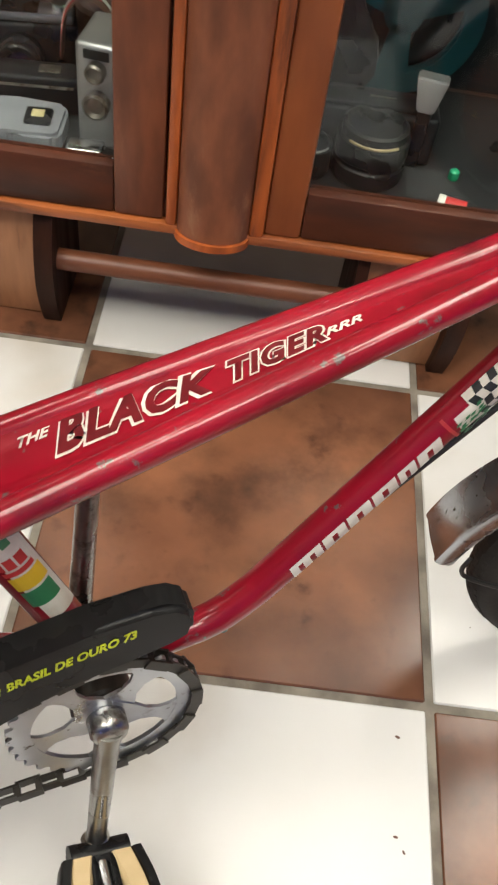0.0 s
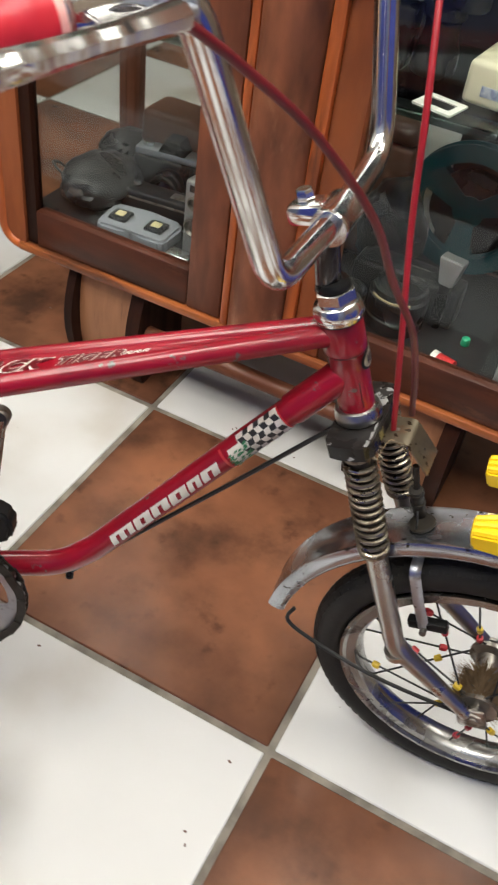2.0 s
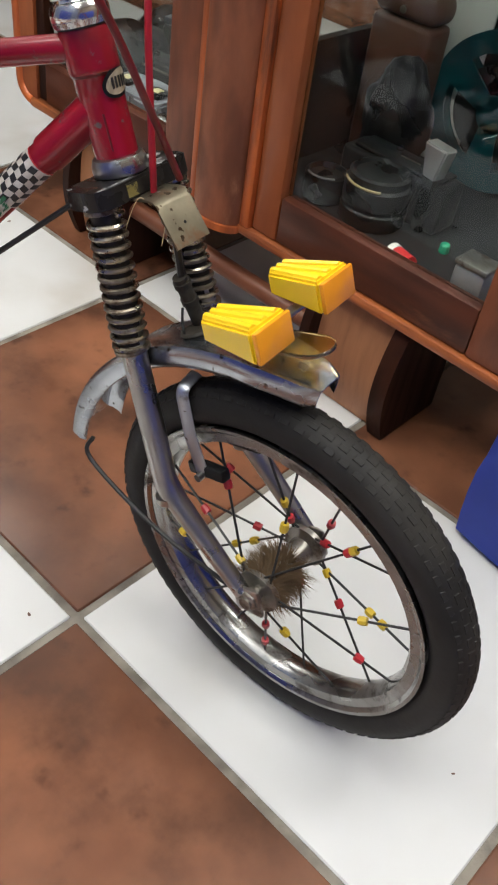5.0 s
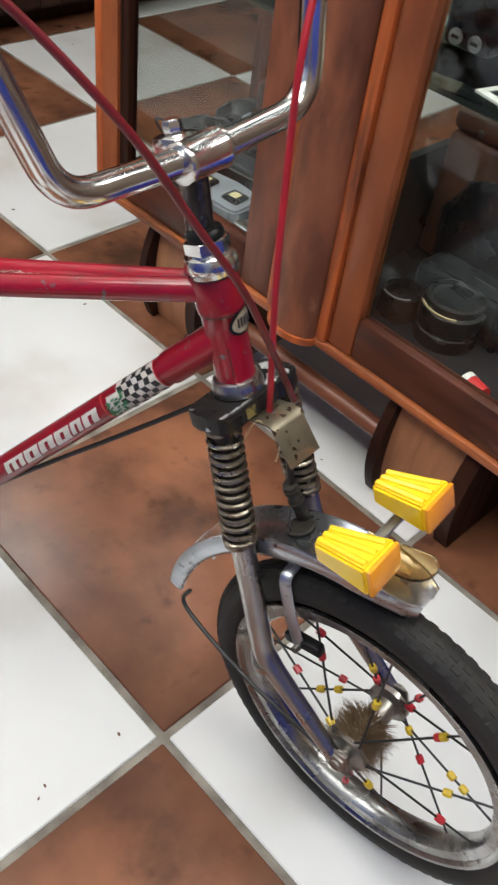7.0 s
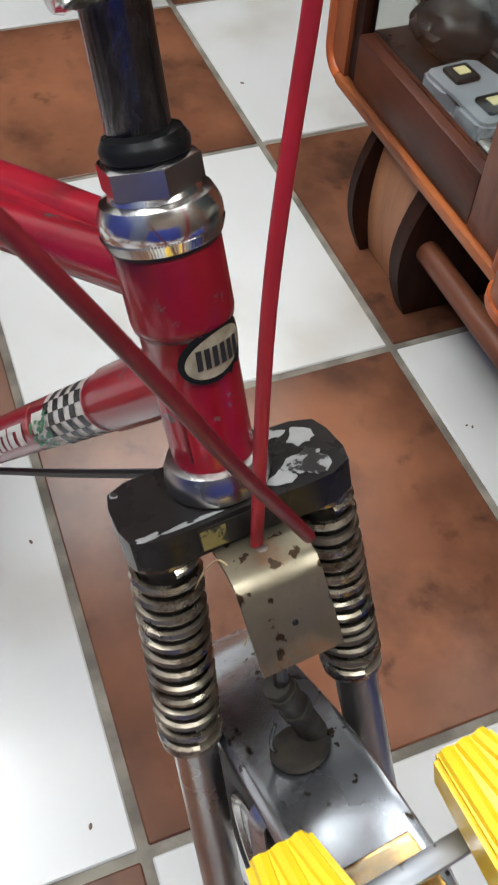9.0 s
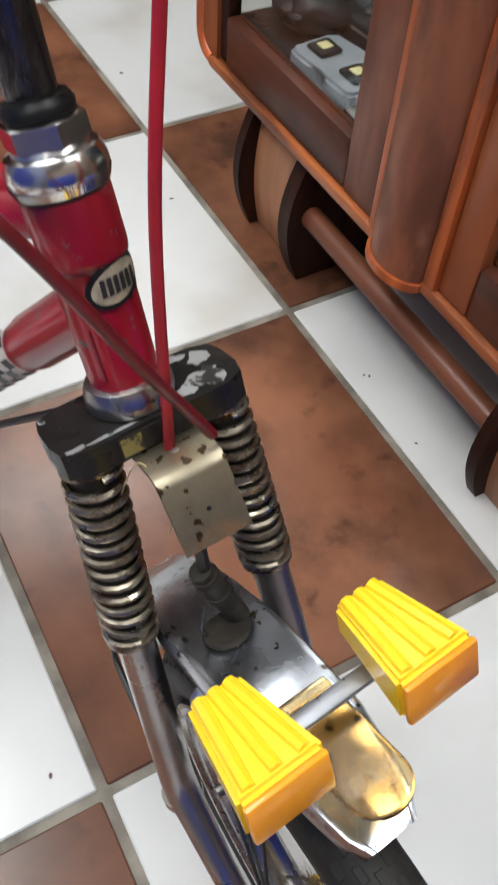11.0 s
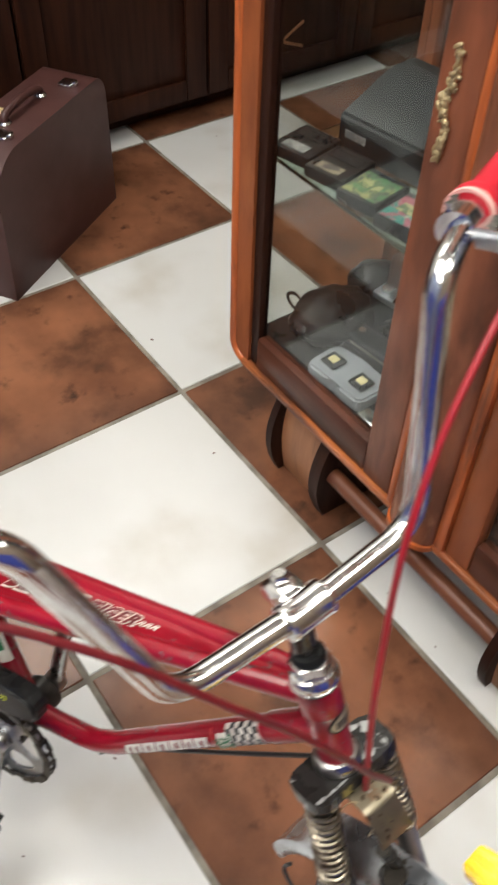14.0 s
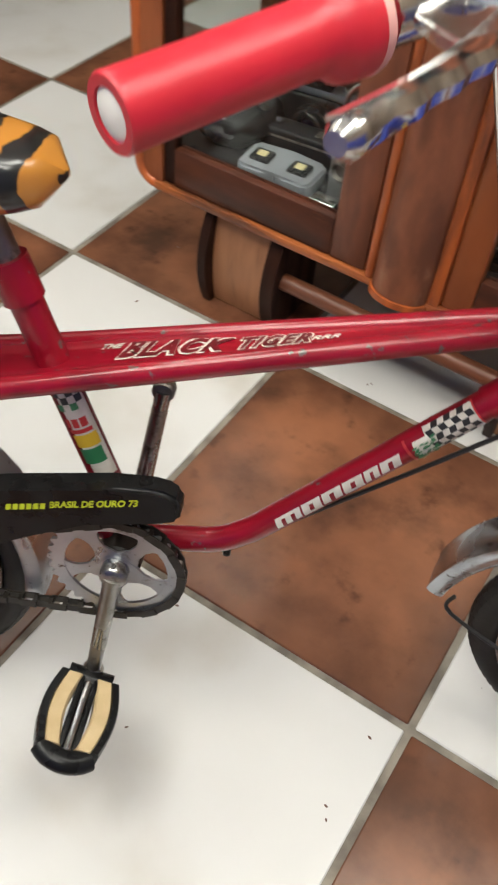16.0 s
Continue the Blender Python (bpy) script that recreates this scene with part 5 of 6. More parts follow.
        prof = [(-th, -w * 0.9), (th * 0.2, -w), (th * 0.8 + nt_, -w * 0.7), (th + nt_ + 0.0006, 0.0), (th * 0.8 + nt_, w * 0.7), (th * 0.2, w), (-th, w * 0.9), (-th, w - 0.002), (th * 0.5, 0.0)]
        rows.append([bl.verts.new(MS @ (c + o2 * q + up * h_)) for q, h_ in prof])
    for r0, r1 in zip(rows, rows[1:]):
        for k in range(9):
            bl.faces.new((r0[k], r0[(k + 1) % 9], r1[(k + 1) % 9], r1[k]))
    bl.faces.new(rows[0][::-1])
    bl.faces.new(rows[-1])
    part("blade", bl, M_CHROME, lev, angle=30)
    part("blade_tip", tube([tp - ax * 0.009, tp - ax * 0.004, tp, tp + ax * 0.004], [0.0054, 0.0060, 0.0058, 0.0034], 14, MS), M_CHROME, lev)
    part("cable_nipple", tube([pv - ax * 0.010, pv + ax * 0.002], 0.0038, 10, MS), M_ALLOY, lev)

# fork
cr = bmesh.new()
half_o = [(0.0200, 0.0), (0.0212, 0.026), (0.0205, 0.036), (0.0160, 0.0445), (0.008, 0.0465), (-0.006, 0.0465), (-0.0145, 0.0445), (-0.0185, 0.036), (-0.0190, 0.026), (-0.0195, 0.0)]
outline = half_o + [(x, -0.90 * y) for x, y in half_o[-2:0:-1]]
outline = [(x + 0.001, y) for x, y in outline]
prism(cr, outline, -0.0212, -0.0080, MS)
bmesh.ops.bevel(cr, geom=[e for e in cr.edges if e.calc_face_angle(0) > 1.0], offset=0.0018, segments=2, affect="EDGES", material=1)
crown = part("fork_crown", cr, [M_BLACK_WORN, M_EDGE_WEAR], bike, "chipped black painted fork crown")
rng = random.Random(14)


def paint_chip(cx, cy, rx, ry, lift=0.0002, n=18):
    """An irregular bare patch on top of the crown."""
    b_ = bmesh.new()
    ph = rng.uniform(0, 6)
    ring_ = [(cx + rx * (1 + 0.22 * math.sin(3 * a + ph) + rng.uniform(-0.2, 0.2)) * math.cos(a), cy + ry * (1 + 0.22 * math.sin(2 * a + ph) + rng.uniform(-0.2, 0.2)) * math.sin(a)) for a in [2 * math.pi * q / n for q in range(n)]]
    prism(b_, [(min(0.0195, max(-0.0190, x)), min(0.0440, max(-0.0395, y))) for x, y in ring_], -0.0080, -0.0080 + lift, MS)
    part("paint_chip", b_, M_BARE, crown, smooth=False)


for cx, cy, rx, ry in ((0.010, 0.031, 0.0075, 0.0090), (-0.006, 0.036, 0.0060, 0.0050), (0.014, 0.019, 0.0040, 0.0050), (-0.013, 0.027, 0.0030, 0.0040), (0.0185, -0.018, 0.0012, 0.0100), (0.0180, -0.034, 0.0018, 0.0050), (-0.012, -0.038, 0.0022, 0.0014)):
    paint_chip(cx, cy, rx, ry)
part("greasy_face", boxm((0.0216, -0.017, -0.0198), (0.0222, 0.014, -0.0098), MS, 0), M_GREASE, crown, smooth=False)
part("primer_patch", boxm((0.0217, -0.0165, -0.0192), (0.0224, -0.0070, -0.0108), MS, 0), M_YELLOW_DIRT, crown, smooth=False)
HUB = MS.inverted() @ Vector((0.588, 0.0910, 0.1780))
AXLE = MS.inverted() @ Vector((0.5915, 0.0850, 0.1780))
MW = MS @ Matrix.Translation((HUB.x, HUB.y - 0.002, HUB.z)) @ pose(0, 0, 0, 0, 0, 3.5)  # the wheel is turned a little further than the bar
for s in (-1, 1):
    y, y2, y3 = (0.0345, 0.0390, 0.0415) if s > 0 else (-0.0285, -0.0385, -0.0475)
    xb = 0.0165 if s > 0 else 0.0135
    part("fork_leg", tube(fillet([(0.006, y, -0.023), (0.0090, y2, -0.125), (xb, y3, -0.245), (AXLE.x - 0.006, AXLE.y + s * 0.043, AXLE.z + 0.004)], 0.05, 7), [0.0098] * 16 + [0.0092, 0.0070], 16, MS), M_SATIN, bike)
    n = 13 * 18
    pts = [(0.0065 + 0.0015 * k / n + 0.0124 * math.cos(2 * math.pi * k / 18), y + (y2 - y) * k / n + 0.0122 * math.sin(2 * math.pi * k / 18), -0.0270 - 0.095 * k / n) for k in range(n + 1)]
    part("spring", tube(pts, 0.0020, 7, MS), M_SPRING, bike, "coiled steel fork spring")
    part("inner_tube", tube([(0.0063, y, -0.026), (0.0082, y2, -0.120)], 0.0104, 16, MS), M_OILY, bike)
    part("spring_cap", lathe(bmesh.new(), [(0.0130, -0.0212), (0.0135, -0.0222), (0.0135, -0.0245), (0.0105, -0.0255)], MS @ pose(0.0065, y, 0), 28), M_SPRING, bike)
    part("spring_seat", lathe(bmesh.new(), [(0.0105, -0.1215), (0.0136, -0.1225), (0.0136, -0.1250), (0.0102, -0.1275)], MS @ pose(0.0082, y2, 0), 28), M_SPRING, bike)
    part("leg_clip", lathe(bmesh.new(), [(0.0098, -0.250), (0.0118, -0.250), (0.0118, -0.256), (0.0098, -0.256)], MS @ pose(xb + 0.0007, y3, 0), 18), M_STEEL, bike)
    part("dropout", boxm((-0.016, s * 0.043 - 0.002, -0.016), (0.012, s * 0.043 + 0.002, 0.012), MS @ Matrix.Translation(AXLE), 0.003), M_STEEL, bike)

# bracket and brake pull under the crown
bk = bmesh.new()
path = [(0.010, -0.0225), (0.036, -0.0225), (0.0405, -0.0238), (0.0430, -0.0275), (0.0540, -0.0545)]
for (x0, z0), (x1, z1) in zip(path, path[1:]):
    vs = [bk.verts.new(MS @ Vector(c)) for c in ((x0, -0.0135, z0), (x0, 0.0178, z0), (x1, 0.0178, z1), (x1, -0.0135, z1))]
    bk.faces.new(vs)
bmesh.ops.remove_doubles(bk, verts=bk.verts, dist=1e-5)
bmesh.ops.solidify(bk, geom=bk.faces[:], thickness=0.0016)
lampb = part("lamp_bracket", bk, M_BRACKET, bike, "rust-spotted brassy steel lamp bracket")
part("bolt_hole", lathe(bmesh.new(), [(0.0019, 0.0), (0.0032, 0.0), (0.0034, 0.0006), (0.0019, 0.0008)], MS @ pose(0.0492, 0.003, -0.0407, 0, 69, 0), 14), M_RUST, lampb)
part("hole_shadow", lathe(bmesh.new(), [(0.0018, 0.0002), (0.0008, 0.0012)], MS @ pose(0.0492, 0.003, -0.0407, 0, 69, 0), 12), M_BLACK, lampb)
part("rivet", lathe(bmesh.new(), [(0.0032, 0.0), (0.0028, 0.0012), (0.001, 0.0018)], MS @ pose(0.030, 0.002, -0.0223), 12), M_STEEL, lampb)
part("string", tube(smooth_path([(0.034, -0.010, -0.0255), (0.028, -0.014, -0.020), (0.016, -0.022, -0.040), (0.012, -0.030, -0.062), (0.010, -0.036, -0.070)], 6), 0.00035, 5, MS), M_CREAM, lampb, "thin pale string")
part("string", tube(smooth_path([(0.034, -0.010, -0.0255), (0.040, -0.006, -0.026), (0.044, -0.010, -0.038), (0.040, -0.014, -0.052)], 6), 0.00035, 5, MS), M_CREAM, lampb, "thin pale string")
pull = part("brake_pull", tube([(0.043, -0.003, -0.054), (0.041, -0.004, -0.080)], 0.0030, 8, MS), M_OILY, bike)
part("sleeve", tube([(0.041, -0.006, -0.078), (0.036, 0.007, -0.122)], 0.0056, 14, MS), M_GREASE, pull)
for t in (0.08, 0.42):
    p_ = Vector((0.041, -0.006, -0.078)).lerp(Vector((0.036, 0.007, -0.122)), t)
    q_ = Vector((0.041, -0.006, -0.078)).lerp(Vector((0.036, 0.007, -0.122)), t + 0.10)
    part("knuckle", tube([p_, q_], 0.0066, 14, MS), M_GREASE, pull)
part("wire", tube(smooth_path([(0.041, -0.010, -0.100), (0.040, -0.013, -0.112), (0.036, -0.010, -0.126)], 5), 0.0010, 6, MS), M_CABLE_BLACK, pull)

# front fender
FX, FR = -0.014, 0.2095
fe = bmesh.new()
sec = [(-0.0240, -0.014), (-0.0252, -0.010), (-0.0248, -0.002), (-0.0228, 0.0018), (-0.0195, 0.0020), (-0.0180, 0.0012), (0, 0.0022), (0.0180, 0.0012), (0.0195, 0.0020), (0.0228, 0.0018), (0.0248, -0.002), (0.0252, -0.010), (0.0240, -0.014)]
sec = sec + [(y * 0.94, d - 0.0014) for y, d in reversed(sec)]
rings = []
for k in range(33):
    an = radians(64 + 88 * k / 32)
    nw = 1.0 if k > 4 else 0.50 + 0.50 * math.sqrt(k / 5)  # rounded front end
    rings.append([fe.verts.new(MW @ Vector((FX + math.cos(an) * (FR + d), y * nw, math.sin(an) * (FR + d)))) for y, d in sec])
for a, b in zip(rings, rings[1:]):
    for k in range(len(sec)):
        fe.faces.new((a[k], a[(k + 1) % len(sec)], b[(k + 1) % len(sec)], b[k]))
fe.faces.new(rings[0][::-1])
fe.faces.new(rings[-1])
fender = part("front_fender", fe, M_FENDER, bike, "dull polished metal front fender")
part("stay", tube(smooth_path([(-0.172, -0.024, 0.098), (-0.176, -0.031, 0.078), (-0.100, -0.040, 0.030), (-0.004, -0.048, 0.0)], 6), 0.0021, 7, MW), M_CABLE_BLACK, fender)
an = radians(96)
part("grommet", lathe(bmesh.new(), [(0.0070, 0.0), (0.0118, 0.0), (0.0122, 0.001), (0.0112, 0.0026), (0.0070, 0.0026)], MW @ Matrix.Translation((FX + math.cos(an) * (FR + 0.0025), 0, math.sin(an) * (FR + 0.0025))) @ pose(0, 0, 0, 0, -6, 0), 24), M_GREASE, fender, "rusty washer round the brake hole")

part("brake_hole", lathe(bmesh.new(), [(0.0066, 0.0), (0.0030, 0.0012)], MW @ Matrix.Translation((FX + math.cos(an) * (FR + 0.0026), 0, math.sin(an) * (FR + 0.0026))) @ pose(0, 0, 0, 0, -6, 0), 20), M_BLACK, fender)

# yellow reflectors
MR = MW @ Matrix.Translation((-0.083, 0, 0.3355))
for s in (-1, 1):
    y0 = 0.0410 if s > 0 else -0.032
    r = bmesh.new()
    back = [(0.098, -0.0120, -0.086), (0.098, 0.0120, -0.086), (0.098, 0.0120, -0.102), (0.098, -0.0120, -0.102)]
    front = [(0.146, -0.0190, -0.0855), (0.146, 0.0190, -0.0855), (0.146, 0.0190, -0.109), (0.146, -0.0190, -0.109)]
    bv = [r.verts.new(MR @ Vector((x, y + y0, z))) for x, y, z in back]
    fv = [r.verts.new(MR @ Vector((x, y + y0, z))) for x, y, z in front]
    r.faces.new(bv)
    r.faces.new(fv[::-1])
    for k in range(4):
        r.faces.new((bv[k], bv[(k + 1) % 4], fv[(k + 1) % 4], fv[k]))
    bmesh.ops.bevel(r, geom=r.edges[:], offset=0.002, segments=2, affect="EDGES")
    ref = part("reflector", r, M_YELLOW, bike, "bright yellow plastic reflector with an orange lens")
    part("lens", boxm((0.1461, y0 - 0.0183, -0.1085), (0.1500, y0 + 0.0183, -0.0862), MR, 0.0015), M_ORANGE, ref, "orange lens")
    for q in (-0.009, 0.0, 0.009):
        part("rib", tube([(0.100, y0 + q * 0.75, -0.0866), (0.143, y0 + q * 1.35, -0.0866)], 0.0034, 8, MR), M_YELLOW, ref)
part("reflector_arm", boxm((0.113, -0.034, -0.1125), (0.122, 0.043, -0.1095), MR, 0.001), M_ALLOY, bike)

tongue = bmesh.new()
prism(tongue, [(0.100, -0.0135)] + [(0.152 + 0.0145 * math.cos(a), 0.0015 + 0.0150 * math.sin(a)) for a in [radians(-90 + 20 * k) for k in range(10)]] + [(0.100, 0.0165)], -0.1225, -0.1190, MR)
bmesh.ops.bevel(tongue, geom=tongue.edges[:], offset=0.0008, segments=1, affect="EDGES")
part("amber_tongue", tongue, M_AMBER, fender, "clear amber plastic tongue at the fender's front end")

# stirrup brake
for s in (-1, 1):
    st = part("brake_arm", tube(fillet([(0.036, s * 0.008, -0.156), (0.036, s * 0.0265, -0.160), (0.036, s * 0.0290, -0.200), (0.036, s * 0.0265, -0.236)], 0.010, 5), 0.0052, 10, MS, flat=0.34), M_ALLOY, bike, "bent flat brake arm")
    part("pad_bolt", tube([(0.036, s * 0.0275, -0.238), (0.036, s * 0.0335, -0.238)], 0.0034, 10, MS), M_STEEL, st)
    part("brake_pad", boxm((-0.016, s * 0.022 - 0.005, -0.078), (0.022, s * 0.022 + 0.005, -0.067), MS @ Matrix.Translation((0.036, 0, -0.163)), 0.002), M_BLACK, st)


def wheel(m, name, R, beads=True):
    """Hub at m's origin, axle along y."""
    am = m @ pose(0, 0, 0, -90, 0, 0)
    w = part(name, lathe(bmesh.new(), [(0.006, -0.05), (0.006, -0.034), (0.020, -0.034), (0.020, -0.029), (0.012, -0.026), (0.012, 0.026), (0.020, 0.029), (0.020, 0.034), (0.006, 0.034), (0.006, 0.05)], am, 24), M_STEEL, bike)
    t = bmesh.new()
    mi = 0.0185
    prof = [(R - mi + mi * math.cos(a), mi * math.sin(a) * 0.98) for a in [math.pi * 2 * k / 18 for k in range(18)]]
    prof = [(r if r < R - 0.004 else r, z) for r, z in prof]
    rg = [[t.verts.new(am @ Vector((r * math.cos(2 * math.pi * k / 72), r * math.sin(2 * math.pi * k / 72), z))) for r, z in prof] for k in range(72)]
    for i in range(72):
        a, b = rg[i], rg[(i + 1) % 72]
        for k in range(18):
            t.faces.new((a[k], a[(k + 1) % 18], b[(k + 1) % 18], b[k]))
    tyre = part("tyre", t, M_RUBBER, w, "worn black rubber tyre")
    tr = bmesh.new()
    for row, zz in ((0, -0.013), (1, -0.0065), (2, 0.0), (3, 0.0065), (4, 0.013)):
        rr = R - mi + math.sqrt(mi * mi - (zz / 0.98) ** 2)
        for k in range(84):
            aa = 2 * math.pi * (k + 0.5 * (row % 2)) / 84
            mm = am @ Matrix.Rotation(aa, 4, "Z") @ pose(rr - 0.0006, 0, zz, 0, math.degrees(math.atan2(-zz, mi)), 0)
            vs = [tr.verts.new(mm @ Vector(c)) for c in ((0.0, -0.0042, -0.0022), (0, 0.0042, -0.0022), (0, 0.0042, 0.0022), (0, -0.0042, 0.0022), (0.0007, -0.0036, -0.0018), (0.0007, 0.0036, -0.0018), (0.0007, 0.0036, 0.0018), (0.0007, -0.0036, 0.0018))]
            for q in ((4, 5, 6, 7), (0, 1, 5, 4), (1, 2, 6, 5), (2, 3, 7, 6), (3, 0, 4, 7)):
                tr.faces.new([vs[i] for i in q])
    tagged(part("tread", tr, M_RUBBER, w), kind="stuff")
    ri = R - 0.036
    part("rim", lathe(bmesh.new(), [(ri, -0.016), (ri + 0.003, -0.0165), (ri + 0.003, -0.0135), (ri - 0.012, -0.012), (ri - 0.016, -0.006), (ri - 0.0165, 0.0), (ri - 0.016, 0.006), (ri - 0.012, 0.012), (ri + 0.003, 0.0135), (ri + 0.003, 0.0165), (ri, 0.016), (ri - 0.003, 0.0135), (ri - 0.003, -0.0135), (ri, -0.016)], am, 72, caps=False), M_RIM, w, "tarnished chrome rim")
    rng = random.Random(5)
    for k in range(20):
        s = -1 if k % 2 else 1
        a0 = 2 * math.pi * k / 20
        a1 = a0 + (0.55 if (k // 2) % 2 else -0.55)
        p = Vector((0.0175 * math.cos(a1 * 1.0), s * 0.031, 0.0175 * math.sin(a1)))
        q = Vector(((ri - 0.015) * math.cos(a0), s * 0.004, (ri - 0.015) * math.sin(a0)))
        part("spoke", tube([p, q], 0.0011, 6, m), M_CABLE_BLACK, w)
        if beads:
            for b in range(1 if k % 3 else 2):
                f = rng.uniform(0.12, 0.85)
                c = p.lerp(q, f)
                dq = (q - p).normalized().to_track_quat("Z", "X").to_matrix().to_4x4()
                part("spoke_bead", lathe(bmesh.new(), [(0.0014, -0.0040), (0.0034, -0.0036), (0.0038, 0.0), (0.0034, 0.0036), (0.0014, 0.0040)], m @ Matrix.Translation(c) @ dq, 8), M_BEAD_RED if rng.random() < 0.5 else M_BEAD_YELLOW, w)
    for s in (-1, 1):
        part("axle_nut", lathe(bmesh.new(), [(0.0085, 0.038), (0.0095, 0.039), (0.0095, 0.047), (0.008, 0.048)], m @ pose(0, 0, 0, -90 * s, 0, 0), 6), M_STEEL, w)
    return w


FW = pose(0.5915, 0.0850, 0.1780, 3, 0, 5)
front_wheel = wheel(FW, "front_wheel", 0.1775)
wheel(MF @ Matrix.Translation((-0.595, 0, -0.287)), "rear_wheel", 0.1790, False)
# brown hub brush
fuzz = bmesh.new()
rng = random.Random(3)
am = FW @ pose(0, 0, 0, -90, 0, 0)
for k in range(1500):
    a, zz = rng.uniform(0, 2 * math.pi), rng.uniform(-0.020, 0.016)
    r1 = rng.uniform(0.026, 0.036)
    d = Vector((math.cos(a), math.sin(a), rng.uniform(-0.35, 0.35)))
    p = am @ Vector((0.012 * math.cos(a), 0.012 * math.sin(a), zz - 0.012))
    q = am @ (Vector((0.012 * math.cos(a), 0.012 * math.sin(a), zz - 0.012)) + d * (r1 - 0.012))
    side_v = am.to_3x3() @ Vector((-math.sin(a), math.cos(a), 0)) * 0.0007
    fuzz.faces.new([fuzz.verts.new(v) for v in (p - side_v, p + side_v, q)])
M_FUZZ = mat("brown_bristle", (0.30, 0.20, 0.105), 0.8, colour2=(0.17, 0.11, 0.055), scale=60)
part("hub_brush", fuzz, M_FUZZ, front_wheel, "fuzzy brown hub cleaning brush", smooth=False)

# cranks, chainring, chain
BBX, BBZ = -0.330, -0.2295
ringm = across(MF, BBX, -0.036, BBZ)
cg = bmesh.new()
N = 34
outer = []
for k in range(N * 4):
    a = 2 * math.pi * k / (N * 4)
    r = 0.0630 if k % 4 in (0, 1) else 0.0590
    outer.append((r * math.cos(a), r * math.sin(a)))


ring_plate(cg, outer, [(0.0475 * math.cos(2 * math.pi * k / (N * 4)), 0.0475 * math.sin(2 * math.pi * k / (N * 4))) for k in range(N * 4)], -0.0015, 0.0015, ringm)
chainring = part("chainring", cg, M_ALLOY, bike, "toothed grey steel chainring")
for k in range(5):
    a = radians(20 + 72 * k)
    o = []
    for t, w in ((0.0, 0.017), (0.018, 0.011), (0.026, 0.0062), (0.036, 0.0056), (0.0430, 0.0085), (0.0485, 0.0160)):
        o.append((t, w))
    o = o + [(t, -w) for t, w in reversed(o)]
    part("spider_arm", prism(bmesh.new(), [(x * math.cos(a) - y * math.sin(a), x * math.sin(a) + y * math.cos(a)) for x, y in o], -0.0012 + 0.0002 * k, 0.0012 + 0.0002 * k, ringm), M_ALLOY, chainring)
ch = bmesh.new()
loop = [(BBX + 0.0605 * math.cos(a), BBZ + 0.0605 * math.sin(a)) for a in [radians(-80 + 170 * k / 24) for k in range(25)]]
loop += [(BBX + (-0.595 - BBX) * k / 30, BBZ + 0.0605 + (-0.287 + 0.025 - BBZ - 0.0605) * k / 30) for k in range(1, 31)]
loop += [(-0.595 + (BBX + 0.01 + 0.612) * k / 30, -0.312 + (BBZ - 0.0598 + 0.312) * k / 30) for k in range(0, 30)]
pts = [Vector((x, -0.036, z)) for x, z in loop]
flat = []
for a, b in zip(pts, pts[1:] + pts[:1]):
    L = (b - a).length
    steps = max(1, int(L / 0.002))
    flat += [a.lerp(b, k / steps) for k in range(steps)]
last = None
i = 0
for p in flat:
    if last is None or (p - last).length >= 0.0127:
        if last is not None:
            mid, d = (p + last) / 2, (p - last).normalized()
            mm = MF @ Matrix.Translation(mid) @ pose(0, 0, 0, 0, -math.degrees(math.atan2(d.z, d.x)), 0)
            w = 0.0048 if i % 2 else 0.0034
            for s in (-1, 1):
                box(ch, (-0.0086, s * w - 0.0008, -0.0040), (0.0086, s * w + 0.0008, 0.0040), mm)
            box(ch, (-0.0022, -0.0040, -0.0028), (0.0022, 0.0040, 0.0028), mm @ pose(0.00635, 0, 0))
            i += 1
        last = p
tagged(part("chain", ch, M_OILY, bike, "oily dark bicycle chain", smooth=False), kind="stuff")

cd = Vector((-0.0185, 0, -0.1325)).normalized()
for s, sign in ((-1, 1), (1, -1)):
    o = Vector((BBX, s * 0.045, BBZ))
    e = o + cd * sign * 0.139 + Vector((0, s * 0.010, 0))
    c = part("crank", tube([o, o + (e - o) * 0.12, o + (e - o) * 0.9, e], [0.0105, 0.0085, 0.0074, 0.0090], 14, MF), M_RIM, bike)
    part("boss", lathe(bmesh.new(), [(0.010, -0.010), (0.0128, -0.008), (0.0128, 0.003), (0.0110, 0.0060), (0.0070, 0.0075), (0.003, 0.0080)], MF @ Matrix.Translation(o) @ pose(0, 0, 0, -90 * s, 0, 0), 20), M_RIM, c)
    part("crank_eye", lathe(bmesh.new(), [(0.009, -0.006), (0.0105, -0.004), (0.0105, 0.005), (0.009, 0.007)], MF @ Matrix.Translation(e) @ pose(0, 0, 0, -90 * s, 0, 0), 16), M_STEEL, c)
    if s < 0:
        pedal_at = e
pm = MF @ Matrix.Translation(pedal_at) @ pose(0, 0, 0, 0, 14, 0)
pedal = part("pedal", tube([(0, 0.0, 0), (0, -0.096, 0)], 0.0070, 14, pm), M_CHROME, bike, "black pedal with two bowed cream rubber blocks")
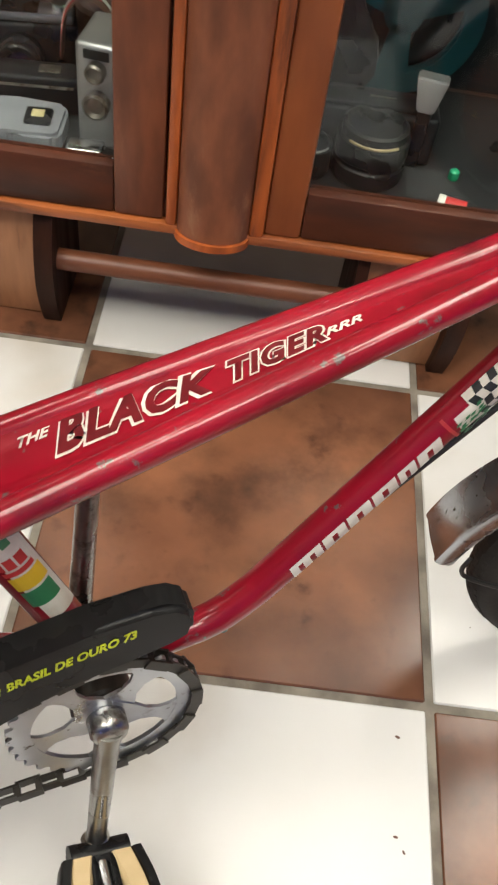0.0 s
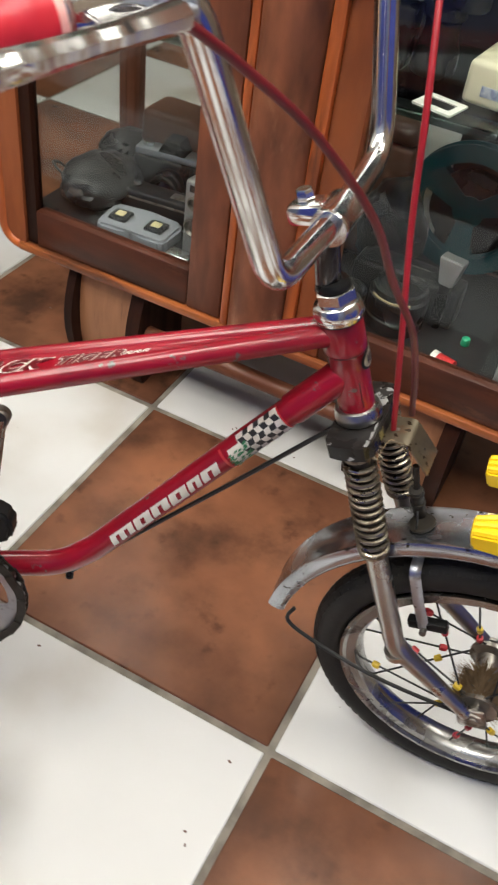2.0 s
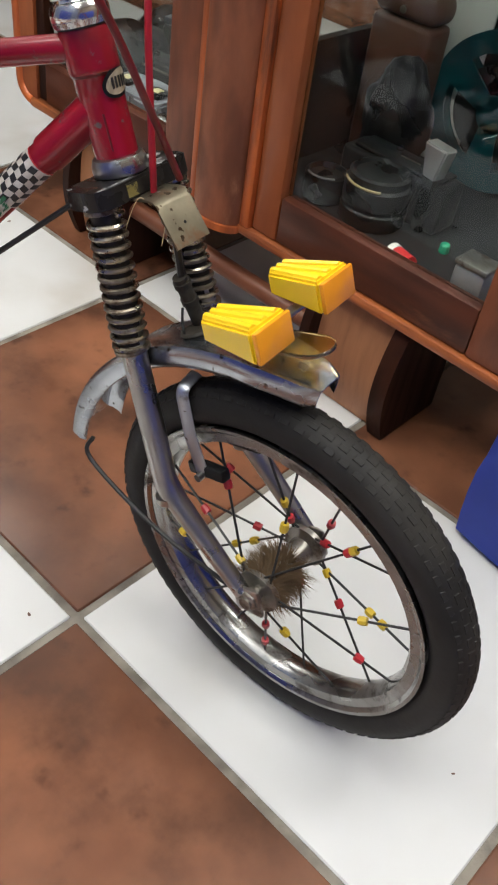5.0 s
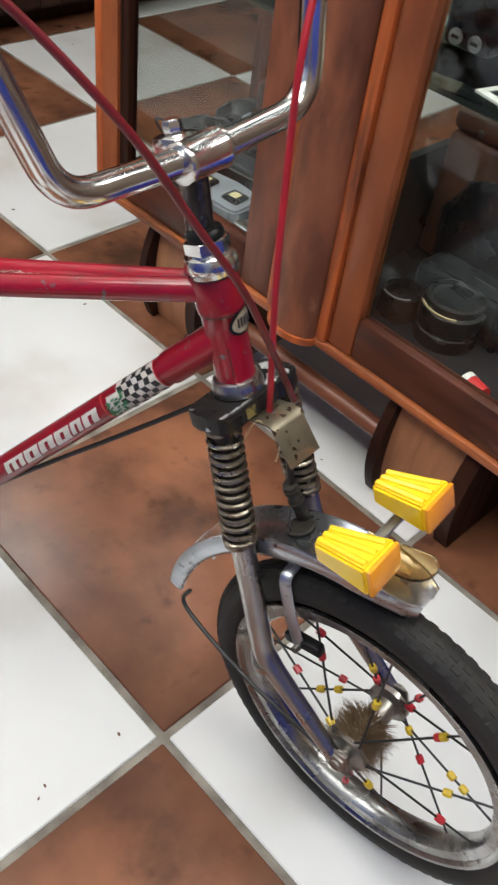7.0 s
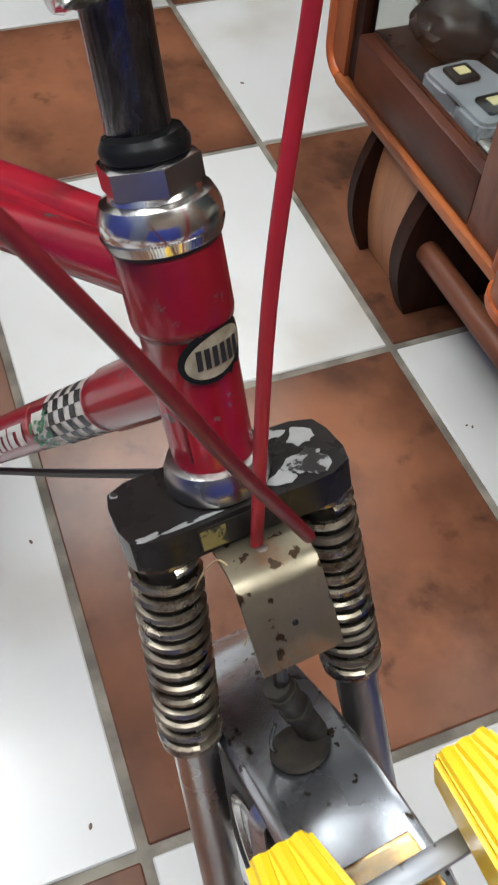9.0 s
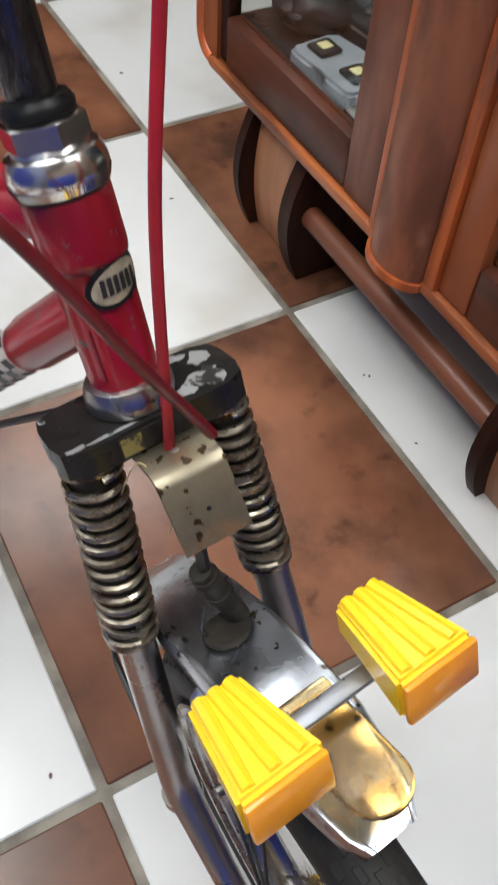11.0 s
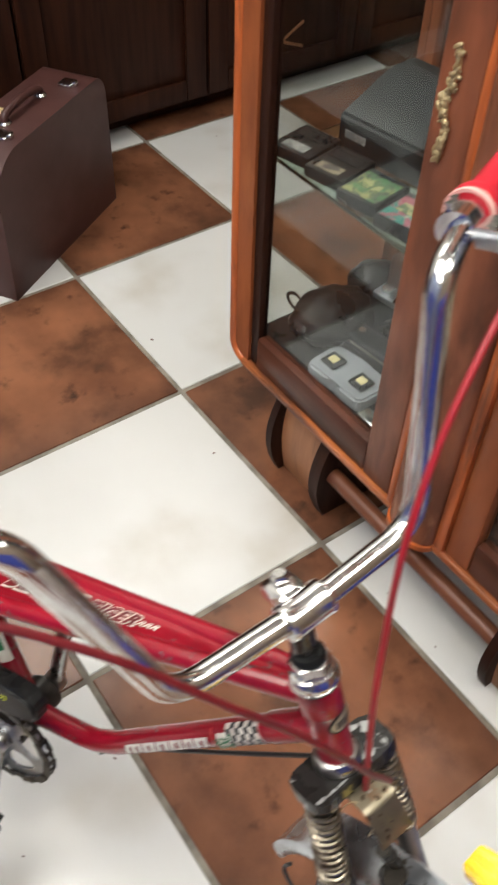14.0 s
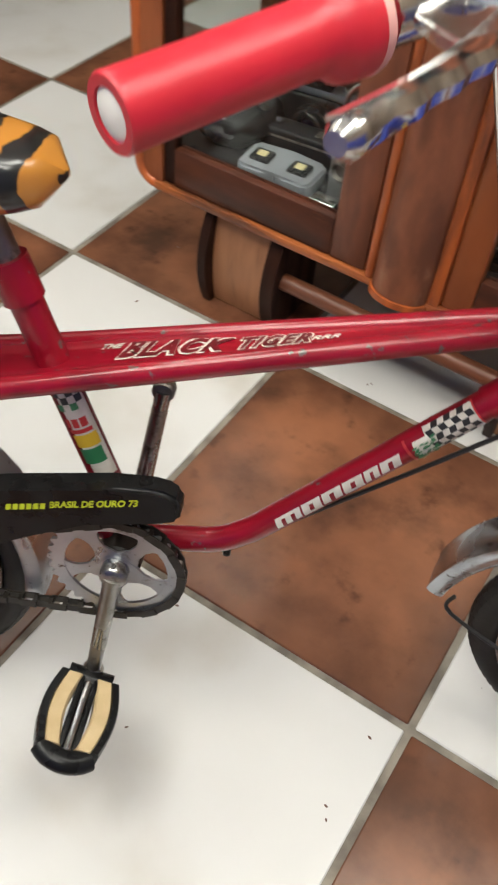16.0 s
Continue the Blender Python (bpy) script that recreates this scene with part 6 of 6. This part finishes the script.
for sx in (-1, 1):
    ob_, fr_ = bmesh.new(), bmesh.new()
    for bmx, w, hh, cc in ((ob_, 0.0085, 0.0100, 0.0), (fr_, 0.0042, 0.0118, 0.0108)):
        rows = []
        for k in range(13):
            t = k / 12
            y = -0.014 - 0.074 * t
            x = sx * (0.0145 + cc + 0.0065 * math.sin(t * math.pi))
            rows.append([bmx.verts.new(pm @ Vector((x + w * q, y, hh * v))) for q, v in ((-1, -0.7), (-0.7, -1), (0.7, -1), (1, -0.7), (1, 0.7), (0.7, 1), (-0.7, 1), (-1, 0.7))])
        for r0, r1 in zip(rows, rows[1:]):
            for k in range(8):
                bmx.faces.new((r0[k], r0[(k + 1) % 8], r1[(k + 1) % 8], r1[k]))
        bmx.faces.new(rows[0][::-1])
        bmx.faces.new(rows[-1])
    rb = part("rubber_block", ob_, M_CREAM, pedal, "worn cream rubber block")
    part("block_frame", fr_, M_BLACK, pedal)
    part("inner_strip", boxm((sx * 0.0072 - 0.0024, -0.088, -0.0085), (sx * 0.0072 + 0.0024, -0.014, 0.0085), pm, 0.001), M_BLACK, pedal)
for y, w in ((-0.011, 0.022), (-0.092, 0.023)):
    part("end_cage", tube(smooth_path([(-w, y + (0.004 if y < -0.05 else 0), 0), (-w * 0.6, y - (0.003 if y < -0.05 else 0), 0), (0, y - (0.006 if y < -0.05 else 0), 0), (w * 0.6, y - (0.003 if y < -0.05 else 0), 0), (w, y + (0.004 if y < -0.05 else 0), 0)], 4), 0.0110, 12, pm, flat=0.8), M_BLACK, pedal)

# chain guard
gb = bmesh.new()
top_line = [(-0.270, -0.131), (-0.272, -0.119), (-0.281, -0.1115), (-0.296, -0.1095), (-0.330, -0.117), (-0.41, -0.136), (-0.52, -0.166), (-0.64, -0.205)]
low_line = [(-0.64, -0.305), (-0.52, -0.257), (-0.44, -0.212), (-0.40, -0.184), (-0.35, -0.162), (-0.31, -0.152), (-0.284, -0.1485), (-0.272, -0.142)]
prism(gb, [(x - 0.003, z - 0.007) for x, z in top_line + low_line], 0.024, 0.046, MF @ pose(0, 0, 0, 90, 0, 0))
bmesh.ops.bevel(gb, geom=gb.edges[:], offset=0.004, segments=3, affect="EDGES")
guard = part("chain_guard", gb, M_BLACK, bike, "black plastic chain guard with yellow lettering")

# saddle
sb = bmesh.new()
rows = []
for k in range(29):
    t = k / 28
    x = -0.370 - 0.40 * t
    w = 0.028 + 0.038 * min(1, t * 2.2) ** 0.8 + 0.012 * max(0, t - 0.4)
    top = 0.136 + 0.016 * math.sin(min(1, t * 2.5) * math.pi / 2) + 0.02 * max(0, t - 0.5)
    bot = 0.101 - 0.018 * min(1, t * 5)
    e = min(1.0, math.sqrt(max(0.0, 1 - (1 - min(1, t / 0.06)) ** 2)) * 0.85 + 0.15) * min(1.0, math.sqrt(max(0.0, 1 - (1 - min(1, (1 - t) / 0.1)) ** 2)) * 0.85 + 0.15)
    cz = (top + bot) / 2
    rows.append([sb.verts.new(MF @ Vector((x, w * e * (abs(math.cos(a)) ** 0.6) * (1 if math.cos(a) > 0 else -1), cz + (top - bot) / 2 * e * (abs(math.sin(a)) ** 0.75) * (1 if math.sin(a) > 0 else -1)))) for a in [2 * math.pi * j / 28 for j in range(28)]])
for a, b in zip(rows, rows[1:]):
    for j in range(28):
        sb.faces.new((a[j], a[(j + 1) % 28], b[(j + 1) % 28], b[j]))
sb.faces.new(rows[0][::-1])
sb.faces.new(rows[-1])
M_TIGER = bpy.data.materials.new("tiger_vinyl")
M_TIGER.use_nodes = True
tn = M_TIGER.node_tree
tb = tn.nodes["Principled BSDF"]
tb.inputs["Roughness"].default_value = 0.28
tb.inputs["Coat Weight"].default_value = 0.4
tc = tn.nodes.new("ShaderNodeTexCoord")
tmap = tn.nodes.new("ShaderNodeMapping")
tmap.inputs["Rotation"].default_value = (0, 0, radians(-24))
wv = tn.nodes.new("ShaderNodeTexWave")
wv.inputs["Scale"].default_value, wv.inputs["Distortion"].default_value = 9.5, 3.4
wv.inputs["Detail"].default_value, wv.inputs["Detail Scale"].default_value = 3.5, 2.0
rmp = tn.nodes.new("ShaderNodeValToRGB")
rmp.color_ramp.elements[0].position, rmp.color_ramp.elements[0].color = 0.42, (0.012, 0.012, 0.012, 1)
rmp.color_ramp.elements[1].position, rmp.color_ramp.elements[1].color = 0.46, (0.47, 0.195, 0.032, 1)
tn.links.new(tc.outputs["Object"], tmap.inputs["Vector"])
tn.links.new(tmap.outputs[0], wv.inputs["Vector"])
tn.links.new(wv.outputs["Fac"], rmp.inputs["Fac"])
tn.links.new(rmp.outputs["Color"], tb.inputs["Base Color"])
saddle = part("saddle", sb, M_TIGER, bike, "tiger-striped orange and black vinyl saddle")

# cables
NEAR_CABLE = [(0.0520, -0.1960, 0.3480), (0.0600, -0.1670, 0.3170), (0.0705, -0.1330, 0.2735), (0.0770, -0.0949, 0.2109), (0.0700, -0.0630, 0.1530), (0.0675, -0.0347, 0.0969), (0.0545, -0.0088, 0.0380), (0.0450, 0.0063, 0.0062), (0.0380, 0.0170, -0.0165)]
FAR_CABLE = [(0.0700, 0.1770, 0.3520), (0.0736, 0.1365, 0.3290), (0.0727, 0.0855, 0.2800), (0.0670, 0.0480, 0.2170), (0.0535, 0.0310, 0.1460), (0.0430, 0.0140, 0.0740), (0.0267, 0.0012, -0.0222)]
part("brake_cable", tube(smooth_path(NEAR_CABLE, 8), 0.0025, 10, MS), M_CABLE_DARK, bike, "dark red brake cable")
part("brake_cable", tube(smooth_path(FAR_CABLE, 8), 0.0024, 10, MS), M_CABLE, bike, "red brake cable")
pa = MS @ Vector((-0.019, -0.007, -0.0160))
pb = MF @ Vector((-0.236, 0.006, -0.2265))
part("rear_cable", tube(smooth_path([pa, pa.lerp(pb, 0.35), pa.lerp(pb, 0.7) + Vector((0, 0, 0.002)), pb], 5), 0.0022, 7), M_CABLE_BLACK, bike, "black cable along the down tube")
part("cable_stop", lathe(bmesh.new(), [(0.0025, 0.0), (0.0038, 0.001), (0.0038, 0.008), (0.0025, 0.010)], MF @ pose(-0.236, 0.006, -0.234), 12), M_BLACK, bike)

# decals: lettering on the beam plate
def on_beam(u, v, d=0.0):
    """A place on the plate: u along the bicycle, v across it."""
    z = 0.0746 + 0.294 * u - ROLL * v
    return MF @ Vector((u, v, z + 0.0031 + d))


def beam_text(words, x0, x1, v0, v1, size0, size1, material, offset, lift, name):
    bm_ = letters(words, 1.0, 0.0, offset, 0.45, 1.0 if words in ("THE", "RRR") else 1.14)
    xs = [v.co.x for v in bm_.verts]
    lo, hi = min(xs), max(xs)

    def put(c):
        t = (c.x - lo) / (hi - lo)
        sz_ = size0 + (size1 - size0) * t
        return on_beam(x0 + (x1 - x0) * t, v0 + (v1 - v0) * t + (c.y - 0.36) * sz_, lift)
    return part(name, place(bm_, put), material, beam, "pale outlined lettering", smooth=False)


for words, x0, x1, v0, v1, a, b in (("THE", -0.3530, -0.3350, 0.0118, 0.0122, 0.0120, 0.0110), ("BLACK", -0.3375, -0.2480, 0.0005, -0.0035, 0.0420, 0.0240), ("TIGER", -0.2455, -0.1905, -0.0035, -0.0018, 0.0235, 0.0180), ("RRR", -0.1930, -0.1715, -0.0012, -0.0005, 0.0085, 0.0078)):
    small = words in ("THE", "RRR")
    beam_text(words, x0, x1, v0, v1, a, b, M_DECAL_WHITE, 0.03 if small else 0.090, 0.0003, "lettering")
    if not small:
        beam_text(words, x0 + 0.0014, x1 - 0.0014, v0, v1, a * 0.99, b * 0.99, M_DECAL_DARKRED, 0.046, 0.0006, "lettering_fill")


# decals on the down tube, wrapped round its near side
DT0, DT1 = Vector((-0.012, -0.002, 0.0385)), Vector((-0.213, 0.004, -0.190))
DTX = (DT0 - DT1).normalized()
DTY = Vector((0, -1, 0))
DTZ = DTX.cross(DTY)
if DTZ.z < 0:
    DTZ = -DTZ


def on_tube(u, ang, lift=0.0003, r=0.0120):
    """u metres up the tube from its bend; ang degrees up from its near side."""
    a = radians(ang)
    return MF @ (DT1 + DTX * u + (DTY * math.cos(a) + DTZ * math.sin(a)) * (r + lift))


def tube_patch(bm_, u0, u1, a0, a1, lift, slant=0.0, n=4):
    cols = [[bm_.verts.new(on_tube(u + slant * (k / n), a0 + (a1 - a0) * k / n, lift)) for k in range(n + 1)] for u in (u0, u1)]
    for k in range(n):
        bm_.faces.new((cols[0][k], cols[0][k + 1], cols[1][k + 1], cols[1][k]))


# brand mark: six plain block shapes
U0 = 0.026
mark = part("brand_mark", tube([on_tube(0.024, -60, -0.004), on_tube(0.026, -60, -0.004)], 0.0005, 5), M_DECAL_WHITE, down, "row of white block shapes")
for k, wd in enumerate((0.028, 0.020, 0.020, 0.020, 0.014, 0.019)):
    u = U0 + sum((0.028, 0.020, 0.020, 0.020, 0.014, 0.019)[:k]) + k * 0.0022
    blk = bmesh.new()
    legs = 3 if wd > 0.02 else 2
    lw = wd / (legs * 2 - 1) * 1.15
    for q in range(legs):
        x = u + (wd - lw) * q / (legs - 1)
        tube_patch(blk, x, x + lw, -22, 22, 0.0004, 0.004)
    tube_patch(blk, u + 0.0034, u + wd + 0.0034, 14, 27, 0.0005, 0.001)
    if k in (1, 3):
        tube_patch(blk, u, u + wd, -27, -15, 0.0005, 0.001)
    part("block_shape", blk, M_DECAL_WHITE, mark, smooth=False)
# chequered band with a green sprig
base_b = bmesh.new()
tube_patch(base_b, 0.1885, 0.232, -75, 75, 0.0003, 0.0, 12)
band = part("chequered_band", base_b, M_DECAL_WHITE, down, "black and white chequered sticker", smooth=False)
for iu in range(7):
    for ia in range(6):
        if (iu + ia) % 2 == 0:
            chq = bmesh.new()
            zig = 0.0016 if ia % 2 else -0.0016
            tube_patch(chq, 0.1902 + iu * 0.0058 - zig / 2, 0.1960 + iu * 0.0058 - zig / 2, -75 + ia * 25, -50 + ia * 25, 0.0006, zig, 4)
            part("chequer", chq, M_DECAL_BLACK, band, smooth=False)
sb_ = bmesh.new()
tube_patch(sb_, 0.172, 0.1885, -58, 38, 0.0003, 0.004, 10)
part("sprig_base", sb_, M_DECAL_WHITE, band, smooth=False)
spr = bmesh.new()
rng = random.Random(11)
for k in range(40):
    u, a = 0.171 + rng.random() * 0.020, -50 + rng.random() * 75
    tube_patch(spr, u, u + 0.0035, a, a + 7, 0.0008 + 0.00004 * k, 0.002, 1)
part("sprig", spr, M_DECAL_GREEN, band, smooth=False)
edge = bmesh.new()
tube_patch(edge, 0.1685, 0.171, -60, 60, 0.0007, 0.0, 8)
part("sticker_edge", edge, M_DECAL_RED, band, smooth=False)
edge = bmesh.new()
tube_patch(edge, 0.2322, 0.2335, -80, 80, 0.0007, 0.0, 8)
part("sticker_edge", edge, M_DECAL_RED, band, smooth=False)

# striped sticker on the seat tube
ST0, ST1 = Vector((-0.3199, 0, -0.222)), Vector((-0.412, 0, 0.028))
STX = (ST1 - ST0).normalized()
STZ = STX.cross(DTY).normalized()


def seat_patch(bm_, u0, u1, a0, a1, lift):
    n = 10
    for k in range(n):
        vs = []
        for u, kk in ((u0, k), (u0, k + 1), (u1, k + 1), (u1, k)):
            a = radians(a0 + (a1 - a0) * kk / n)
            vs.append(bm_.verts.new(MF @ (ST0 + STX * u + (DTY * math.cos(a) + STZ * math.sin(a)) * (0.0135 + lift))))
        bm_.faces.new(vs)


b_ = bmesh.new()
seat_patch(b_, 0.084, 0.190, -70, 70, 0.0004)
sticker = part("sticker", b_, M_DECAL_WHITE, bike, "white sticker with coloured stripes", smooth=False)
for u0, u1, a0, a1, m_ in ((0.100, 0.116, -48, 52, M_DECAL_GREEN), (0.118, 0.131, -44, 58, M_DECAL_YELLOW), (0.133, 0.137, -44, 50, M_DECAL_RED), (0.139, 0.148, -40, -14, M_DECAL_RED), (0.139, 0.148, -8, 14, M_DECAL_RED), (0.139, 0.148, 20, 44, M_DECAL_RED)):
    b_ = bmesh.new()
    seat_patch(b_, u0, u1, a0, a1, 0.0008)
    part("stripe", b_, m_, sticker, smooth=False)
for k in range(4):
    for q in range(5):
        if (k + q) % 2:
            b_ = bmesh.new()
            seat_patch(b_, 0.156 + 0.0068 * k, 0.1628 + 0.0068 * k, -60 + 24 * q, -36 + 24 * q, 0.0008)
            part("chequer", b_, M_DECAL_GREEN if k == 0 else M_DECAL_BLACK, sticker, smooth=False)

# yellow lettering on the chain guard
gt = letters("BRASIL DE OURO 73", 0.0102, 0.0, 0.0004, 0.15, 1.0)
gx = [v.co.x for v in gt.verts]
gl = max(gx) - min(gx)


def on_guard(u, up):
    return MF @ Vector((u, -0.0463, -0.1578 + (u + 0.3836) * 0.262 + up))


part("lettering", place(gt, lambda c: on_guard(-0.384 + (c.x - min(gx)) / gl * 0.0755, c.y)), M_DECAL_LIME, guard, "yellow lettering", smooth=False)
for k in range(6):
    x = -0.4225 + k * 0.0060
    bars = bmesh.new()
    bars.faces.new([bars.verts.new(on_guard(xx, zz)) for xx, zz in ((x, 0.0006), (x + 0.0046, 0.0006), (x + 0.0056, 0.0074), (x + 0.0010, 0.0074))])
    part("lettering_bar", bars, M_DECAL_LIME, guard, smooth=False)
for zz in (0.0008, 0.0036, 0.0064):
    bars = bmesh.new()
    bars.faces.new([bars.verts.new(on_guard(xx, up)) for xx, up in ((-0.500, zz), (-0.4290, zz), (-0.4285, zz + 0.0012), (-0.500, zz + 0.0012))])
    part("stripe", bars, M_DECAL_LIME, guard, "thin yellow line", smooth=False)

# head badge: oval plate with plain bars
hb = bmesh.new()


def on_head(a, z, lift):
    t = radians(a)
    return MS @ Vector(((0.0154 + lift) * math.cos(t), (0.0154 + lift) * math.sin(t), z))


def head_patch(bm_, pts_, lift):
    bm_.faces.new([bm_.verts.new(on_head(a, z, lift)) for a, z in pts_])


BA, BZ = 14, 0.0510


def badge_disc(ra, rz, lift, n=28, rings_=5):
    """An oval that follows the head tube's curve."""
    b_ = bmesh.new()
    for q in range(rings_):
        for k in range(n):
            t0, t1 = 2 * math.pi * k / n, 2 * math.pi * (k + 1) / n
            r0, r1 = q / rings_, (q + 1) / rings_
            pts_ = [(BA + ra * r * math.cos(t), BZ + 0.0022 * r * math.cos(t) + rz * r * math.sin(t)) for r, t in ((r0, t0), (r1, t0), (r1, t1), (r0, t1))]
            head_patch(b_, pts_[1:3] + pts_[:1] if q == 0 else pts_, lift)
    return b_


badge = part("badge", badge_disc(46, 0.0095, 0.0014), M_BLACK, head, "black oval badge with a pale centre", smooth=False)
part("badge_face", badge_disc(38, 0.0072, 0.0020), M_BADGE_FACE, badge, smooth=False)
for k in range(6):
    hb = bmesh.new()
    a = BA - 25 + k * 9
    head_patch(hb, [(a, BZ - 0.0038), (a + 6, BZ - 0.0036), (a + 7, BZ + 0.0034), (a + 1, BZ + 0.0034)], 0.0026)
    part("badge_bar", hb, M_DECAL_BLACK, badge, smooth=False)
hb = bmesh.new()
rng = random.Random(2)
rim_ = [(BA + 20 + (24 + 10 * rng.random()) * math.cos(2 * math.pi * k / 22), BZ + 0.004 + (0.0105 + 0.004 * rng.random()) * math.sin(2 * math.pi * k / 22)) for k in range(22)]
for p_, q_ in zip(rim_, rim_[1:] + rim_[:1]):
    head_patch(hb, [(BA + 20, BZ + 0.004), p_, q_], 0.0009)
part("chipped_paint", hb, M_BLACK, head, smooth=False)

# rear fender
rf = bmesh.new()
rings = []
RFM = MF @ Matrix.Translation((-0.595, 0, -0.287))
for k in range(29):
    an = radians(-10 + 150 * k / 28)
    rings.append([rf.verts.new(RFM @ Vector((math.cos(an) * (0.187 + d), y, math.sin(an) * (0.187 + d)))) for y, d in sec])
for a, b in zip(rings, rings[1:]):
    for k in range(len(sec)):
        rf.faces.new((a[k], a[(k + 1) % len(sec)], b[(k + 1) % len(sec)], b[k]))
rf.faces.new(rings[0][::-1])
rf.faces.new(rings[-1])
part("rear_fender", rf, M_ALLOY, bike, "dull metal rear fender")

# small dirt on the floor
specks = bmesh.new()
rng = random.Random(8)
for x, y in ((0.383, -0.124), (0.390, -0.136), (0.163, -0.175), (-0.576, 0.449), (-0.257, 0.384), (-1.184, 1.010), (0.135, 0.450), (0.240, 0.442), (0.781, 0.152), (0.387, -0.034), (0.120, -0.024), (-0.289, 0.539), (0.131, 0.445)):
    r_ = rng.uniform(0.0014, 0.0030)
    bmesh.ops.create_icosphere(specks, subdivisions=1, radius=r_, matrix=Matrix.Translation((x, y, 0.0004)) @ pose(0, 0, 0, 0, 0, rng.uniform(0, 180)) @ Matrix.Diagonal((1.5, 0.8, 0.25, 1)))
tagged(part("dirt_specks", specks, M_LEATHER), "small dark specks of dirt on the tiles", "dirt", kind="stuff")

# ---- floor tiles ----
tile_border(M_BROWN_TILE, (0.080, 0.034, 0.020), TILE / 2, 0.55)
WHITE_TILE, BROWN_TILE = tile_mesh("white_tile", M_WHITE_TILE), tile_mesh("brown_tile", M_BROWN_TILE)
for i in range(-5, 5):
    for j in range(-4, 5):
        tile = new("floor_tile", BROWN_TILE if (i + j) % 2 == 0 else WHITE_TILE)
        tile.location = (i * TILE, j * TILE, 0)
        tile.parent = floor
